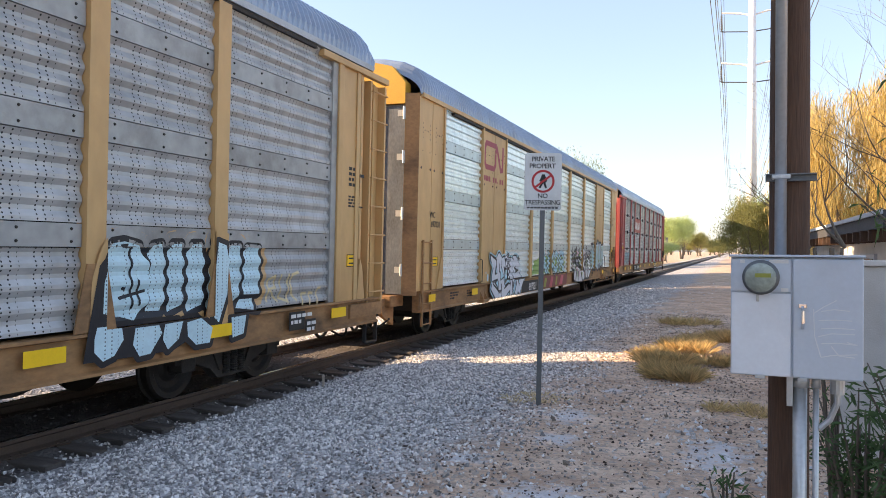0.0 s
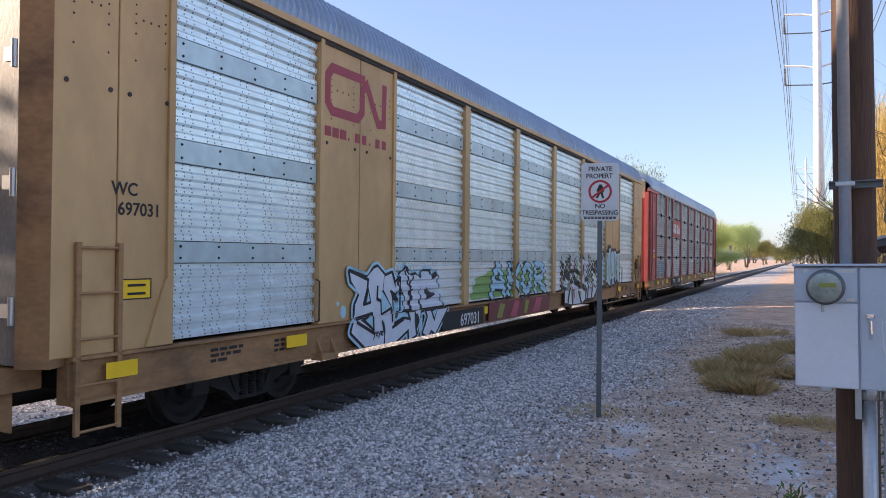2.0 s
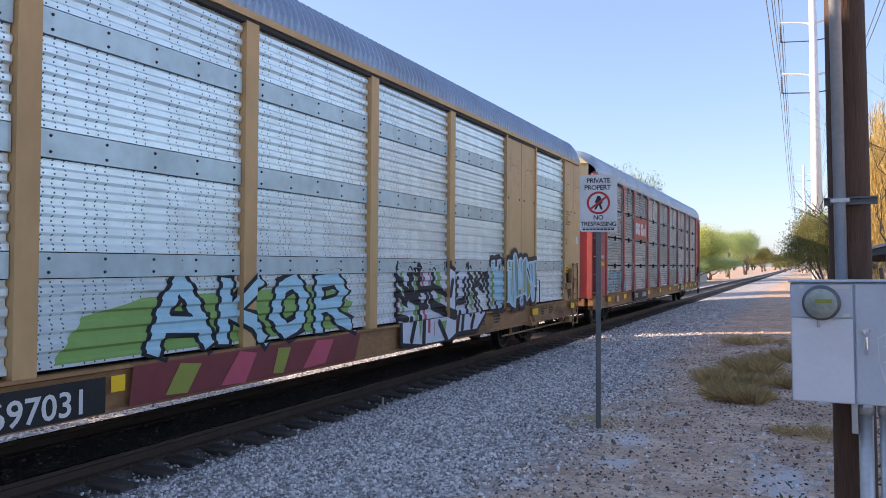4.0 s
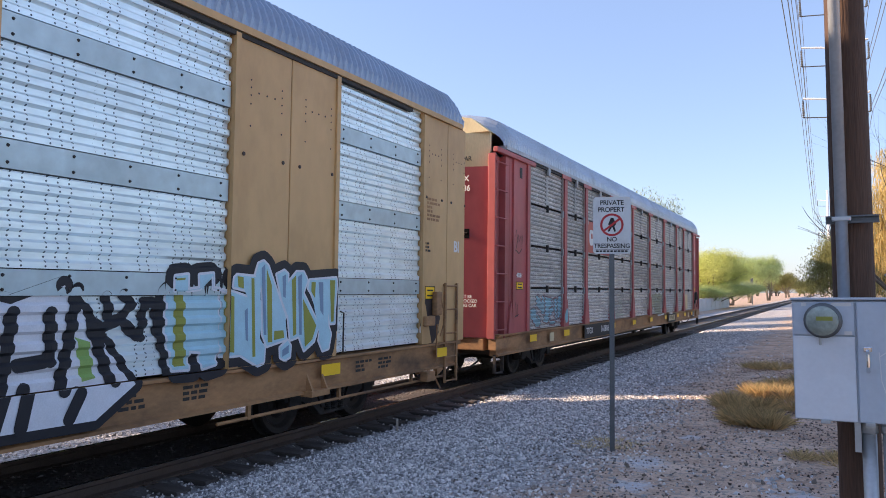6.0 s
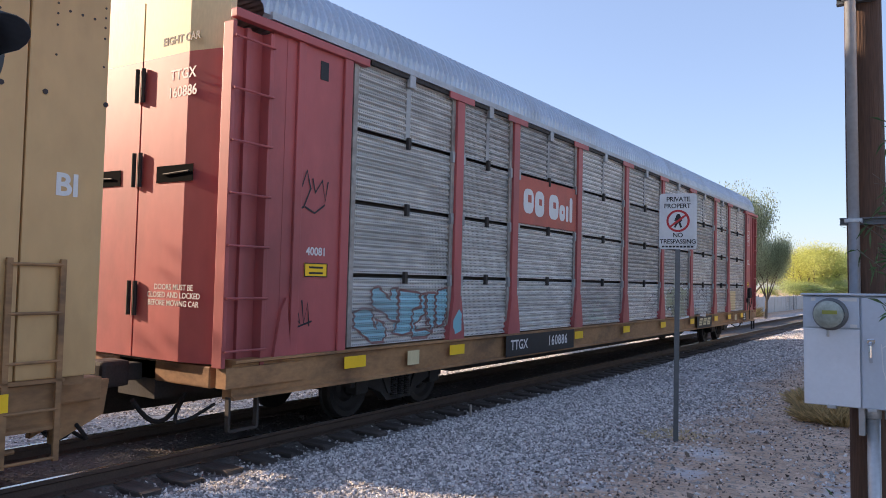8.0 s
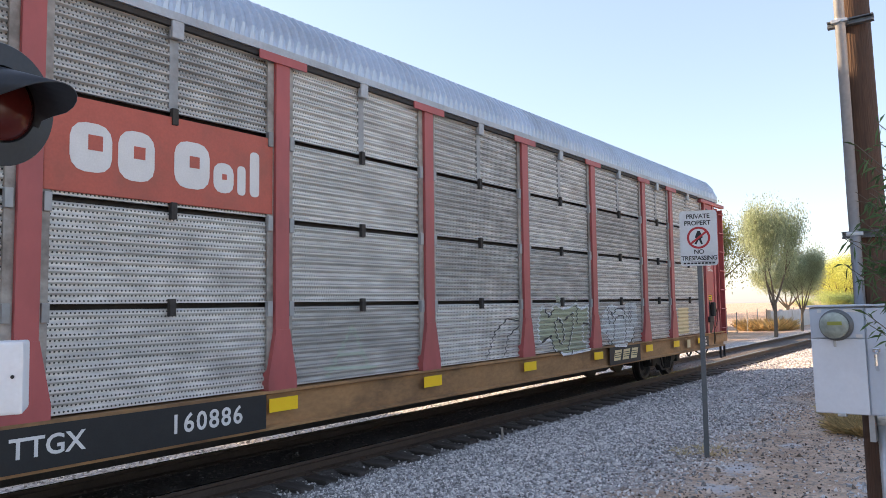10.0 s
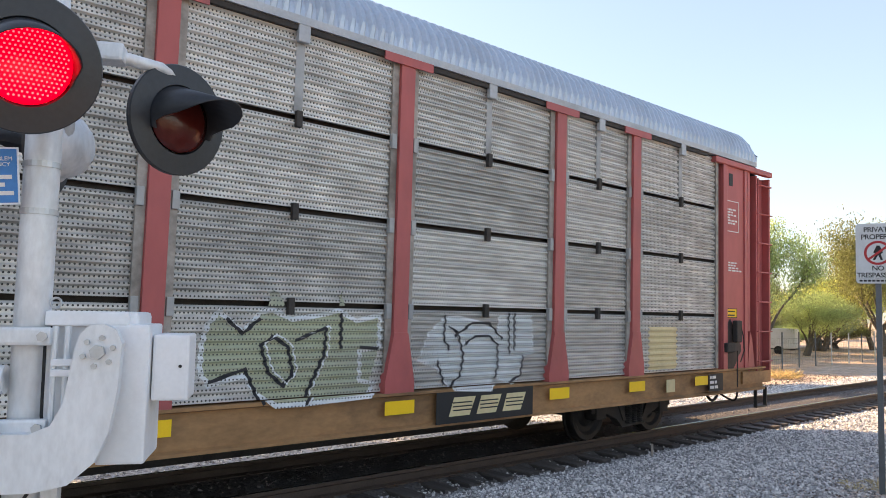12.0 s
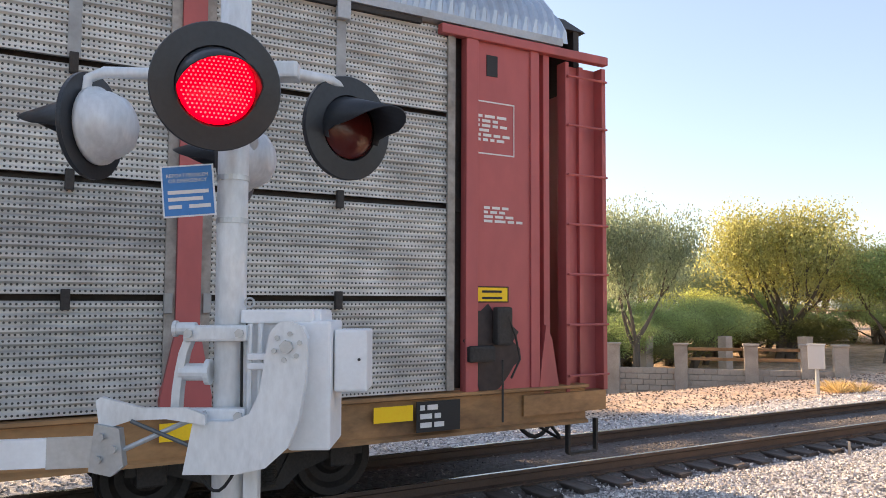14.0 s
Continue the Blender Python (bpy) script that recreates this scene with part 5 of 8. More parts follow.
# ---- third car: red framing, grey perforated sheets in four rows
def red_car(y):
    car = thing("autorack_car", "red framed autorack rail car with grey perforated sides and cyan graffiti", "rail car", pose(TRACK_X, y, 0, 0, LEAN, 0), "autorack train")
    L = 13.45
    shell(car, L - 0.45, M["roof_pale"], M["eave"])
    sill(car, L, M["tan_dark"])
    e = [-11.5, -8.87, -7.0, -4.2, -1.4, 1.4, 4.2, 7.0, 8.87, 11.62]
    bays(car, list(zip(e, e[1:])), RIBS_RED, M["galv_red"], None, (), 0.1)
    tee_posts(car, e[1:-1], M["red"])
    mids = [(a + b) / 2 for a, b in zip(e, e[1:])]
    clips(car, mids, (2.03, 2.99, 3.94), M["under"], HALF + 0.02)
    clips(car, [p + s * 0.16 for p in e[1:-1] for s in (1, -1)], (2.0, 2.96, 3.92), M["band_dark"], HALF + 0.02)
    for p, q in [(p, s) for p in e[1:-1] for s in (1, -1)] + [(e[0], 1), (e[-1], -1)]:
        bm = B()
        y0 = p + q * 0.1
        box(bm, HALF - 0.05, HALF - 0.012, min(y0, y0 + q * 0.09), max(y0, y0 + q * 0.09), 1.1, 4.86, 0.006)
        part("edge_strip", bm, M["edge"], car, "dull bent steel edge strip")
    for p in mids:
        bm = B()
        box(bm, HALF - 0.02, HALF + 0.04, p - 0.07, p + 0.07, 4.72, 4.93, 0.01)
        part("eave_clip", bm, M["eave"], car)
        bm = B()
        box(bm, HALF - 0.06, HALF - 0.032, p - 0.05, p + 0.05, 3.98, 4.72)
        part("sheet_seam", bm, M["band_dark"], car)
    for d in (1, -1):
        rear_corner(car, L + 0.12 if d > 0 else L - 0.04, d, M["red"], M["red"], 7, 1.94)
        truck(car, d * 9.6)
        coupler(car, d * (L - 0.5), d)
    for d in (1, -1):
        Y = lambda v: d * v
        for s in (1, -1):
            bm = B()
            prism(bm, [(s * 0.015, Y(L - 0.02)), (s * 0.85, Y(L - 0.02)), (s * 1.38, Y(L - 0.14)), (s * 1.38, Y(L - 0.22)), (s * 0.015, Y(L - 0.14))], 2, 1.02, 4.5)
            leaf = part("end_door", bm, M["red"], car, "faded red end door leaf")
            bm = B()
            prism(bm, [(s * 0.015, Y(L - 0.02)), (s * 0.85, Y(L - 0.02)), (s * 1.38, Y(L - 0.14)), (s * 1.38, Y(L - 0.22)), (s * 0.015, Y(L - 0.14))], 2, 4.5, 5.2)
            part("door_top", bm, M["cream"] if d < 0 else M["under"], leaf, "painted top of the end door")
            for z in (1.7, 3.2, 4.2):
                bm = B()
                tube(bm, (s * 0.06, Y(L + 0.01), z - 0.2), (s * 0.06, Y(L + 0.01), z + 0.2), 0.025, seg=8)
                part("hinge", bm, M["under"], leaf)
            bm = B()
            box(bm, *sorted((s * 0.35, s * 1.0)), *sorted((Y(L - 0.015), Y(L - 0.01))), 3.03, 3.22)
            part("door_slot", bm, M["hole"], leaf, "dark slot with a handle")
            bm = B()
            tube(bm, (s * 0.5, Y(L + 0.005), 3.12), (s * 0.95, Y(L + 0.005), 3.14), 0.012, seg=8)
            part("slot_handle", bm, M["under"], leaf)
        bm = B()
        prism(bm, [(1.4, 5.2), (1.0, 5.5), (0.4, 5.62), (-0.4, 5.62), (-1.0, 5.5), (-1.4, 5.2)], 1, *sorted((Y(L - 0.05), Y(L - 0.4))))
        part("end_gable", bm, M["cream"] if d < 0 else M["under"], car, "end gable under the roof")
        bm = B()
        box(bm, -1.3, 1.3, *sorted((Y(L - 0.1), Y(L - 0.5))), 0.76, 1.0, 0.02)
        part("end_beam", bm, M["tan_dark"], car)
    words("end_number", "160886", 0.17, M["white"], leaf, FRONT(0.75, -L + 0.018, 4.05), "white stencilled number", 1.0, 0.003)
    words("end_mark", "TTGX", 0.17, M["white"], leaf, FRONT(0.75, -L + 0.018, 4.25), "", 1.0, 0.003)
    words("end_note", "EIGHT CAR", 0.13, M["black"], leaf, FRONT(0.7, -L + 0.018, 4.66), "black stencilled words", 1.0, 0.003)
    words("door_note", "DOORS MUST BE\nCLOSED AND LOCKED\nBEFORE MOVING CAR", 0.09, M["white"], leaf, FRONT(0.72, -L + 0.018, 1.75), "white stencilled warning", 1.0, 0.001)
    X = HALF - 0.006
    words("car_number", "40081", 0.14, M["white"], car, SIDE(X, -12.02, 2.3), "white stencilled number", 1.0, 0.003)
    plate(car, X, -12.02, 2.08, 0.4, 0.17)
    plate(car, X, 11.97, 2.08, 0.42, 0.17)
    stencil_block(car, X, 11.72, 3.98, 6, 0.03, M["white"], 11)
    stencil_block(car, X, 11.87, 3.0, 4, 0.028, M["white"], 12)
    bm = B()
    for a in ((11.68, 12.26, 4.13, 4.145), (11.68, 12.26, 3.57, 3.585), (11.68, 11.69, 3.585, 4.13), (12.25, 12.26, 3.585, 4.13)):
        box(bm, X, X + 0.004, *a)
    part("stencil_border", bm, M["white"], car)
    bm = B()
    box(bm, X - 0.002, X + 0.004, 11.9, 12.04, 4.42, 4.65)
    part("door_hole", bm, M["black"], car)
    bm = B()
    box(bm, X - 0.002, X + 0.004, -12.04, -11.9, 4.42, 4.65)
    part("door_hole", bm, M["black"], car)
    hand_brake(car, 12.06, M["under"])
    for yy in (-11.3, -8.87, -4.2, -1.4, 1.4, 4.2, 7.0, 8.87, 10.8):
        stripe(car, yy, 0.42)
    for a, b in ((-7.3, -4.45), (4.75, 6.45)):
        bm = B()
        box(bm, HALF + 0.052, HALF + 0.055, a, b, 0.68, 1.05)
        part("sill_panel", bm, M["black"], car, "black sill panel")
    words("sill_number", "160886", 0.26, M["white"], car, SIDE(HALF + 0.057, -5.21, 0.87), "white stencilled car number", 1.15, 0.004)
    words("sill_mark", "TTGX", 0.24, M["white"], car, SIDE(HALF + 0.057, -6.81, 0.87), "", 1.0, 0.004)
    bm = B()
    for k in range(3):
        y0 = 4.97 + k * 0.46
        bm = B()
        prism(bm, [(y0 + 0.06, 0.98), (y0 + 0.42, 0.98), (y0 + 0.32, 0.76), (y0 - 0.02, 0.76)], 0, HALF + 0.056, HALF + 0.058)
        part("logo_block", bm, M["cream"], car, "cream slanted block on the sill")
        bm = B()
        for q in range(3):
            box(bm, HALF + 0.059, HALF + 0.06, y0 + 0.04, y0 + 0.36, 0.82 + q * 0.045, 0.835 + q * 0.045)
        part("logo_lines", bm, M["black"], car)
    for k, (yy, w) in enumerate(((-10.02, 0.28), (9.83, 0.25))):
        bm = B()
        box(bm, HALF + 0.052, HALF + 0.056, yy - w / 2, yy + w / 2, 0.78, 0.98)
        part("sill_label", bm, M["cream"], car, "pale label plate")
    bm = B()
    box(bm, HALF + 0.052, HALF + 0.056, 11.05, 11.55, 0.72, 1.02)
    info = part("info_panel", bm, M["black"], car, "black stencil panel with white lines")
    stencil_block(car, HALF + 0.058, 11.09, 0.96, 3, 0.05, M["white"], 15)
    # red sheet with a white mark, in the third row
    bm = B()
    box(bm, HALF - 0.035, HALF - 0.005, -6.88, -4.32, 3.05, 3.92, 0.01)
    lp = part("logo_panel", bm, M["panel_red"], car, "red sheet with a white block mark")
    for y0, w, z0, z1, hole in ((-6.66, 0.4, 3.25, 3.7, 0.14), (-6.2, 0.38, 3.22, 3.7, 0.12), (-5.6, 0.42, 3.22, 3.7, 0.12), (-5.13, 0.26, 3.22, 3.54, 0.06), (-4.82, 0.11, 3.22, 3.54, 0), (-4.65, 0.13, 3.22, 3.72, 0)):
        r = min(0.14, w * 0.4)
        pts = []
        for cy, cz, a in ((y0 + w - r, z1 - r, 0), (y0 + r, z1 - r, 90), (y0 + r, z0 + r, 180), (y0 + w - r, z0 + r, 270)):
            pts += [(cy + r * math.cos(radians(a + k * 30)), cz + r * math.sin(radians(a + k * 30))) for k in range(4)]
        bm = B()
        prism(bm, pts, 0, HALF - 0.0045, HALF - 0.001)
        blk = part("logo_block", bm, M["white"], lp, "white rounded block on the red sheet")
        if hole:
            bm = B()
            box(bm, HALF - 0.0008, HALF + 0.0005, y0 + w * 0.42, y0 + w * 0.42 + hole, z0 + (z1 - z0) * 0.45, z0 + (z1 - z0) * 0.45 + hole)
            part("logo_gap", bm, M["panel_red"], lp)
    # graffiti on the lowest sheets
    base = HALF - 0.06
    cy = [[(-11.25, 1.54), (-11.07, 1.60), (-10.87, 1.57), (-10.84, 1.40), (-10.78, 1.32), (-10.77, 1.44), (-10.61, 1.38), (-10.55, 1.25), (-10.62, 1.13), (-10.87, 1.13), (-11.05, 1.24), (-11.24, 1.35)], [(-10.90, 1.81), (-10.86, 1.86), (-10.76, 1.89), (-10.63, 1.81), (-10.49, 1.71), (-10.46, 1.86), (-10.33, 1.87), (-10.30, 1.57), (-10.31, 1.39), (-10.48, 1.42), (-10.62, 1.53), (-10.80, 1.57), (-10.88, 1.64)], [(-10.28, 1.81), (-10.25, 1.84), (-9.79, 1.80), (-9.74, 1.61), (-9.93, 1.56), (-9.98, 1.34), (-9.95, 1.23), (-10.21, 1.20), (-10.41, 1.24), (-10.33, 1.34), (-10.27, 1.41)], [(-9.74, 1.78), (-9.64, 1.79), (-9.64, 1.49), (-9.89, 1.34), (-9.85, 1.25), (-9.60, 1.26), (-9.46, 1.20), (-9.59, 1.14), (-9.94, 1.15), (-9.96, 1.29), (-9.94, 1.55), (-9.74, 1.58)], [(-9.60, 1.80), (-9.38, 1.80), (-9.38, 1.31), (-9.46, 1.20), (-9.54, 1.43), (-9.59, 1.32)], [(-9.35, 1.77), (-9.28, 1.84), (-9.04, 1.88), (-9.01, 1.77), (-9.06, 1.53), (-9.14, 1.32), (-9.32, 1.28), (-9.36, 1.54)]]
    for o in cy:
        mural([o + o[:2]], 0.034, M["r_rust"], car, R_ZONES, 0.010, "rusty red outline of cyan graffiti", [], True)
    mural([], 0, M["r_cyan"], car, R_ZONES, 0.007, "cyan bubble graffiti letters", cy)
    mural([[(-8.95, 1.3), (-8.81, 1.45)], [(-8.9, 1.25), (-8.71, 1.3)]], 0.16, M["g_cyan"], car, R_ZONES, 0.003, "cyan paint on the post foot")
    painted("graffiti", [[(-3.41, 1.15), (-2.97, 1.75), (-2.63, 1.15)], [(-3.21, 1.4), (-2.82, 1.4)], [(-3.45, 1.25), (-2.53, 1.2)]], 0.04, M["g_pale"], car, RIBS_RED, base, 0.006, "thin pale graffiti letter")
    gp = [(2.05, 1.95), (2.3, 1.75), (2.49, 1.95), (2.62, 1.97), (2.84, 1.88), (3.25, 1.94), (3.4, 1.98), (3.64, 1.87), (3.95, 1.94), (3.95, 1.58), (3.69, 1.55), (3.7, 1.23), (3.9, 1.19), (3.79, 1.07), (2.99, 1.04), (2.64, 1.04), (2.46, 1.17), (2.34, 1.34), (1.98, 1.26), (1.89, 1.39), (1.89, 1.63), (1.94, 1.82)]
    mural([gp + gp[:2]], 0.05, M["r_white"], car, R_ZONES, 0.008, "chalky white line round green graffiti")
    mural([], 0, M["r_pale"], car, R_ZONES, 0.004, "dull green graffiti letters", [gp] + [[(2.56, 2.01), (2.6, 2.17), (2.69, 2.14), (2.75, 2.01)], [(3.4, 2.03), (3.42, 2.19), (3.47, 2.03)]])
    mural([[(2.5, 1.62), (2.63, 1.71), (2.8, 1.61), (2.87, 1.34), (2.76, 1.22), (2.59, 1.36), (2.5, 1.62)], [(2.89, 1.67), (3.25, 1.8), (3.24, 1.53), (2.99, 1.04)], [(3.44, 1.94), (3.44, 1.59)], [(1.98, 1.29), (2.34, 1.4), (2.51, 1.07)], [(2.13, 1.88), (2.3, 1.74), (2.47, 1.88)], [(3.69, 1.59), (3.93, 1.57)]], 0.035, M["g_black"], car, R_ZONES, 0.011, "black inner lines of green graffiti")
    mural([[(a + 0.05, b + 0.02) for a, b in ln] for ln in [[(2.5, 1.62), (2.63, 1.71), (2.8, 1.61), (2.87, 1.34), (2.76, 1.22), (2.59, 1.36), (2.5, 1.62)], [(2.89, 1.67), (3.25, 1.8), (3.24, 1.53), (2.99, 1.04)]]], 0.02, M["r_white"], car, R_ZONES, 0.011, "white inner lines of green graffiti")
    wp = [[(4.53, 1.42), (4.69, 1.74), (4.91, 1.91), (5.14, 1.94), (5.48, 1.88), (5.84, 1.75), (5.89, 1.95), (6.49, 1.96), (6.54, 1.47), (6.34, 1.44), (6.24, 1.15), (6.02, 1.10), (5.83, 1.20), (5.78, 1.38), (5.66, 1.03), (5.03, 1.07), (4.80, 1.34)]][0]
    mural([], 0, M["r_chalk"], car, R_ZONES, 0.004, "chalky white graffiti letters", [wp])
    mural([wp + wp[:2]], 0.03, M["r_white"], car, R_ZONES, 0.008, "chalky white line round the letters")
    mural([[(4.94, 1.94), (4.92, 1.67), (5.02, 1.54)], [(5.01, 1.81), (5.15, 1.74), (5.25, 1.46), (5.20, 1.23), (5.03, 1.10)], [(5.28, 1.60), (5.44, 1.70), (5.69, 1.70), (5.85, 1.59), (5.86, 1.31), (5.81, 1.17)], [(5.10, 1.70), (5.39, 1.86), (5.69, 1.86), (5.93, 1.66)], [(6.05, 1.99), (6.07, 1.48)], [(6.16, 1.99), (6.17, 1.52)], [(6.34, 1.44), (6.29, 1.18), (6.08, 1.11)], [(4.82, 1.41), (4.94, 1.14)]], 0.028, M["g_black"], car, R_ZONES, 0.012, "black lines of chalky graffiti")
    painted("graffiti", [[(0.19, 1.15), (0.44, 1.55), (0.83, 1.75), (1.22, 1.7)], [(0.73, 1.15), (0.83, 1.45), (1.17, 1.6)]], 0.022, M["g_black"], car, RIBS_RED, base, 0.006, "thin black scrawl")
    painted("graffiti", [[(-12.41, 2.97), (-12.3, 3.07), (-12.22, 3.27), (-12.15, 3.06), (-12.26, 2.83), (-12.34, 2.79)], [(-12.12, 3.18), (-12.07, 3.02), (-11.95, 3.18), (-11.89, 2.93), (-11.85, 3.17)], [(-12.23, 2.83), (-12.07, 2.77), (-11.9, 2.88)], [(-12.4, 1.45), (-12.33, 1.68), (-12.26, 1.44), (-12.35, 1.52)], [(-12.24, 1.71), (-12.2, 1.44), (-12.14, 1.68), (-12.11, 1.41)], [(-12.35, 1.39), (-12.07, 1.46)]], 0.022, M["g_black"], car, None, HALF - 0.005, 0.002, "thin black tags on the red panel")
    painted("patch", (), 0, M["cream"], car, RIBS_RED, base, 0.004, "tan paint patch", [[(9.34, 1.14), (10.17, 1.14), (10.17, 1.82), (9.34, 1.82)]])
    return car


TRAIN = [(old_tan_car(-1.22), -1.22), (bright_tan_car(26.75), 26.75), (red_car(54.66), 54.66)]


# ---------------------------------------------------------------- ground and line
def ground_z(x, y):
    d = abs(x - TRACK_X)
    if x > TRACK_X:
        z = -0.2 + 0.05 * (d - 1.7) if d < 5 else -0.035 + 0.03 * (d - 5)
        z = min(0.0, max(-0.2, z)) + 0.03 * (d < 0.8)
        if 0.75 < d < 1.8:
            z -= 0.055 * min(1.0, (d - 0.75) / 0.2, (1.8 - d) / 0.4)
    else:
        z = -0.152 if d < 0.95 else -0.2 if d < 1.9 else max(-0.32, -0.2 - 0.05 * (d - 1.9))
        dip = min(1.0, max(0.0, (d - 6.2) / 4.5)) * min(1.0, max(0.0, (44 - y) / 14))
        z -= 0.75 * dip * dip * (3 - 2 * dip)
    if -60 < x < 12 and -20 < y < 120:
        z += 0.035 * noise.noise(Vector((x * 0.7, y * 0.7, 0))) * min(1, max(0, (d - 1.5)))
    return z


def build_ground():
    def axis(lo, hi, step, far_lo, far_hi):
        mid = list(np.arange(lo, hi, step))
        out, g = [], step
        v = lo
        while v > far_lo:
            g *= 1.5
            v -= g
            out.insert(0, v)
        v, g = mid[-1], step
        while v < far_hi:
            g *= 1.5
            v += g
            mid.append(v)
        return out + mid
    xs, ys = axis(-16, 5, 0.2, -1500, 1500), axis(-3, 45, 0.3, -1500, 2500)
    verts = [(x, y, ground_z(x, y)) for y in ys for x in xs]
    n = len(xs)
    faces = [(j * n + i, j * n + i + 1, (j + 1) * n + i + 1, (j + 1) * n + i) for j in range(len(ys) - 1) for i in range(n - 1)]
    me = bpy.data.meshes.new("ground")
    me.from_pydata(verts, [], faces)
    me.materials.append(M["ground"])
    tagged(new("ground", me), "dusty dirt and crushed stone beside the railway line", "ground", kind="structure")


build_ground()


def scatter_stones(name, label, spots, size_lo, size_hi, seed, material):
    """Many loose stones in one mesh, each a squashed, turned eight-sided lump."""
    rng = np.random.default_rng(seed)
    n = len(spots)
    base = np.array([(1, 0, 0), (-1, 0, 0), (0, 1, 0), (0, -1, 0), (0, 0, 1), (0, 0, -1)], float)
    base = base[None] * rng.uniform(0.6, 1.15, (n, 6, 1)) + rng.uniform(-0.22, 0.22, (n, 6, 3))
    s = rng.uniform(size_lo, size_hi, (n, 1, 1)) * rng.uniform(0.7, 1.2, (n, 1, 3)) * np.array([1, 1, 0.75])
    base = base * s
    q = rng.normal(size=(n, 3, 3))
    q, _ = np.linalg.qr(q)
    v = np.einsum("nij,nkj->nki", q, base) + np.asarray(spots)[:, None, :]
    f0 = np.array([(0, 2, 4), (2, 1, 4), (1, 3, 4), (3, 0, 4), (2, 0, 5), (1, 2, 5), (3, 1, 5), (0, 3, 5)])
    f = (f0[None] + (np.arange(n) * 6)[:, None, None]).reshape(-1, 3)
    me = bpy.data.meshes.new(name)
    me.from_pydata(v.reshape(-1, 3).tolist(), [], f.tolist())
    me.materials.append(material)
    tagged(new(name, me), label, "ballast", kind="stuff")


def spots(n, x0, x1, y0, y1, rng, fade=None, lift=0.0):
    x, y = rng.uniform(x0, x1, n), rng.uniform(y0, y1, n)
    if fade:
        keep = rng.uniform(size=n) < np.clip((fade[1] - x) / (fade[1] - fade[0]), 0.04, 1)
        x, y = x[keep], y[keep]
    return [(a, b, ground_z(a, b) + lift) for a, b in zip(x.tolist(), y.tolist())]


def shoulder(pts, rng):
    """Thin out the stones that lie on the tie ends."""
    return [p for p in pts if p[0] > -6.4 or rng.uniform() < 0.3]


_rng = np.random.default_rng(4)
scatter_stones("ballast_stones", "loose grey crushed stone ballast beside the rails", shoulder(spots(58000, -6.95, -0.6, 2.0, 15, _rng, (-4.2, -2.0), 0.004), _rng), 0.013, 0.034, 1, M["stone"])
scatter_stones("ballast_stones", "loose grey crushed stone ballast along the line", shoulder(spots(17000, -6.95, -1.2, 15, 48, _rng, (-4.4, -2.6), 0.004), _rng), 0.022, 0.05, 2, M["stone"])
scatter_stones("ballast_stones", "dusty crushed stone beyond the rails", spots(9000, -11.2, -9.0, -1, 34, _rng, None, -0.005), 0.022, 0.048, 3, M["stone"])
scatter_stones("ballast_stones", "oily dark crushed stone between the rails", spots(11000, -9.0, -6.6, -1, 34, _rng, None, -0.012), 0.02, 0.042, 8, M["stone_grimy"])
scatter_stones("loose_stones", "scattered dusty stones on the dirt", spots(260, -2.9, 0.6, 5.0, 18, _rng, None, 0.005), 0.016, 0.05, 5, M["chip"])
scatter_stones("stone_chips", "small dusty stone chips on the dirt", spots(15000, -4.4, 0.9, 3.2, 24, _rng, None, 0.0), 0.007, 0.024, 9, M["chip"])
scatter_stones("dry_debris", "dark chips and dry leaf debris on the dirt", spots(8000, -3.9, 1.2, 3.2, 24, _rng, None, 0.0), 0.006, 0.026, 6, M["debris"])
scatter_stones("stone_chips", "dusty stones and chips on the dirt beyond the line", spots(7000, -16.5, -10.6, 6, 34, _rng, None, 0.0), 0.015, 0.05, 10, M["chip"])
scatter_stones("dry_debris", "dark chips and dry debris on the dirt beyond the line", spots(3500, -16.5, -10.8, 6, 34, _rng, None, 0.0), 0.015, 0.05, 11, M["debris"])
scatter_stones("rubble", "pale broken rubble on the dirt beside the pole", spots(200, -1.0, 0.3, 5.2, 9.0, _rng, None, 0.0), 0.014, 0.055, 7, M["rubble"])


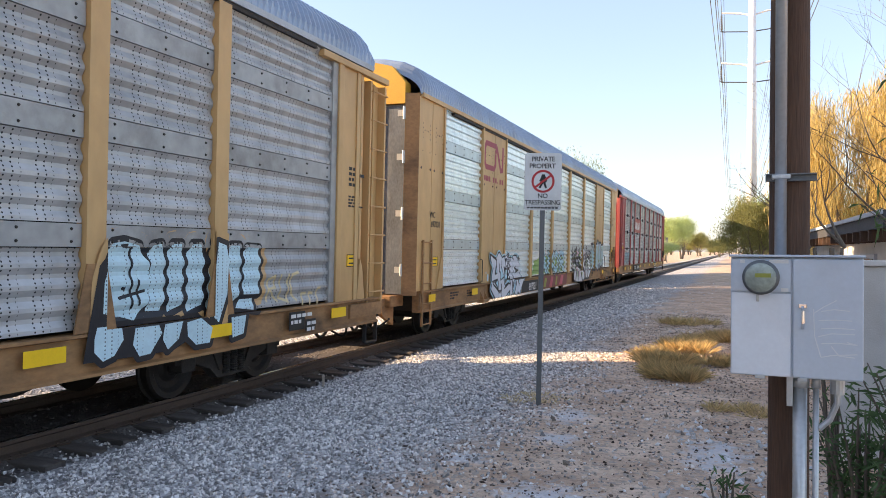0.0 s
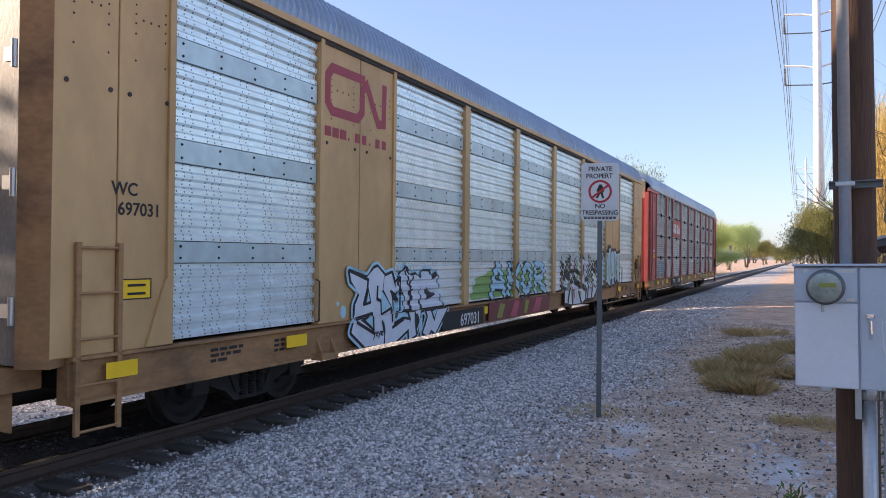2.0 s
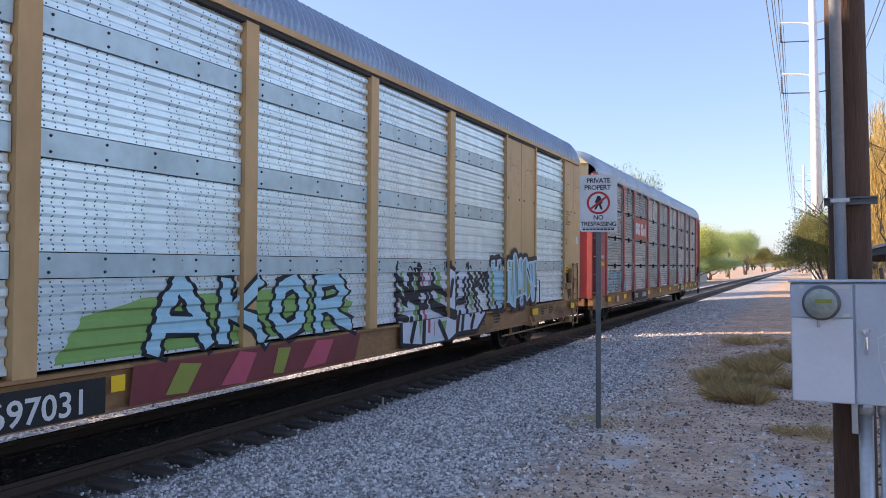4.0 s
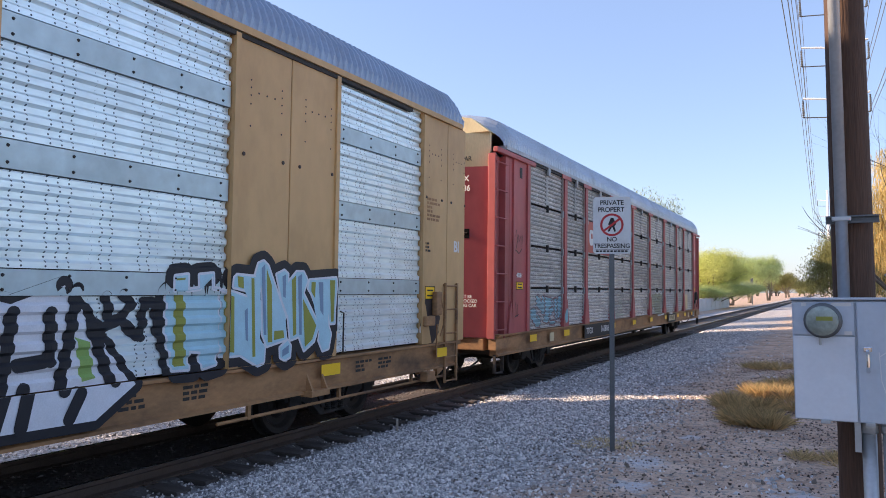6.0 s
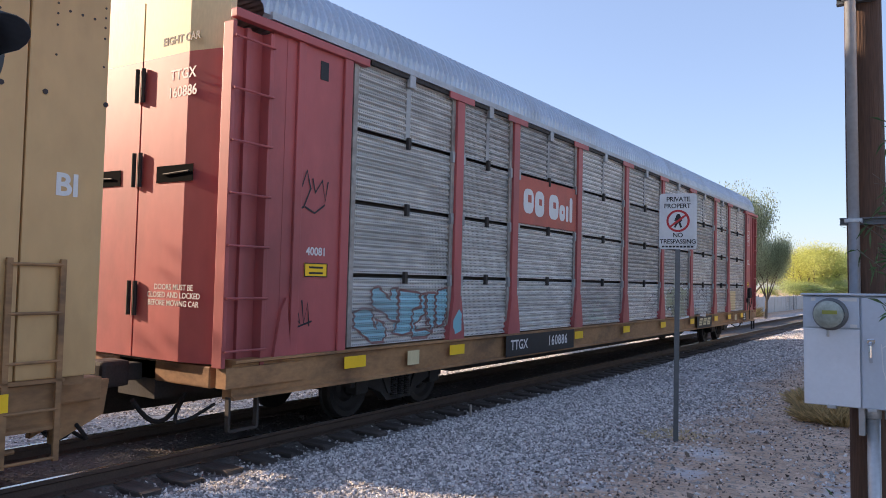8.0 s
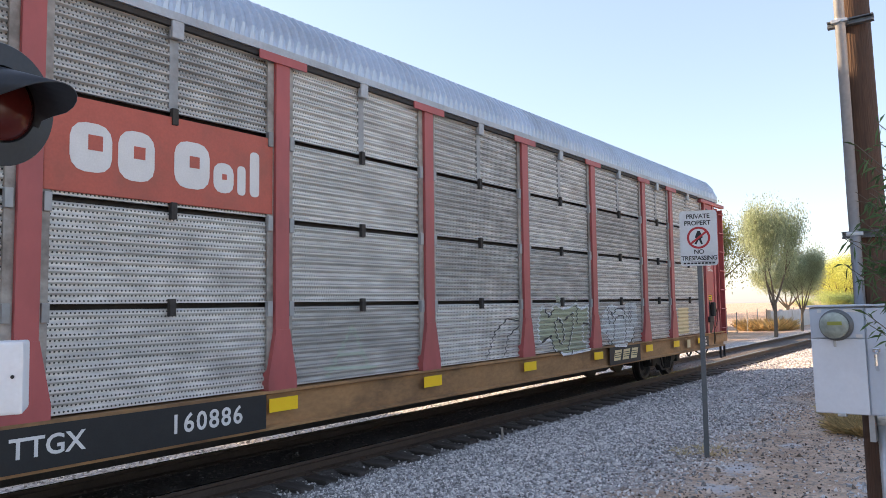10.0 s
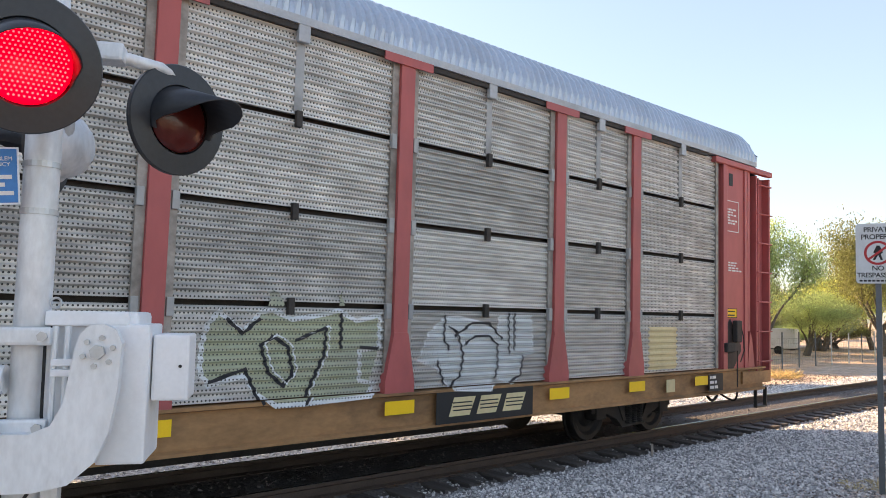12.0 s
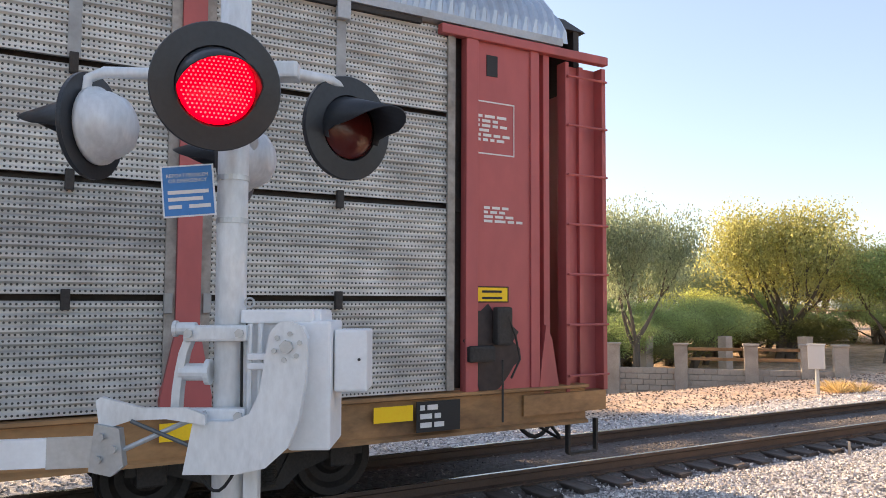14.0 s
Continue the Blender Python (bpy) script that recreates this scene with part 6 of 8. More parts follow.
def build_line():
    line = thing("railway_track", "single railway line of rusty rails on dark timber ties", "railway track", pose(TRACK_X, 0, 0, 0, LEAN, 0), kind="structure")
    prof = [(-0.036, 0), (0.036, 0), (0.037, -0.035), (0.01, -0.055), (0.009, -0.13), (0.07, -0.15), (0.07, -0.165), (-0.07, -0.165), (-0.07, -0.15), (-0.009, -0.13), (-0.01, -0.055), (-0.037, -0.035)]
    for s in (0.755, -0.755):
        bm = B()
        prism(bm, [(x + s, z) for x, z in prof], 1, -60, 700)
        part("rail", bm, M["rail"], line, "rusty steel rail")
        bm = B()
        box(bm, s - 0.026, s + 0.026, -60, 700, 0.0005, 0.002)
        part("rail_tread", bm, M["tread"], line, "bright worn top of the rail")
    rnd = random.Random(2)
    kinds = []
    for _ in range(5):
        bm = B()
        box(bm, -1.3, 1.3, -0.115, 0.115, -0.17, 0.0, 0.012)
        for v in bm.verts:
            v.co.x += rnd.uniform(-0.03, 0.03)
            v.co.y += rnd.uniform(-0.008, 0.008)
            v.co.z += rnd.uniform(-0.008, 0.004)
        kinds.append(finish(bm, "tie", M["tie"]))
    y = -6.0
    while y < 120:
        t = new("tie", rnd.choice(kinds))
        t.parent = line
        t.matrix_basis = pose(rnd.uniform(-0.05, 0.05), y + rnd.uniform(-0.03, 0.03), -0.167 + rnd.uniform(-0.012, 0.0), 0, 0, rnd.uniform(-1.2, 1.2))
        y += 0.53
    bm = B()
    while y < 420:
        box(bm, -1.3, 1.3, y - 0.11, y + 0.11, -0.34, -0.17)
        y += 0.6
    tagged(part("far_ties", bm, M["tie"], line), kind="stuff")
    pl = B()
    box(pl, -0.1, 0.1, -0.09, 0.09, 0.0, 0.012)
    for a in (-0.06, 0.06):
        box(pl, a - 0.012, a + 0.012, -0.07, -0.045, 0.012, 0.035)
        box(pl, a - 0.012, a + 0.012, 0.045, 0.07, 0.012, 0.035)
    me = finish(pl, "tie_plate", M["rail"])
    y = 1.42
    while y < 32:
        for s in (0.755, -0.755):
            t = new("tie_plate", me)
            t.parent = line
            t.location = (s, y, -0.172)
        y += 0.53
    bm = B()
    prism(bm, [(-0.03, -0.15), (0.03, -0.15), (0.035, 0.09), (0.0, 0.12), (-0.035, 0.09)], 0, -0.012, 0.012)
    solid("marker_stake", bm, M["block"], "small weathered marker stake beside the rail", "stake", pose(-6.25, 10.35, -0.16, 0, 0, 20))


build_line()


# ---------------------------------------------------------------- warning sign
def warning_sign():
    s = thing("warning_sign", "white metal warning sign with red ring on a steel post", "sign", pose(-2.63, 9.3, 0.0, 0, 0.9, 14))
    bm = B()
    box(bm, -0.03, 0.03, -0.004, 0.0, -0.15, 2.95)
    box(bm, -0.03, -0.024, 0.0, 0.03, -0.15, 2.95)
    box(bm, 0.024, 0.03, 0.0, 0.03, -0.15, 2.95)
    p = part("post", bm, M["post"], s, "dull galvanised channel post")
    bm = B()
    w, z0, z1, r = 0.225, 2.36, 3.06, 0.04
    pts = []
    for cx, cz, a in ((w - r, z1 - r, 0), (-w + r, z1 - r, 90), (-w + r, z0 + r, 180), (w - r, z0 + r, 270)):
        pts += [(cx + r * math.cos(radians(a + k * 22.5)), cz + r * math.sin(radians(a + k * 22.5))) for k in range(5)]
    prism(bm, pts, 1, -0.012, -0.008)
    pl = part("sign_plate", bm, M["sign"], s, "white sign sheet with rounded corners")
    F = lambda x, z: FRONT(x, -0.013, z)
    for i, (t, z, size) in enumerate((("PRIVATE", 2.985, 0.082), ("PROPERT ", 2.9, 0.082), ("NO", 2.535, 0.08), ("TRESPASSING", 2.455, 0.077))):
        words("lettering", t, size, M["black"], pl, F(0, z), "", 0.92, 0.0012)
    bm = B()
    for k in range(9):
        box(bm, -0.19 + k * 0.043, -0.158 + k * 0.043, -0.0145, -0.0125, 2.382, 2.402)
    box(bm, -0.2, 0.2, -0.0145, -0.0125, 2.411, 2.414)
    tagged(part("small_print", bm, M["black"], pl), kind="stuff")
    bm = B()
    n = 40
    ri, ro, zc = 0.113, 0.14, 2.715
    a = [bm.verts.new((ro * math.cos(2 * math.pi * k / n), -0.0135, zc + ro * math.sin(2 * math.pi * k / n))) for k in range(n)]
    b = [bm.verts.new((ri * math.cos(2 * math.pi * k / n), -0.0135, zc + ri * math.sin(2 * math.pi * k / n))) for k in range(n)]
    for k in range(n):
        bm.faces.new((a[k], a[(k + 1) % n], b[(k + 1) % n], b[k]))
    c = math.cos(radians(38)) * 0.115
    d = math.sin(radians(38)) * 0.115
    e = 0.009
    bm.faces.new([bm.verts.new(q) for q in ((-c + e, -0.0155, zc - d - e), (c + e, -0.0155, zc + d - e), (c - e, -0.0155, zc + d + e), (-c - e, -0.0155, zc - d + e))])
    part("prohibition_ring", bm, M["sign_red"], pl, "red ring with a slanting bar")
    bm = B()
    prism(bm, [(-0.012, 2.8), (0.02, 2.8), (0.052, 2.72), (0.03, 2.7), (0.05, 2.635), (0.028, 2.63), (0.004, 2.69), (-0.03, 2.63), (-0.052, 2.637), (-0.018, 2.7), (-0.045, 2.72)], 1, -0.0145, -0.0128)
    part("symbol", bm, M["black"], pl, "plain black symbol")
    for z in (2.42, 3.0):
        bm = B()
        tube(bm, (0, -0.02, z), (0, -0.008, z), 0.009, seg=8)
        part("bolt", bm, M["steel"], pl)


warning_sign()


# ---------------------------------------------------------------- meter pole
def meter_pole():
    pole = thing("utility_pole", "dark creosoted wooden utility pole with a steel conduit", "utility pole", pose(-0.15, 4.28, 0))
    bm = B()
    rows, seg = 26, 20
    rings = []
    for k in range(rows):
        z = -0.3 + 8.8 * k / (rows - 1)
        r = 0.094 - 0.0022 * z
        rings.append([bm.verts.new((r * math.cos(t) * (1 + 0.03 * noise.noise(Vector((math.cos(t) * 3, math.sin(t) * 3, z)))), r * math.sin(t), z)) for t in [2 * math.pi * i / seg for i in range(seg)]])
    for a, b in zip(rings, rings[1:]):
        for i in range(seg):
            bm.faces.new((a[i], a[(i + 1) % seg], b[(i + 1) % seg], b[i]))
    bm.faces.new(rings[-1])
    part("pole_shaft", bm, M["wood"], pole, "", True)
    bm = B()
    tube(bm, (-0.045, -0.13, 1.83), (-0.045, -0.13, 7.5), 0.026, seg=16)
    part("conduit", bm, M["steel"], pole, "galvanised steel conduit", True)
    for z in (2.22, 3.36, 4.8):
        bm = B()
        box(bm, -0.11, 0.11, -0.1, -0.08, z - 0.018, z + 0.018)
        box(bm, -0.11, 0.11, -0.12, -0.1, z + 0.011, z + 0.018)
        box(bm, -0.11, 0.11, -0.12, -0.1, z - 0.018, z - 0.011)
        st = part("strut", bm, M["post"], pole, "slotted steel strut")
        bm = B()
        box(bm, -0.085, -0.005, -0.162, -0.12, z - 0.01, z + 0.01, 0.004)
        tube(bm, (-0.045, -0.172, z), (-0.045, -0.155, z), 0.01, seg=8)
        part("pipe_clamp", bm, M["steel"], st)
    # service cabinet
    cab = thing("meter_box", "grey metal electric meter cabinet strapped to a wooden pole", "meter box", pose(-0.1, 3.99, 0, 0, 0, -3))
    bm = B()
    box(bm, -0.31, 0.225, -0.02, 0.145, 1.31, 1.845, 0.006)
    part("body", bm, M["box_grey"], cab)
    bm = B()
    box(bm, -0.316, 0.23, -0.045, 0.147, 1.846, 1.856, 0.003)
    part("rain_lid", bm, M["box_grey"], cab)
    bm = B()
    box(bm, -0.306, -0.06, -0.032, -0.021, 1.69, 1.838, 0.003)
    up = part("meter_panel", bm, M["box_grey"], cab)
    bm = B()
    box(bm, -0.306, -0.06, -0.034, -0.021, 1.315, 1.684, 0.004)
    part("lower_cover", bm, M["box_pale"], cab, "pale grey lower cover")
    bm = B()
    box(bm, -0.052, 0.222, -0.036, -0.021, 1.315, 1.838, 0.005)
    door = part("door", bm, M["box_grey"], cab, "grey door with white scrawls")
    bm = B()
    box(bm, -0.03, 0.004, -0.044, -0.037, 1.622, 1.642, 0.003)
    path_tube(bm, [(-0.013, -0.04, 1.625), (-0.013, -0.07, 1.61), (-0.013, -0.072, 1.56), (-0.013, -0.04, 1.535)], 0.008)
    part("handle", bm, M["chrome"], door, "chrome pull handle")
    bm = B()
    scr = [[(0.03, 1.6), (0.07, 1.63), (0.12, 1.66)], [(0.03, 1.62), (0.035, 1.5), (0.06, 1.41), (0.1, 1.42), (0.2, 1.43)], [(0.06, 1.61), (0.11, 1.62), (0.17, 1.615)], [(0.05, 1.57), (0.12, 1.575), (0.18, 1.573)], [(0.06, 1.535), (0.12, 1.54), (0.19, 1.537)], [(0.05, 1.5), (0.1, 1.515), (0.19, 1.515)], [(0.06, 1.47), (0.13, 1.475), (0.2, 1.47), (0.16, 1.48)], [(0.1, 1.46), (0.13, 1.42), (0.19, 1.415)]]
    for ln in scr:
        for a, b in zip(ln, ln[1:]):
            d = Vector((b[0] - a[0], 0, b[1] - a[1])).normalized()
            nrm = Vector((-d.z, 0, d.x)) * 0.0022
            bm.faces.new([bm.verts.new(Vector((p[0], -0.0375, p[1])) + s) for p, s in ((a, -nrm), (b, -nrm), (b, nrm), (a, nrm))])
    part("scrawl", bm, M["chalk"], door, "thin white scrawl")
    bm = B()
    face = Matrix.Translation((-0.183, -0.03, 1.755)) @ Matrix.Rotation(math.pi / 2, 4, "X")
    lathe(bm, [(0.078, 0.0), (0.078, 0.02), (0.07, 0.026), (0.066, 0.03)], face, 36)
    ring = part("meter_ring", bm, M["post"], cab, "dark meter ring")
    bm = B()
    lathe(bm, [(0.065, 0.02), (0.065, 0.075), (0.055, 0.09), (0.03, 0.098)], face, 36)
    part("meter_dome", bm, M["meter"], ring, "domed meter glass", True)
    bm = B()
    box(bm, -0.205, -0.14, -0.1295, -0.1285, 1.757, 1.775)
    part("meter_display", bm, M["g_olive"], ring)
    bm = B()
    box(bm, -0.202, -0.19, -0.04, -0.032, 1.645, 1.68, 0.003)
    part("seal_tab", bm, M["steel"], cab)
    for a, b, z in ((-0.27, -0.25, 1.826), (-0.15, -0.07, 1.826), (-0.1, -0.07, 1.7)):
        bm = B()
        box(bm, a, b, -0.0335, -0.0325, z - 0.008, z + 0.008)
        part("label", bm, M["white"], cab, "small white label")
    for x, z in ((-0.185, 1.312), (-0.012, 1.31)):
        bm = B()
        box(bm, x - 0.02, x + 0.02, -0.04, 0.0, z - 0.012, z + 0.006, 0.004)
        part("latch", bm, M["steel"], cab)
    for x, r, z0 in ((-0.02, 0.03, -0.2), (0.045, 0.013, -0.2)):
        bm = B()
        tube(bm, (x, 0.06, z0), (x, 0.06, 1.31), r, seg=14)
        tube(bm, (x, 0.06, 1.26), (x, 0.06, 1.31), r + 0.006, seg=14)
        part("riser_pipe", bm, M["steel"], cab, "galvanised riser pipe", True)
    bm = B()
    path_tube(bm, [(0.13, 0.06, 1.31), (0.13, 0.06, 1.2), (0.1, 0.06, 1.12), (0.06, 0.06, 1.08)], 0.014)
    tube(bm, (0.13, 0.06, 1.24), (0.13, 0.06, 1.31), 0.03, seg=12)
    part("elbow", bm, M["steel"], cab, "grey conduit elbow")
    bm = B()
    box(bm, -0.075, -0.05, 0.0, 0.1, 1.18, 1.31)
    part("strap", bm, M["steel"], cab)


M["meter"] = mat("meter_glass", (0.32, 0.36, 0.31), 0.12, 0, 0.3, 60, 20, 0.0)
meter_pole()


# ---------------------------------------------------------------- crossing signal and gate
def crossing_signal():
    """Local axes: x to the right and y away, seen from the road; the mast stands at 0, 0."""
    root = pose(-2.87, 0.56, 0, 0, 0, 60.2)
    g = thing("crossing_signal", "silver level crossing signal mast with red flashing lamps", "crossing signal", root)
    bm = B()
    tube(bm, (0, 0, -0.1), (0, 0, 4.6), 0.067, seg=24)
    part("mast", bm, M["silver"], g, "silver painted steel mast", True)
    for z in (2.29, 2.48, 1.78, 1.35):
        bm = B()
        tube(bm, (0, 0, z - 0.012), (0, 0, z + 0.012), 0.071, seg=24)
        part("mast_band", bm, M["steel"], g)

    def lamp(x, y, z, yaw, lit, name_label, up=0):
        a = Matrix.Translation((x, y, z)) @ Matrix.Rotation(radians(yaw), 4, "Z") @ Matrix.Rotation(radians(90 - up), 4, "X")
        bm = B()
        lathe(bm, [(0.254, -0.02), (0.254, 0.0), (0.25, 0.006), (0.16, 0.012), (0.155, 0.0), (0.15, -0.02)], a, 48)
        l = part("lamp_disc", bm, M["lamp_black"], g, name_label)
        bm = B()
        lathe(bm, [(0.15, -0.02), (0.185, -0.03), (0.185, -0.055), (0.165, -0.06), (0.16, -0.11), (0.13, -0.17), (0.085, -0.2), (0.08, -0.205), (0.03, -0.21)], a, 36)
        part("lamp_housing", bm, M["silver"], l, "silver rounded lamp housing", True)
        bm = B()
        lathe(bm, [(0.15, 0.0), (0.15, 0.012), (0.12, 0.03), (0.07, 0.042), (0.02, 0.046)], a, 36)
        part("lens", bm, M["lens_lit"] if lit else M["lens_off"], l, "lit red lens" if lit else "dark red unlit lens", True)
        if lit:
            bm = B()
            for i in range(-8, 9):
                for j in range(-8, 9):
                    u, v = i * 0.0165 + (0.008 if j % 2 else 0), j * 0.0155
                    if math.hypot(u, v) < 0.136:
                        h = 0.0495 - 1.5 * (u * u + v * v)
                        tube(bm, a @ Vector((u, v, h - 0.004)), a @ Vector((u, v, h + 0.003)), 0.0042, seg=6)
            part("diode", bm, M["led"], l, "bright red diodes")
        bm = B()
        n = 18
        prev = None
        for k in range(n + 1):
            t = math.pi * (-0.12 + 1.24 * k / n)
            reach = 0.05 + 0.3 * max(0.0, math.sin(t)) ** 0.55
            row = [bm.verts.new(a @ Vector((r * math.cos(t), r * math.sin(t) - dz, h))) for r, h, dz in ((0.156, 0.0, 0), (0.16, reach, 0.27 * reach), (0.155, reach, 0.27 * reach), (0.151, 0.0, 0))]
            if prev:
                for q in range(3):
                    bm.faces.new((prev[q], prev[q + 1], row[q + 1], row[q]))
            prev = row
        bmesh.ops.recalc_face_normals(bm, faces=bm.faces)
        part("hood", bm, M["lamp_black"], l, "black lamp hood", True)
        return l

    front = lamp(0.04, -0.4, 2.78, 23, True, "round black lamp background, lamp lit", -8)
    side = lamp(0.475, 0.3, 2.78, 44, False, "round black lamp background, lamp dark", -4)
    lamp(-0.74, 0.2, 2.77, 262, False, "round black lamp background facing away")
    lamp(-0.2, 0.75, 2.72, 262, False, "round black lamp background facing away")
    bm = B()
    path_tube(bm, [(0, 0, 2.98), (0.2, 0.1, 3.0), (0.4, 0.22, 2.99), (0.46, 0.3, 2.97), (0.475, 0.34, 2.9), (0.475, 0.38, 2.78)], 0.028, 10)
    part("crossarm", bm, M["silver"], g, "silver pipe crossarm with elbow", True)
    bm = B()
    path_tube(bm, [(0.02, 0, 3.0), (0.05, -0.15, 3.0), (0.06, -0.26, 2.97), (0.06, -0.28, 2.8)], 0.028, 10)
    part("crossarm", bm, M["silver"], g, "silver pipe crossarm with elbow", True)
    bm = B()
    path_tube(bm, [(0, 0, 2.98), (-0.35, 0.1, 2.99), (-0.66, 0.16, 3.02), (-0.73, 0.13, 2.98), (-0.74, 0.1, 2.8)], 0.028, 10)
    part("crossarm", bm, M["silver"], g, "silver pipe crossarm with elbow", True)
    bm = B()
    path_tube(bm, [(0, 0, 2.98), (-0.04, 0.4, 3.0), (-0.07, 0.6, 2.95), (-0.07, 0.62, 2.74)], 0.028, 10)
    part("crossarm", bm, M["silver"], g, "silver pipe crossarm with elbow", True)
    bm = B()
    box(bm, -0.09, 0.09, -0.09, 0.09, 2.93, 3.05, 0.02)
    part("arm_clamp_box", bm, M["silver"], g)
    bm = B()
    box(bm, 0.16, 0.27, 0.05, 0.16, 2.96, 3.04, 0.015)
    part("pipe_joint", bm, M["silver"], g)
    # blue notice
    tilt = Matrix.Translation((-0.16, -0.11, 2.41)) @ Matrix.Rotation(radians(8), 4, "Z") @ Matrix.Rotation(radians(-5), 4, "Y")
    bm = B()
    box(bm, -0.11, 0.11, -0.003, 0.0, -0.112, 0.112)
    rim = part("notice", bm, M["white_paint"], g, "blue emergency notice plate with white letters")
    rim.matrix_basis = tilt
    bm = B()
    box(bm, -0.103, 0.103, -0.006, -0.004, -0.105, 0.105)
    bl = part("notice_face", bm, M["sign_blue"], rim, "blue face")
    words("notice_words", "REPORT PROBLEM\nOR EMERGENCY", 0.0225, M["white"], rim, FRONT(0, -0.0075, 0.055), "white lettering", 0.95)
    bm = B()
    for z, a, b in ((-0.005, -0.085, 0.085), (-0.035, -0.085, 0.06), (-0.068, -0.085, -0.03), (-0.068, 0.0, 0.09)):
        box(bm, a, b, -0.008, -0.0065, z - 0.008, z + 0.008)
    tagged(part("notice_bars", bm, M["white"], rim), kind="stuff")
    # gate machine
    bm = B()
    box(bm, 0.05, 0.4, -0.02, 0.32, 1.3, 1.9, 0.02)
    box(bm, 0.06, 0.37, -0.06, -0.02, 1.84, 1.9, 0.01)
    mach = part("gate_machine", bm, M["white_paint"], g, "white gate machine case")
    bm = B()
    box(bm, 0.27, 0.45, -0.06, 0.3, 1.3, 1.85, 0.012)
    part("machine_cover", bm, M["white_paint"], mach, "white machine cover")
    bm = B()
    box(bm, 0.455, 0.6, 0.0, 0.26, 1.54, 1.81, 0.012)
    sb = part("junction_box", bm, M["white_paint"], g, "white junction box")
    bm = B()
    tube(bm, (0.565, -0.006, 1.68), (0.565, 0.0, 1.68), 0.007, seg=8)
    part("lock_hole", bm, M["black"], sb)
    bm = B()
    arm = [(0.2, 1.75), (0.215, 1.81), (0.25, 1.845), (0.3, 1.85), (0.345, 1.83), (0.368, 1.78), (0.36, 1.6), (0.335, 1.44), (0.29, 1.33), (0.2, 1.25), (0.08, 1.225), (-0.14, 1.225), (-0.1, 1.44), (0.06, 1.44), (0.13, 1.47), (0.17, 1.55)]
    prism(bm, arm, 1, -0.17, -0.11)
    ga = part("counterweight_arm", bm, M["silver"], g, "curved galvanised counterweight arm")
    bm = B()
    tube(bm, (0.285, -0.2, 1.745), (0.285, -0.17, 1.745), 0.028, seg=6)
    for k in range(6):
        t = math.pi * k / 3 + 0.3
        tube(bm, (0.285 + 0.055 * math.cos(t), -0.185, 1.745 + 0.055 * math.sin(t)), (0.285 + 0.055 * math.cos(t), -0.17, 1.745 + 0.055 * math.sin(t)), 0.011, seg=6)
    part("bolt", bm, M["steel"], ga)
    for z, h in ((1.8, 0.035), (1.455, 0.032)):
        bm = B()
        box(bm, -0.17, 0.1, -0.115, -0.07, z - h, z + h, 0.012)
        cl = part("mast_clamp", bm, M["silver"], g, "silver clamp bar bolted round the mast")
        for x in (-0.14, 0.075):
            bm = B()
            tube(bm, (x, -0.14, z), (x, -0.11, z), 0.02, 0.016, seg=6)
            part("bolt", bm, M["steel"], cl)
    bm = B()
    tube(bm, (-0.2, -0.09, 1.82), (-0.12, -0.09, 1.82), 0.027, seg=14)
    tube(bm, (-0.215, -0.09, 1.82), (-0.2, -0.09, 1.82), 0.035, seg=14)
    part("clamp_pin", bm, M["silver"], g, "silver round pin")
    bm = B()
    tube(bm, (-0.19, -0.07, 1.635), (-0.06, -0.07, 1.635), 0.037, seg=16)
    tube(bm, (-0.08, -0.07, 1.635), (-0.06, -0.07, 1.635), 0.055, seg=16)
    part("pivot_pin", bm, M["silver"], g, "silver pivot pin with collar")
    bm = B()
    outer = [(-0.16, 1.8), (-0.19, 1.72), (-0.205, 1.64), (-0.215, 1.56), (-0.22, 1.46)]
    prism(bm, outer + [(x + 0.035, z) for x, z in outer[::-1]], 1, -0.1, -0.04)
    part("bracket", bm, M["silver"], g, "thin curved silver bracket")
    for z in (1.7, 1.66):
        bm = B()
        box(bm, 0.1, 0.2, -0.1, -0.06, z - 0.014, z + 0.014, 0.005)
        part("case_rib", bm, M["white_paint"], mach)
    for x in (0.105, 0.15):
        bm = B()
        tube(bm, (x, -0.07, 1.32), (x, -0.07, 1.84), 0.012, seg=8)
        part("rod", bm, M["silver"], mach)
    bm = B()
    path_tube(bm, [(0.09 + 0.02 * math.cos(t), -0.03, 1.93 + 0.02 * math.sin(t)) for t in [2 * math.pi * k / 12 for k in range(13)]], 0.005, 6)
    part("lifting_eye", bm, M["steel"], mach, "small steel lifting eye")
    bm = B()
    prism(bm, [(-0.49, 1.53), (-0.47, 1.545), (-0.3, 1.5), (-0.12, 1.5), (-0.04, 1.47), (-0.04, 1.43), (-0.2, 1.455), (-0.34, 1.45), (-0.47, 1.41)], 1, -0.2, -0.17)
    part("arm_clamp", bm, M["silver"], g, "galvanised gate arm clamp")
    bm = B()
    prism(bm, [(-0.48, 1.44), (-0.38, 1.42), (-0.36, 1.27), (-0.41, 1.23), (-0.5, 1.25)], 1, -0.225, -0.18)
    fork = part("arm_fork", bm, M["steel"], g, "dull steel fork of the gate arm")
    for x, z in ((-0.45, 1.39), (-0.4, 1.34), (-0.46, 1.3)):
        bm = B()
        tube(bm, (x, -0.245, z), (x, -0.22, z), 0.018, 0.014, seg=6)
        part("bolt", bm, M["steel"], fork)
    bm = B()
    tube(bm, (-0.4, -0.2, 1.32), (-0.06, -0.12, 1.47), 0.011, seg=8)
    part("stay_rod", bm, M["steel"], g, "thin steel stay rod")
    bm = B()
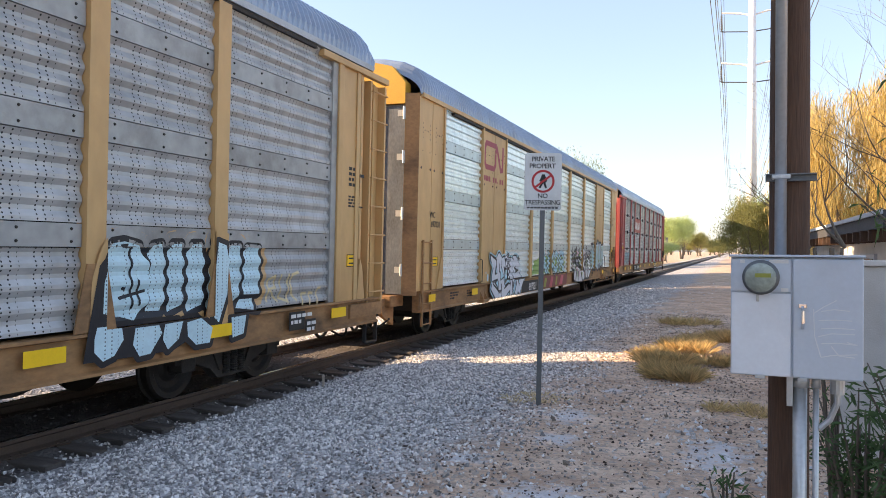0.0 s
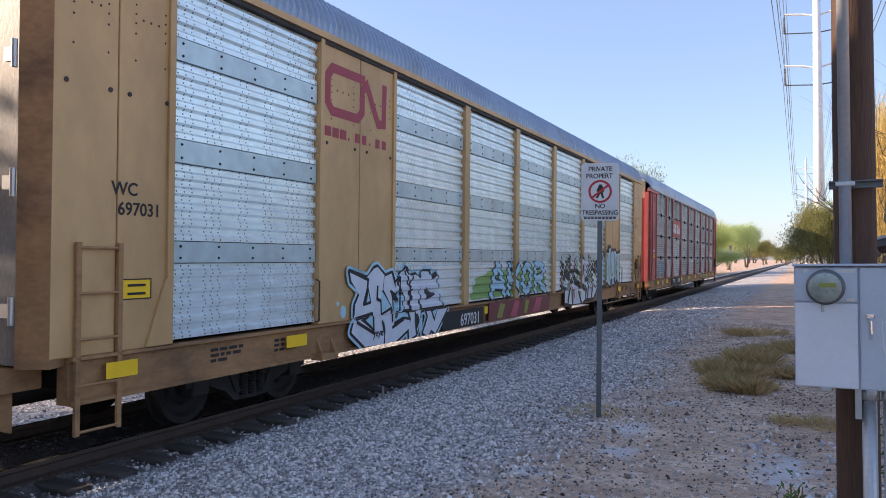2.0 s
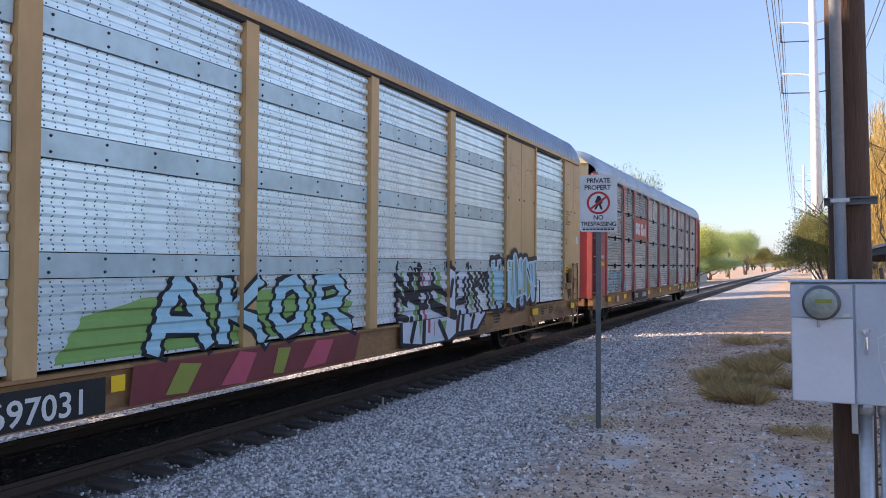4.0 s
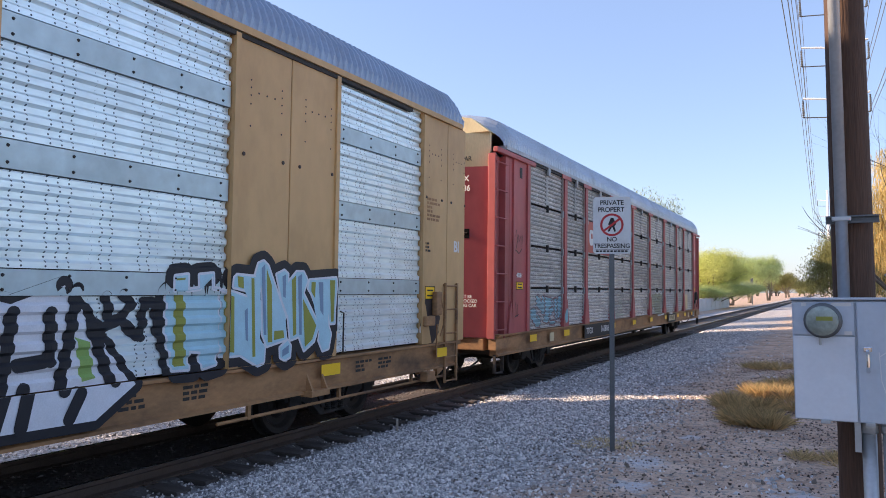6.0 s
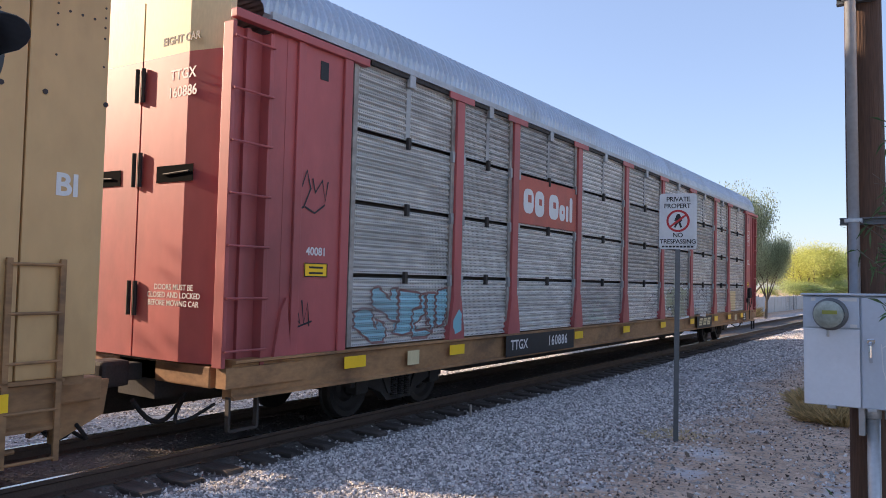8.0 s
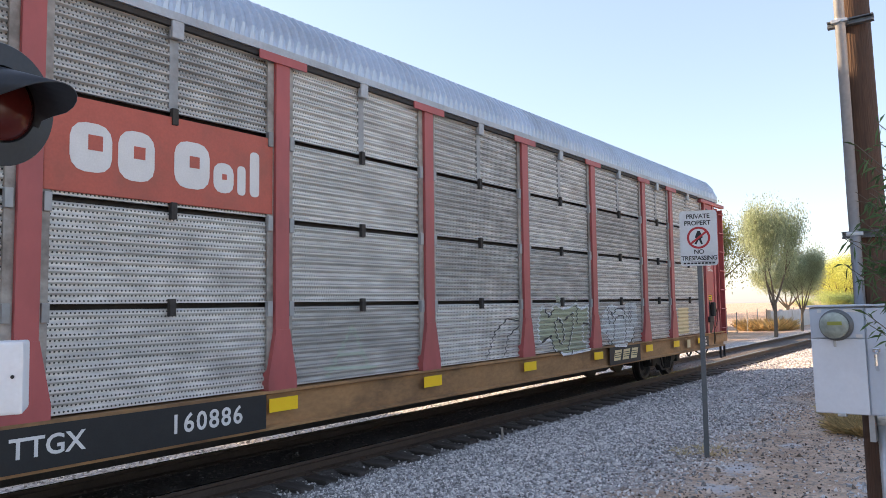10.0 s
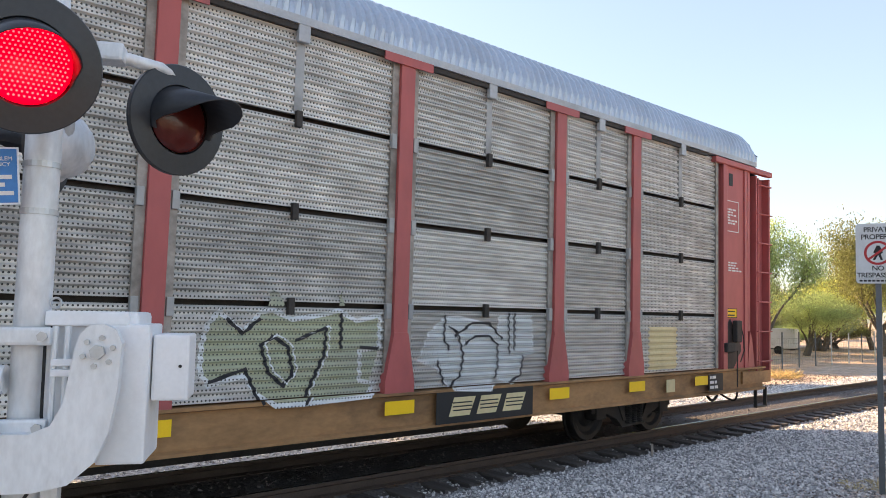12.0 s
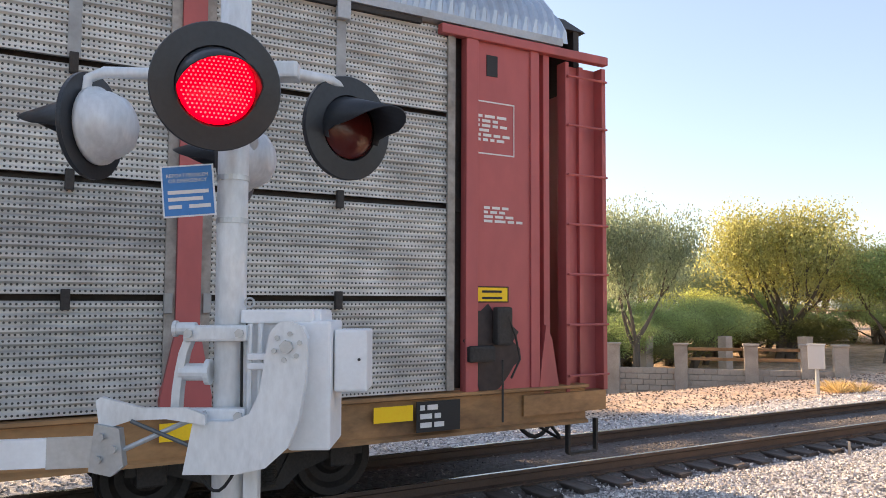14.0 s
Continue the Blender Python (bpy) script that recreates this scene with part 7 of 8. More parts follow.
    tube(bm, (-0.34, -0.21, 1.45), (-0.12, -0.15, 1.34), 0.009, seg=8)
    part("stay_rod", bm, M["post"], g, "thin dark stay rod")
    bm = B()
    prism(bm, [(-0.4, -0.19), (-0.4, -0.155), (-3.2, -0.755), (-3.2, -0.79)], 2, 1.27, 1.385)
    part("gate_arm", bm, M["white_paint"], g, "white lowered gate arm")
    bm = B()
    prism(bm, [(-0.46, -0.205), (-0.46, -0.195), (-0.66, -0.238), (-0.66, -0.248)], 2, 1.265, 1.39)
    part("arm_splice", bm, M["steel"], g, "dull metal splice plate on the arm")
    bm = B()
    path_tube(bm, [(0.09, -0.03, 1.85), (0.07, -0.07, 1.8), (0.075, -0.08, 1.5), (0.09, -0.08, 1.4)], 0.006)
    part("cable", bm, M["rubber"], g, "thin black cable")
    bm = B()
    pts = [(-0.09 + 0.16 * t, -0.13, 1.24 - 0.09 * math.sin(math.pi * t)) for t in np.linspace(0, 1, 8)]
    path_tube(bm, pts, 0.007)
    part("cable", bm, M["rubber"], g, "thin black cable")
    bm = B()
    box(bm, 0.08, 0.14, -0.05, 0.01, -0.1, 1.3)
    part("brace_leg", bm, M["silver"], g)


crossing_signal()


# ---------------------------------------------------------------- plants
def leaf_mesh(name, pos, direction, length, width, material, rng, droop=0.3):
    """Lance-shaped leaves, each a bent diamond of two faces, at given points and directions."""
    n = len(pos)
    pos = np.asarray(pos)
    d = np.asarray(direction)
    d = d / (np.linalg.norm(d, axis=1, keepdims=True) + 1e-9)
    side = np.cross(d, rng.normal(size=(n, 3)))
    side = side / (np.linalg.norm(side, axis=1, keepdims=True) + 1e-9)
    l = length * rng.uniform(0.6, 1.3, (n, 1))
    w = width * rng.uniform(0.7, 1.3, (n, 1))
    up = np.cross(d, side)
    a = pos
    b = pos + d * l * 0.5 + side * w * 0.5 + up * w * 0.15
    c = pos + d * l - np.array([0, 0, 1]) * l * droop
    e = pos + d * l * 0.5 - side * w * 0.5 + up * w * 0.15
    v = np.stack([a, b, c, e], 1).reshape(-1, 3)
    i = np.arange(n) * 4
    f = np.stack([np.stack([i, i + 1, i + 2], 1), np.stack([i, i + 2, i + 3], 1)], 1).reshape(-1, 3)
    me = bpy.data.meshes.new(name)
    me.from_pydata(v.tolist(), [], f.tolist())
    me.materials.append(material)
    return me


def limb(bm, tips, p, d, length, r, depth, rnd, spread, rise):
    q = p
    n = 3
    for k in range(n):
        nd = (d + Vector((rnd.uniform(-1, 1), rnd.uniform(-1, 1), rnd.uniform(-0.5, 1) * rise)) * 0.22).normalized()
        e = q + nd * length / n
        tube(bm, q, e, r * (1 - k * 0.2), r * (1 - (k + 1) * 0.2), 7 if depth > 1 else 5, False)
        q, d = e, nd
        if depth <= 1:
            tips.append((q, d))
    if depth > 0:
        for _ in range(rnd.randint(2, 3) if depth > 1 else 3):
            nd = (d + Vector((rnd.uniform(-1, 1), rnd.uniform(-1, 1), rnd.uniform(-0.3, 0.8) * rise)) * spread).normalized()
            limb(bm, tips, q, nd, length * rnd.uniform(0.6, 0.85), r * 0.42, depth - 1, rnd, spread, rise)
    else:
        tips.append((q, d))


def make_tree(kind, seed, leaves=9000, leaf=(0.2, 0.1), clump=0.55, trunks=1, weep=0.0):
    """A tree about 8 m tall and 8 m wide, at the origin."""
    rnd, rng = random.Random(seed), np.random.default_rng(seed)
    t = thing("tree", "", "tree")
    bm, tips = B(), []
    for _ in range(trunks):
        d0 = Vector((rnd.uniform(-0.35, 0.35), rnd.uniform(-0.35, 0.35), 1)).normalized()
        base = Vector((rnd.uniform(-0.3, 0.3), rnd.uniform(-0.3, 0.3), -0.2)) * (trunks > 1)
        tube(bm, base - Vector((0, 0, 0.3)), base + d0 * 1.6, 0.24, 0.17, 9, False)
        for _ in range(5 if trunks == 1 else 4):
            nd = (d0 + Vector((rnd.uniform(-1, 1), rnd.uniform(-1, 1), rnd.uniform(-0.45, 0.5)))).normalized()
            limb(bm, tips, base + d0 * rnd.uniform(1.1, 1.6), nd, 2.1, 0.12, 2, rnd, 0.75, 1.0)
    hi = max(p.z for p, _ in tips)
    part("trunk", bm, M["bark"], t, "grey forking trunk and limbs")
    per = max(1, leaves // len(tips))
    P, D = [], []
    for p, d in tips:
        c = np.array(p)
        size = clump * rnd.uniform(0.6, 1.35)
        k = int(per * rnd.uniform(0.4, 1.6))
        o = rng.normal(size=(k, 3))
        o = o / (np.linalg.norm(o, axis=1, keepdims=True) + 1e-6) * rng.uniform(size=(k, 1)) ** 0.45 * size * 1.5 * np.array([1, 1, 0.7])
        if weep:
            o[:, 2] = -np.abs(rng.normal(size=k)) * weep
            o[:, :2] *= 0.6
        P.append(c + o)
        D.append(rng.normal(size=(k, 3)) + (np.array([0, 0, -2.5]) if weep else np.array([0, 0, -0.2])))
    part("crown", leaf_mesh("crown", np.concatenate(P), np.concatenate(D), leaf[0], leaf[1], M["leaf_" + kind], rng), None, t, "small leaves in loose clumps")
    t["height"] = hi + 0.7
    return t


LABELS = {"dark": "dark green tree with small leaves behind the railway line", "green": "leafy green tree behind the railway line", "yellow": "yellow-green spreading tree in the sun", "olive": "olive green dusty tree far down the line", "amber": "spreading tree with yellow-brown sunlit foliage", "willow": "tall drooping tree with yellow-brown hanging foliage"}
FIRST = {}
for _k, _s, _t in (("dark", 3, 1), ("green", 8, 2), ("yellow", 12, 3), ("olive", 21, 2), ("amber", 26, 3)):
    FIRST[_k] = make_tree(_k, _s, 28000, (0.135, 0.07), 0.82, trunks=_t)
FIRST["willow"] = make_tree("willow", 31, 42000, (0.2, 0.026), 0.8, 2, 1.15)
TREES = [
    (-22.0, 21.4, 7.6, 2.6, 'dark'),
    (-20.5, -2.0, 11.0, 3.6, 'dark'), (-20.5, 3.2, 6.8, 3.0, 'olive'), (-20.8, 7.2, 6.9, 1.8, 'dark'),
    (-30.2, 34.7, 6.1, 3.3, 'dark'),
    (-25.2, 34.6, 8.8, 4.4, 'amber'),
    (-20.4, 35.8, 6.3, 3.5, 'green'),
    (-19.4, 42.9, 8.8, 3.3, 'green'),
    (-24.0, 46.7, 6.5, 2.6, 'dark'),
    (-23.7, 61.7, 6.4, 3.6, 'yellow'),
    (-17.3, 56.9, 10.0, 4.3, 'olive'),
    (-10.2, 48.0, 8.8, 1.9, 'dark'),
    (-10.7, 58.4, 6.5, 1.7, 'dark'),
    (-15.9, 115.0, 8.9, 6.3, 'yellow'),
    (-15.3, 169.4, 9.8, 6.8, 'green'),
    (-15.7, 121.3, 8.5, 3.9, 'yellow'),
    (-14.7, 177.9, 10.5, 6.8, 'green'),
    (-14.9, 363.0, 9.4, 8.7, 'olive'),
    (-14.5, 220.1, 12.3, 4.7, 'green'),
    (-15.2, 337.9, 11.1, 6.0, 'olive'),
    (-14.2, 456.2, 9.3, 6.5, 'olive'),
    (0.5, 37.1, 4.8, 1.4, 'olive'),
    (1.4, 50.3, 4.6, 1.0, 'olive'),
    (3.3, 27.4, 9.3, 2.6, 'willow'),
    (-5.1, 277.4, 4.1, 3.9, 'olive'),
    (-30.0, 24.0, 5.5, 3.6, 'green'), (-27.5, 29.0, 4.2, 3.2, 'yellow'), (-34.0, 40.0, 6.5, 4.5, 'green'), (-21.5, 40.5, 4.6, 3.0, 'dark'), (-30.0, 52.0, 7.0, 4.5, 'olive'),
    (-22.0, 70.0, 7.0, 4.0, 'green'), (-19.0, 96.0, 7.0, 4.0, 'dark'), (-36.0, 18.0, 7.0, 4.5, 'olive'), (-21.0, 52.0, 4.5, 3.2, 'green'), (-20.0, 140.0, 8.0, 5.0, 'olive'), (-40.0, 60.0, 8.5, 6.0, 'olive'),
    (-15.2, 112.0, 4.2, 5.0, 'green'), (-14.8, 118.0, 3.8, 5.0, 'green'), (-15.5, 126.0, 4.4, 5.0, 'dark'), (-15.0, 104.0, 3.2, 4.0, 'green'), (-14.6, 136.0, 4.6, 5.0, 'green'),
    (4.0, 60.0, 7.0, 3.0, 'green'), (3.5, 90.0, 7.0, 4.0, 'olive'), (4.5, 150.0, 8.0, 5.0, 'green'), (6.5, 33.0, 8.0, 3.0, 'willow'), (-22.0, 260.0, 9.0, 7.0, 'olive'), (7.0, 260.0, 9.0, 7.0, 'olive'),
]
_rf = random.Random(77)
for _ in range(26):
    TREES.append((_rf.uniform(-62, -33), _rf.uniform(8, 150), _rf.uniform(5.5, 9.5), _rf.uniform(3.5, 5.5), _rf.choice(('dark', 'green', 'yellow', 'olive'))))
for _ in range(16):
    TREES.append((_rf.uniform(-29, -24), _rf.uniform(20, 70), _rf.uniform(2.0, 3.2), _rf.uniform(2.2, 3.2), _rf.choice(('dark', 'green', 'olive'))))
for _ in range(16):
    TREES.append((_rf.uniform(-34, -24), _rf.uniform(21, 38), _rf.uniform(2.4, 3.8), _rf.uniform(2.4, 3.4), _rf.choice(("dark", "green", "green", "yellow"))))
for _ in range(14):
    TREES.append((_rf.uniform(-40, 30), _rf.uniform(420, 520), _rf.uniform(8, 12), 6.0, 'olive'))
for _ in range(10):
    TREES.append((_rf.uniform(8, 16), _rf.uniform(26, 140), _rf.uniform(6, 9), _rf.uniform(3.5, 5), _rf.choice(('green', 'olive'))))
used = set()
_rt = random.Random(9)
for x, y, h, r, k in TREES:
    if abs(x + 0.655 * y) < 3.0 and 36 < y < 60:      # the drive to the carport stays open
        x -= 6.0
    m = pose(x, y, ground_z(x, y) - 0.05, 0, 0, _rt.uniform(0, 360))
    if k in used:
        t = copy_thing(FIRST[k], m)
    else:
        used.add(k)
        t = FIRST[k]
        t.matrix_world = m
    sz = h / FIRST[k]["height"]
    t.scale = (max(0.45, min(1.6, r / 3.6)),) * 2 + (sz,)
    tagged(t, LABELS[k], "tree", "trees")


def bush(name, x, y, radius, height, n, leaf, kind, seed, label, stems=14, lean=(0, 0)):
    rnd, rng = random.Random(seed), np.random.default_rng(seed)
    t = thing(name, label, "bush", pose(x, y, ground_z(x, y)))
    bm, P, D = B(), [], []
    for _ in range(stems):
        a, s = rnd.uniform(0, 6.28), rnd.uniform(0.1, 1)
        top = Vector((math.cos(a) * radius * s + lean[0], math.sin(a) * radius * s + lean[1], height * rnd.uniform(0.6, 1.05)))
        p = Vector((math.cos(a) * 0.08, math.sin(a) * 0.08, -0.05))
        mid = p.lerp(top, 0.5) + Vector((0, 0, height * 0.12))
        tube(bm, p, mid, 0.014, 0.01, 5, False)
        tube(bm, mid, top, 0.01, 0.004, 5, False)
        k = n // stems
        u = rng.uniform(0.25, 1.0, (k, 1))
        P.append(np.array(p) * (1 - u) + np.array(top) * u + rng.normal(size=(k, 3)) * 0.035)
        D.append(rng.normal(size=(k, 3)) + np.array([0, 0, 0.5]))
    tagged(part("stem", bm, M["bark"], t), kind="stuff")
    part("leaves", leaf_mesh("leaves", np.concatenate(P), np.concatenate(D), leaf[0], leaf[1], M["leaf_" + kind], rng, 0.15), None, t)


bush("oleander_bush", 0.85, 5.8, 0.6, 1.25, 900, (0.13, 0.022), "oleander", 41, "green oleander bush with narrow leaves beside the pole", 26)
bush("oleander_bush", 0.42, 4.8, 0.34, 0.7, 520, (0.12, 0.02), "oleander", 42, "low green oleander bush beside the pole", 14)
bush("oleander_bush", 1.3, 6.9, 0.45, 1.7, 700, (0.13, 0.022), "oleander", 43, "green oleander bush in front of the stucco wall", 20)
bush("oleander_bush", 0.42, 6.0, 0.4, 0.95, 650, (0.12, 0.02), "oleander", 45, "green oleander bush beside the pole", 22)
bush("weed", -0.38, 5.3, 0.16, 0.5, 160, (0.1, 0.018), "oleander", 44, "small green weed at the foot of the pole", 7)


def bare_branches(name, x, y, z, seed, reach, count, label, leaves=0, lean=(-0.6, 0.6), fine=2):
    rnd, rng = random.Random(seed), np.random.default_rng(seed)
    t = thing(name, label, "bush", pose(x, y, 0))
    bm, tips = B(), []
    for _ in range(count):
        tube(bm, (rnd.uniform(-0.05, 0.05), rnd.uniform(-0.05, 0.05), -0.1), (rnd.uniform(-0.2, 0.1), 0, z), 0.016, 0.012, 6, False)
        limb(bm, tips, Vector((rnd.uniform(-0.2, 0.1), 0, z)), Vector((rnd.uniform(*lean), rnd.uniform(-0.6, 0.6), 0.7)).normalized(), reach, 0.013, fine, rnd, 0.95, 0.5)
    part("twig_crown", bm, M["bark"], t, "thin bare twigs")
    if leaves:
        k = leaves // len(tips)
        P = np.concatenate([np.array(p) + rng.normal(size=(k, 3)) * 0.08 for p, _ in tips])
        part("leaves", leaf_mesh("leaves", P, rng.normal(size=(len(P), 3)) + np.array([0, 0, -0.6]), 0.09, 0.014, M["leaf_olive"], rng, 0.2), None, t)


bare_branches("bare_bush", 0.3, 6.4, 1.9, 51, 0.36, 4, "leafless grey bush with thin spreading twigs", lean=(-0.8, 0.1))
bare_branches("bare_bush", 1.6, 9.0, 1.8, 52, 0.95, 4, "leafless grey bush with thin spreading twigs", lean=(-0.9, 0.0), fine=3)
bare_branches("bare_bush", 0.95, 6.6, 1.9, 54, 0.7, 4, "leafless grey bush with thin spreading twigs", lean=(-1.0, 0.2), fine=3)
bare_branches("bare_bush", 1.35, 7.3, 2.1, 55, 0.8, 4, "leafless grey bush with thin spreading twigs", lean=(-1.0, 0.1), fine=3)


def leaning_shrub():
    """Thin stems that arch over from the side, with narrow leaves along their ends."""
    rnd, rng = random.Random(58), np.random.default_rng(58)
    t = thing("desert_shrub", "thin arching shrub with narrow green leaves beside the meter box", "bush", pose(0.92, 2.65, 0))
    bm, P, D = B(), [], []
    for k in range(40):
        top = Vector((rnd.uniform(-0.99, -0.6), rnd.uniform(-0.3, 0.2), rnd.choice((1.8, 2.0, 2.05, 2.1, 2.14, 2.18, 2.22, 2.27, 2.32, 2.38)) + rnd.uniform(-0.06, 0.06)))
        if top.z < 1.9:
            top.x = max(top.x, -0.88)
        p = Vector((rnd.uniform(-0.05, 0.2), rnd.uniform(-0.1, 0.1), -0.05))
        mid = Vector((p.x * 0.6 + top.x * 0.25, p.y * 0.5 + top.y * 0.4, top.z * 0.72))
        pts = [p.lerp(mid, u) .lerp(mid.lerp(top, u), u) for u in [i / 7 for i in range(8)]]
        for i, (a, b) in enumerate(zip(pts, pts[1:])):
            tube(bm, a, b, 0.0055 - 0.0006 * i, 0.005 - 0.0006 * i, 5, False)
        for _ in range(3):
            a = pts[rnd.randint(4, 6)]
            b = a + Vector((rnd.uniform(-0.25, 0.1), rnd.uniform(-0.15, 0.15), rnd.uniform(-0.05, 0.2)))
            tube(bm, a, b, 0.003, 0.0015, 4, False)
            n = 26
            u = rng.uniform(size=(n, 1))
            P.append(np.array(a) * (1 - u) + np.array(b) * u)
            D.append(rng.normal(size=(n, 3)) + np.array([-0.4, 0, -0.5]))
        n = 44
        u = rng.uniform(0, 1, (n, 1))
        P.append(np.array(pts[5]) * (1 - u) + np.array(pts[7]) * u)
        D.append(rng.normal(size=(n, 3)) + np.array([-0.4, 0, -0.4]))
    tagged(part("stem", bm, M["bark"], t), kind="stuff")
    part("leaves", leaf_mesh("leaves", np.concatenate(P), np.concatenate(D), 0.05, 0.0065, M["leaf_oleander"], rng, 0.2), None, t)


leaning_shrub()


def dry_grass(x, y, radius, height, n, seed, label):
    """Many small tufts of thin blades that lean outwards, uneven in height."""
    rng = np.random.default_rng(seed)
    tufts = max(4, int(26 * radius * radius + 4))
    P, D, H = [], [], []
    for _ in range(tufts):
        a, s = rng.uniform(0, 6.28), math.sqrt(rng.uniform()) * radius
        cx, cy, hh = s * math.cos(a), s * math.sin(a), rng.uniform(0.5, 1.15)
        k = int(0.65 * n) // tufts
        o = rng.normal(size=(k, 2)) * 0.05
        P.append(np.stack([cx + o[:, 0], cy + o[:, 1], np.zeros(k)], 1))
        D.append(np.stack([o[:, 0] * 9 + rng.normal(size=k) * 0.3, o[:, 1] * 9 + rng.normal(size=k) * 0.3, np.full(k, 0.9 * hh)], 1))
    me = leaf_mesh("dry_grass", np.concatenate(P), np.concatenate(D), height, 0.008, M["leaf_dry"], rng, 0.15)
    ob = new("dry_grass", me)
    ob.matrix_world = pose(x, y, ground_z(x, y))
    tagged(ob, label, "grass", "dry grass", "stuff")


for i, (x, y, r, h, n) in enumerate(((-1.3, 11.7, 0.42, 0.3, 2600), (-1.55, 13.4, 0.4, 0.3, 2200), (-1.15, 15.2, 0.5, 0.32, 2200), (-0.75, 17.2, 0.5, 0.3, 1600), (-0.45, 9.6, 0.4, 0.14, 700), (-2.75, 9.7, 0.4, 0.08, 500), (-0.6, 13.6, 0.3, 0.26, 800), (-1.5, 20.5, 0.6, 0.26, 1000), (-12.5, 25.0, 1.2, 0.4, 1500), (-13.5, 30.0, 1.4, 0.45, 1500), (-11.6, 18.6, 0.5, 0.4, 500), (-14.0, 62.0, 2.0, 1.2, 2500))):
    dry_grass(x, y, r, h, n, 60 + i, "clump of dry straw-coloured grass")


# ---------------------------------------------------------------- house beside the line
def house():
    h = thing("house", "low stucco house with a dark overhanging roof", "house")
    bm = B()
    box(bm, 1.4, 6.5, 9.6, 20.5, -0.3, 2.12)
    w = part("wall", bm, M["stucco"], h, "pale stucco wall")
    bm = B()
    prism(bm, [(1.0, 2.12), (6.8, 2.5), (6.8, 2.72), (1.0, 2.3)], 1, 9.0, 21.0)
    r = part("roof", bm, M["roofing"], h, "dark felt roof with overhang")
    bm = B()
    box(bm, 0.97, 1.0, 9.0, 21.0, 2.26, 2.31)
    part("fascia", bm, M["fascia"], r, "pale fascia board")
    y = 9.3
    while y < 21:
        bm = B()
        box(bm, 1.0, 1.42, y - 0.03, y + 0.03, 2.0, 2.12)
        part("rafter_end", bm, M["wood"], r)
        y += 0.6
    for y in (12.5, 16.5):
        bm = B()
        box(bm, 1.36, 1.4, y - 0.6, y + 0.6, 0.9, 1.85)
        win = part("window", bm, M["fascia"], w, "window frame")
        bm = B()
        box(bm, 1.35, 1.36, y - 0.53, y + 0.53, 0.97, 1.78)
        part("pane", bm, M["glass"], win, "dark window pane")


house()


def garden_wall():
    w = thing("garden_wall", "pale rendered garden wall behind the bushes", "wall", kind="structure")
    bm = B()
    box(bm, 0.42, 4.2, 7.6, 7.75, -0.2, 1.75, 0.01)
    part("wall", bm, M["stucco"], w)
    bm = B()
    box(bm, 0.38, 4.2, 7.56, 7.79, 1.751, 1.8, 0.01)
    part("coping", bm, M["stucco"], w)


garden_wall()


# ---------------------------------------------------------------- power line
def power_line():
    def tower(x, y, s, label):
        t = thing("transmission_pole", label, "power pole", pose(x, y, -0.3))
        bm = B()
        tube(bm, (0, 0, 0), (0, 0, 30 * s), 0.5 * s, 0.24 * s, 16)
        part("shaft", bm, M["white_paint"], t, "tapered white steel shaft", True)
        for z in (18.2, 22.6, 27.0):
            for sd in (-1, 1):
                bm = B()
                path_tube(bm, [(0, 0, z * s), (sd * 1.0 * s, 0, (z + 0.25) * s), (sd * 2.5 * s, 0, (z + 0.45) * s)], 0.085 * s, 8)
                a = part("arm", bm, M["white_paint"], t, "white upswept arm")
                bm = B()
                tube(bm, (sd * 0.25 * s, 0, (z - 1.4) * s), (sd * 2.5 * s, 0, (z - 1.2) * s), 0.05 * s, seg=8)
                part("post_insulator", bm, M["post"], a, "grey insulator strut")
                bm = B()
                prof = []
                for k in range(10):
                    prof += [(0.05 * s, (z - 1.2 + k * 0.15) * s), (0.1 * s, (z - 1.15 + k * 0.15) * s)]
                lathe(bm, prof, Matrix.Translation((sd * 2.5 * s, 0, 0)), 8)
                part("insulator_string", bm, M["post"], a, "grey insulator string")
    tower(0.9, 70.5, 1.0, "tall white steel transmission pole with upswept arms")
    tower(0.6, 230.0, 1.0, "distant white steel transmission pole")
    for z in (17.0, 21.4, 25.8):
        for sd in (-1, 1):
            for off in (-0.12, 0.12):
                bm = B()
                pts = []
                for y0, y1, x0, x1 in ((-90, 70.5, 1.3, 0.9), (70.5, 230, 0.9, 0.6), (230, 400, 0.6, 0.2)):
                    for k in range(14):
                        t = k / 13
                        pts.append((x0 + (x1 - x0) * t + sd * 2.5 + off, y0 + (y1 - y0) * t, z - 0.3 - 4 * 3.2 * t * (1 - t)))
                path_tube(bm, pts, 0.022, 5)
                solid("power_cable", bm, M["post"], "thin grey overhead power cable", "cable", group="power cables")


power_line()


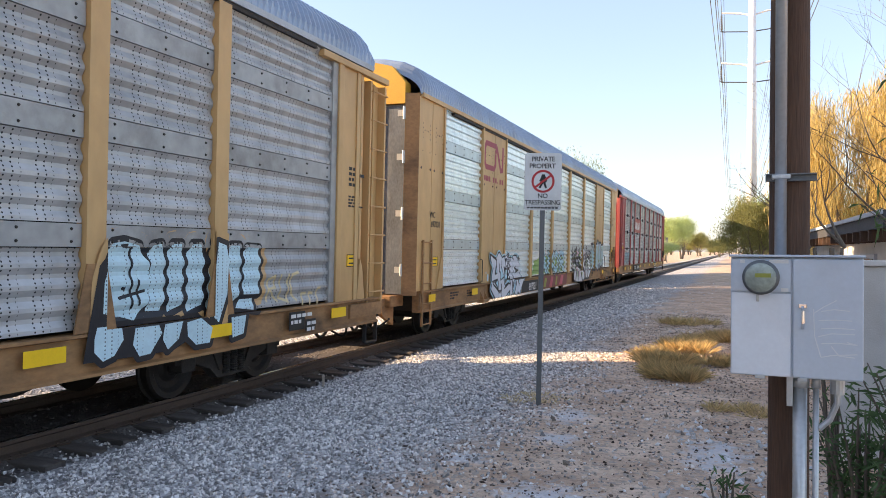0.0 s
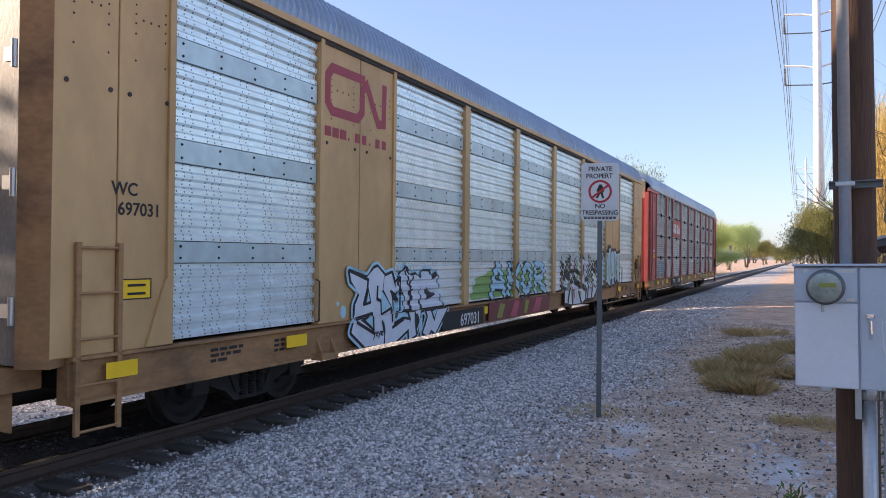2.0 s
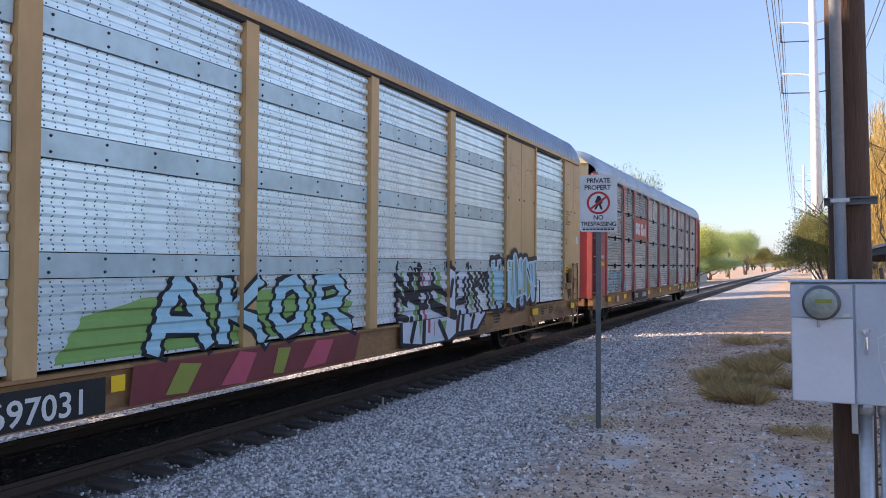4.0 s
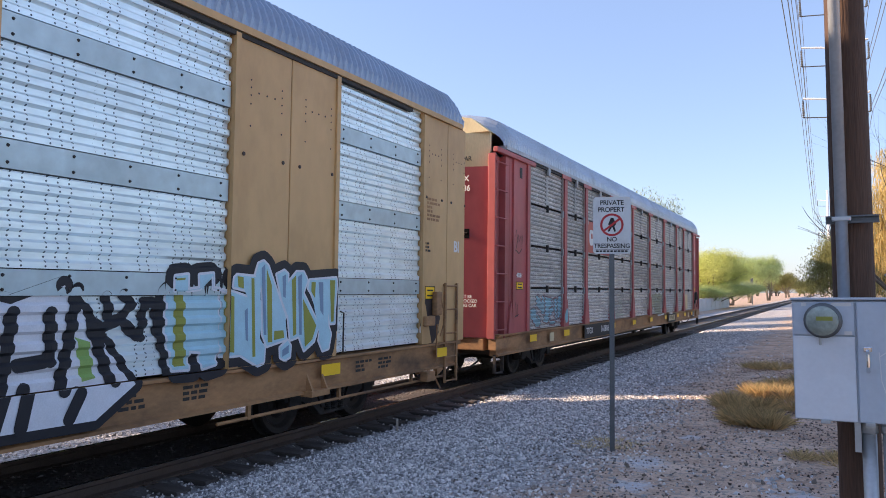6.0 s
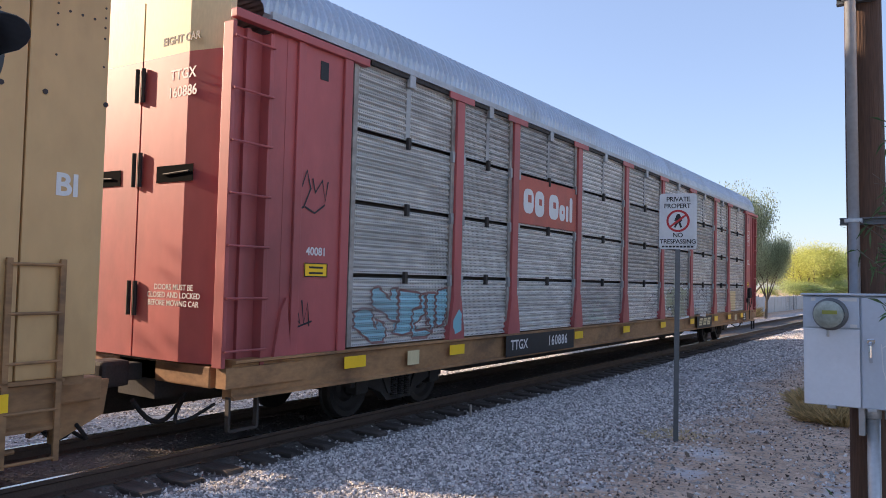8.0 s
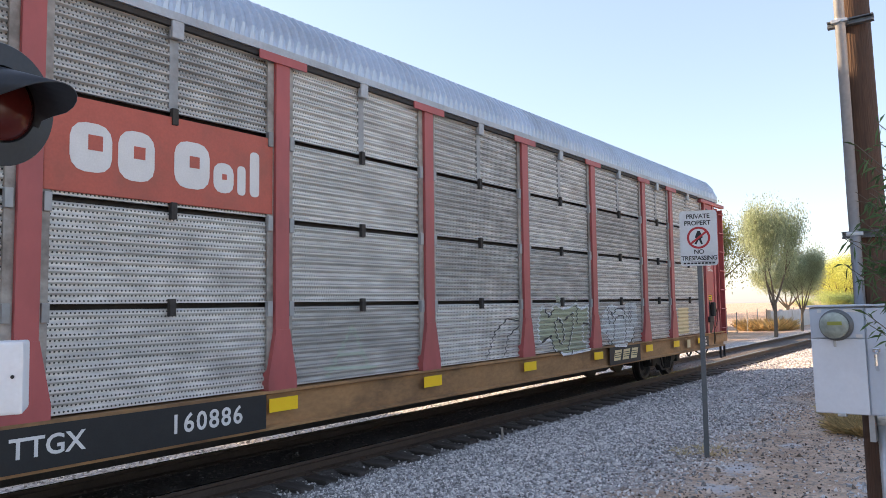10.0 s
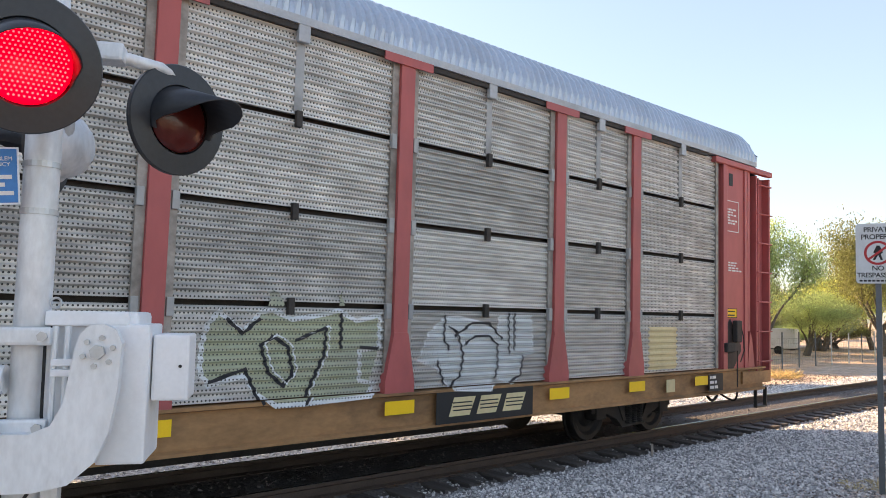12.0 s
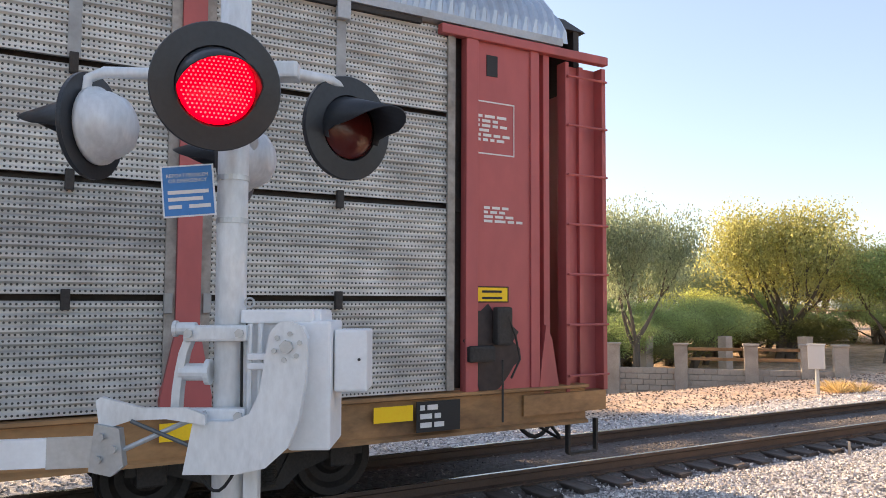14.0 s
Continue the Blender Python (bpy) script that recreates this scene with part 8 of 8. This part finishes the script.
# ---------------------------------------------------------------- yards beyond the line
def block_wall():
    w = thing("block_wall", "low dusty block wall with square pillars beyond the line", "wall", pose(-17.3, 20.0, -1.08, 0, 0, 41))
    meshes = []
    rnd = random.Random(15)
    for _ in range(3):
        bm = B()
        box(bm, 0, 0.392, -0.1, 0.1, 0, 0.186, 0.01)
        for v in bm.verts:
            v.co.y += rnd.uniform(-0.008, 0.008)
        meshes.append(finish(bm, "block", M["block"]))
    for c in range(5):
        for k in range(-14, 10):
            b = new("block", rnd.choice(meshes))
            b.parent = w
            b.location = (k * 0.4 + (0.2 if c % 2 else 0), rnd.uniform(-0.006, 0.006), -0.02 + c * 0.195)
    for x in (-5.6, -3.0, -0.75, 1.45, 3.15, 4.1):
        bm = B()
        box(bm, x - 0.21, x + 0.21, -0.22, 0.22, -0.1, 1.72, 0.02)
        p = part("pillar", bm, M["block"], w)
        bm = B()
        box(bm, x - 0.25, x + 0.25, -0.26, 0.26, 1.721, 1.79, 0.012)
        part("pillar_cap", bm, M["block"], p)
    for x0, x1 in ((-0.53, 1.23), (1.67, 2.93)):
        for z in (1.22, 1.55):
            bm = B()
            box(bm, x0, x1, -0.05, 0.04, z, z + 0.1, 0.012)
            part("rail", bm, M["tan_dark"], w, "weathered timber rail")
    for x, y in ((-22.5, 22.5), (-20.6, 25.0), (-18.4, 27.0)):
        bm = B()
        box(bm, x - 0.2, x + 0.2, y - 0.2, y + 0.2, -1.2, 0.75, 0.015)
        solid("pillar", bm, M["block"], "square masonry pillar in the yard", "pillar", group="yard pillars")


block_wall()


def relay_box():
    r = thing("relay_box", "pale metal box on a post beside the line", "box", pose(-11.6, 17.6, -0.36, 0, 0, 30))
    bm = B()
    tube(bm, (0, 0, -0.1), (0, 0, 0.7), 0.05, seg=10)
    part("post", bm, M["steel"], r)
    bm = B()
    box(bm, -0.19, 0.19, -0.14, 0.14, 0.7, 1.3, 0.02)
    b = part("case", bm, M["stucco"], r)
    bm = B()
    box(bm, -0.21, 0.21, -0.16, 0.16, 1.301, 1.33)
    part("lid", bm, M["stucco"], b)


relay_box()


def yard_fence():
    f = thing("fence", "wire fence on thin steel posts along the yard", "fence")
    rnd = random.Random(6)
    pts = []
    y = 28.5
    while y < 92:
        x = -14.6 - 1.2 * math.sin(y * 0.05)
        h = rnd.uniform(1.4, 1.75)
        bm = B()
        tube(bm, (x, y, -0.5), (x + rnd.uniform(-0.05, 0.05), y + rnd.uniform(-0.05, 0.05), -0.25 + h), 0.035, seg=7)
        part("post", bm, M["post"] if rnd.random() < 0.6 else M["steel"], f)
        pts.append((x, y))
        y += rnd.uniform(1.8, 2.6)
    for z in (0.1, 0.35, 0.6, 0.85, 1.1):
        bm = B()
        path_tube(bm, [(x, y, z) for x, y in pts], 0.006, 4)
        part("wire", bm, M["post"], f)
    bm = B()
    for (xa, ya), (xb, yb) in zip(pts, pts[1:]):
        for k in range(10):
            t = k / 10
            tube(bm, (xa + (xb - xa) * t, ya + (yb - ya) * t, -0.25), (xa + (xb - xa) * t, ya + (yb - ya) * t, 1.1), 0.003, seg=3, caps=False)
    tagged(part("mesh_wires", bm, M["post"], f), kind="stuff")


yard_fence()


def trailer():
    t = thing("trailer", "white box trailer parked behind the fence", "trailer", pose(-24.0, 54.5, -0.4, 0, 0, 14))
    bm = B()
    box(bm, -1.6, 1.6, -0.9, 0.9, 0.45, 1.85, 0.04)
    part("body", bm, M["white_paint"], t)
    for x in (-0.5, 0.5):
        bm = B()
        lathe(bm, [(0.1, -0.09), (0.3, -0.09), (0.32, 0.0), (0.3, 0.09), (0.1, 0.09)], Matrix.Translation((x, -0.85, 0.32)) @ Matrix.Rotation(math.pi / 2, 4, "X"), 18)
        part("wheel", bm, M["rubber"], t)
    bm = B()
    box(bm, -1.62, 1.62, -0.92, 0.92, 0.38, 0.449)
    tube(bm, (-1.6, 0, 0.42), (-2.5, 0, 0.42), 0.04, seg=8)
    tube(bm, (-2.4, 0, 0.0), (-2.4, 0, 0.45), 0.03, seg=8)
    part("frame", bm, M["under"], t)


trailer()


def parked_car():
    c = thing("parked_car", "small white hatchback parked under the trees", "car", pose(-30.0, 46.4, -0.4, 0, 0, 60))
    bm = B()
    prism(bm, [(-1.9, 0.35), (1.9, 0.35), (1.95, 0.75), (1.1, 0.9), (0.55, 1.42), (-1.2, 1.45), (-1.75, 0.95), (-1.95, 0.8)], 0, -0.82, 0.82)
    bmesh.ops.bevel(bm, geom=bm.edges[:], offset=0.05, segments=2, affect="EDGES")
    part("body", bm, M["car_white"], c)
    bm = B()
    prism(bm, [(1.0, 0.95), (0.56, 1.34), (0.5, 1.34), (0.94, 0.92)], 0, -0.68, 0.68)
    prism(bm, [(-1.82, 0.98), (-1.36, 1.38), (-1.3, 1.36), (-1.74, 0.96)], 0, -0.68, 0.68)
    box(bm, -0.835, -0.825, -1.15, 0.5, 0.95, 1.35)
    box(bm, 0.825, 0.835, -1.15, 0.5, 0.95, 1.35)
    part("window", bm, M["glass"], c, "dark car windows")
    for x in (-0.8, 0.8):
        for y in (-1.25, 1.25):
            bm = B()
            lathe(bm, [(0.12, -0.1), (0.28, -0.1), (0.32, -0.05), (0.32, 0.05), (0.28, 0.1), (0.12, 0.1)], Matrix.Translation((x, y, 0.32)) @ Matrix.Rotation(math.pi / 2, 4, "Y"), 18)
            part("wheel", bm, M["rubber"], c)
    s = thing("carport", "flat timber carport roof on thin posts", "shelter", pose(-28.6, 45.4, -0.4, 0, 0, 33))
    bm = B()
    box(bm, -2.4, 2.4, -2.8, 2.8, 2.05, 2.15)
    part("roof", bm, M["tan"], s)
    for x in (-2.2, 2.2):
        for y in (-2.6, 2.6):
            bm = B()
            tube(bm, (x, y, -0.2), (x, y, 2.05), 0.05, seg=8)
            part("post", bm, M["wood"], s)


parked_car()


def low_wall():
    bm = B()
    box(bm, -13.75, -13.55, 62, 122, -0.4, 1.15, 0.01)
    y = 62
    while y < 122:
        box(bm, -13.78, -13.52, y - 0.15, y + 0.15, -0.4, 1.25)
        y += 4
    solid("yard_wall", bm, M["stucco"], "long pale rendered yard wall beside the line", "wall", kind="structure")
    bm = B()
    tube(bm, (-12.6, 150, -0.4), (-12.6, 150, 4.2), 0.12, 0.1, 10)
    box(bm, -12.85, -12.35, 149.8, 150.0, 3.2, 4.6, 0.03)
    solid("signal_post", bm, M["post"], "distant railway signal post beside the line", "signal post")


low_wall()


# ---------------------------------------------------------------- movement
TIMES = (0, 0.5, 1, 1.5, 2, 2.5, 3, 5.5, 6, 6.5, 7, 7.5, 8, 8.5, 9, 11.5, 12, 12.5, 13, 13.5, 14)
WAY = (0.0, 2.28, 4.607, 6.916, 9.175, 11.437, 13.694, 24.95, 27.198, 29.443, 31.56, 33.791, 36.025, 38.245, 40.453, 51.54, 53.74, 55.95, 58.112, 60.323, 62.506)


def motions():
    """The train rolls past towards the road at about 4.5 m/s; its wheels turn with it."""
    for car, y in TRAIN:
        walk(car, [(t, pose(TRACK_X, y - s, 0, 0, LEAN, 0)) for t, s in zip(TIMES, WAY)])
    ticks = [k * 4 / 30 for k in range(106)]
    for w, y in WHEELSETS:
        walk(w, [(t, pose(0, y, 0.42, math.degrees(float(np.interp(t, TIMES, WAY)) / 0.42) % 360, 0, 0)) for t in ticks])


motions()
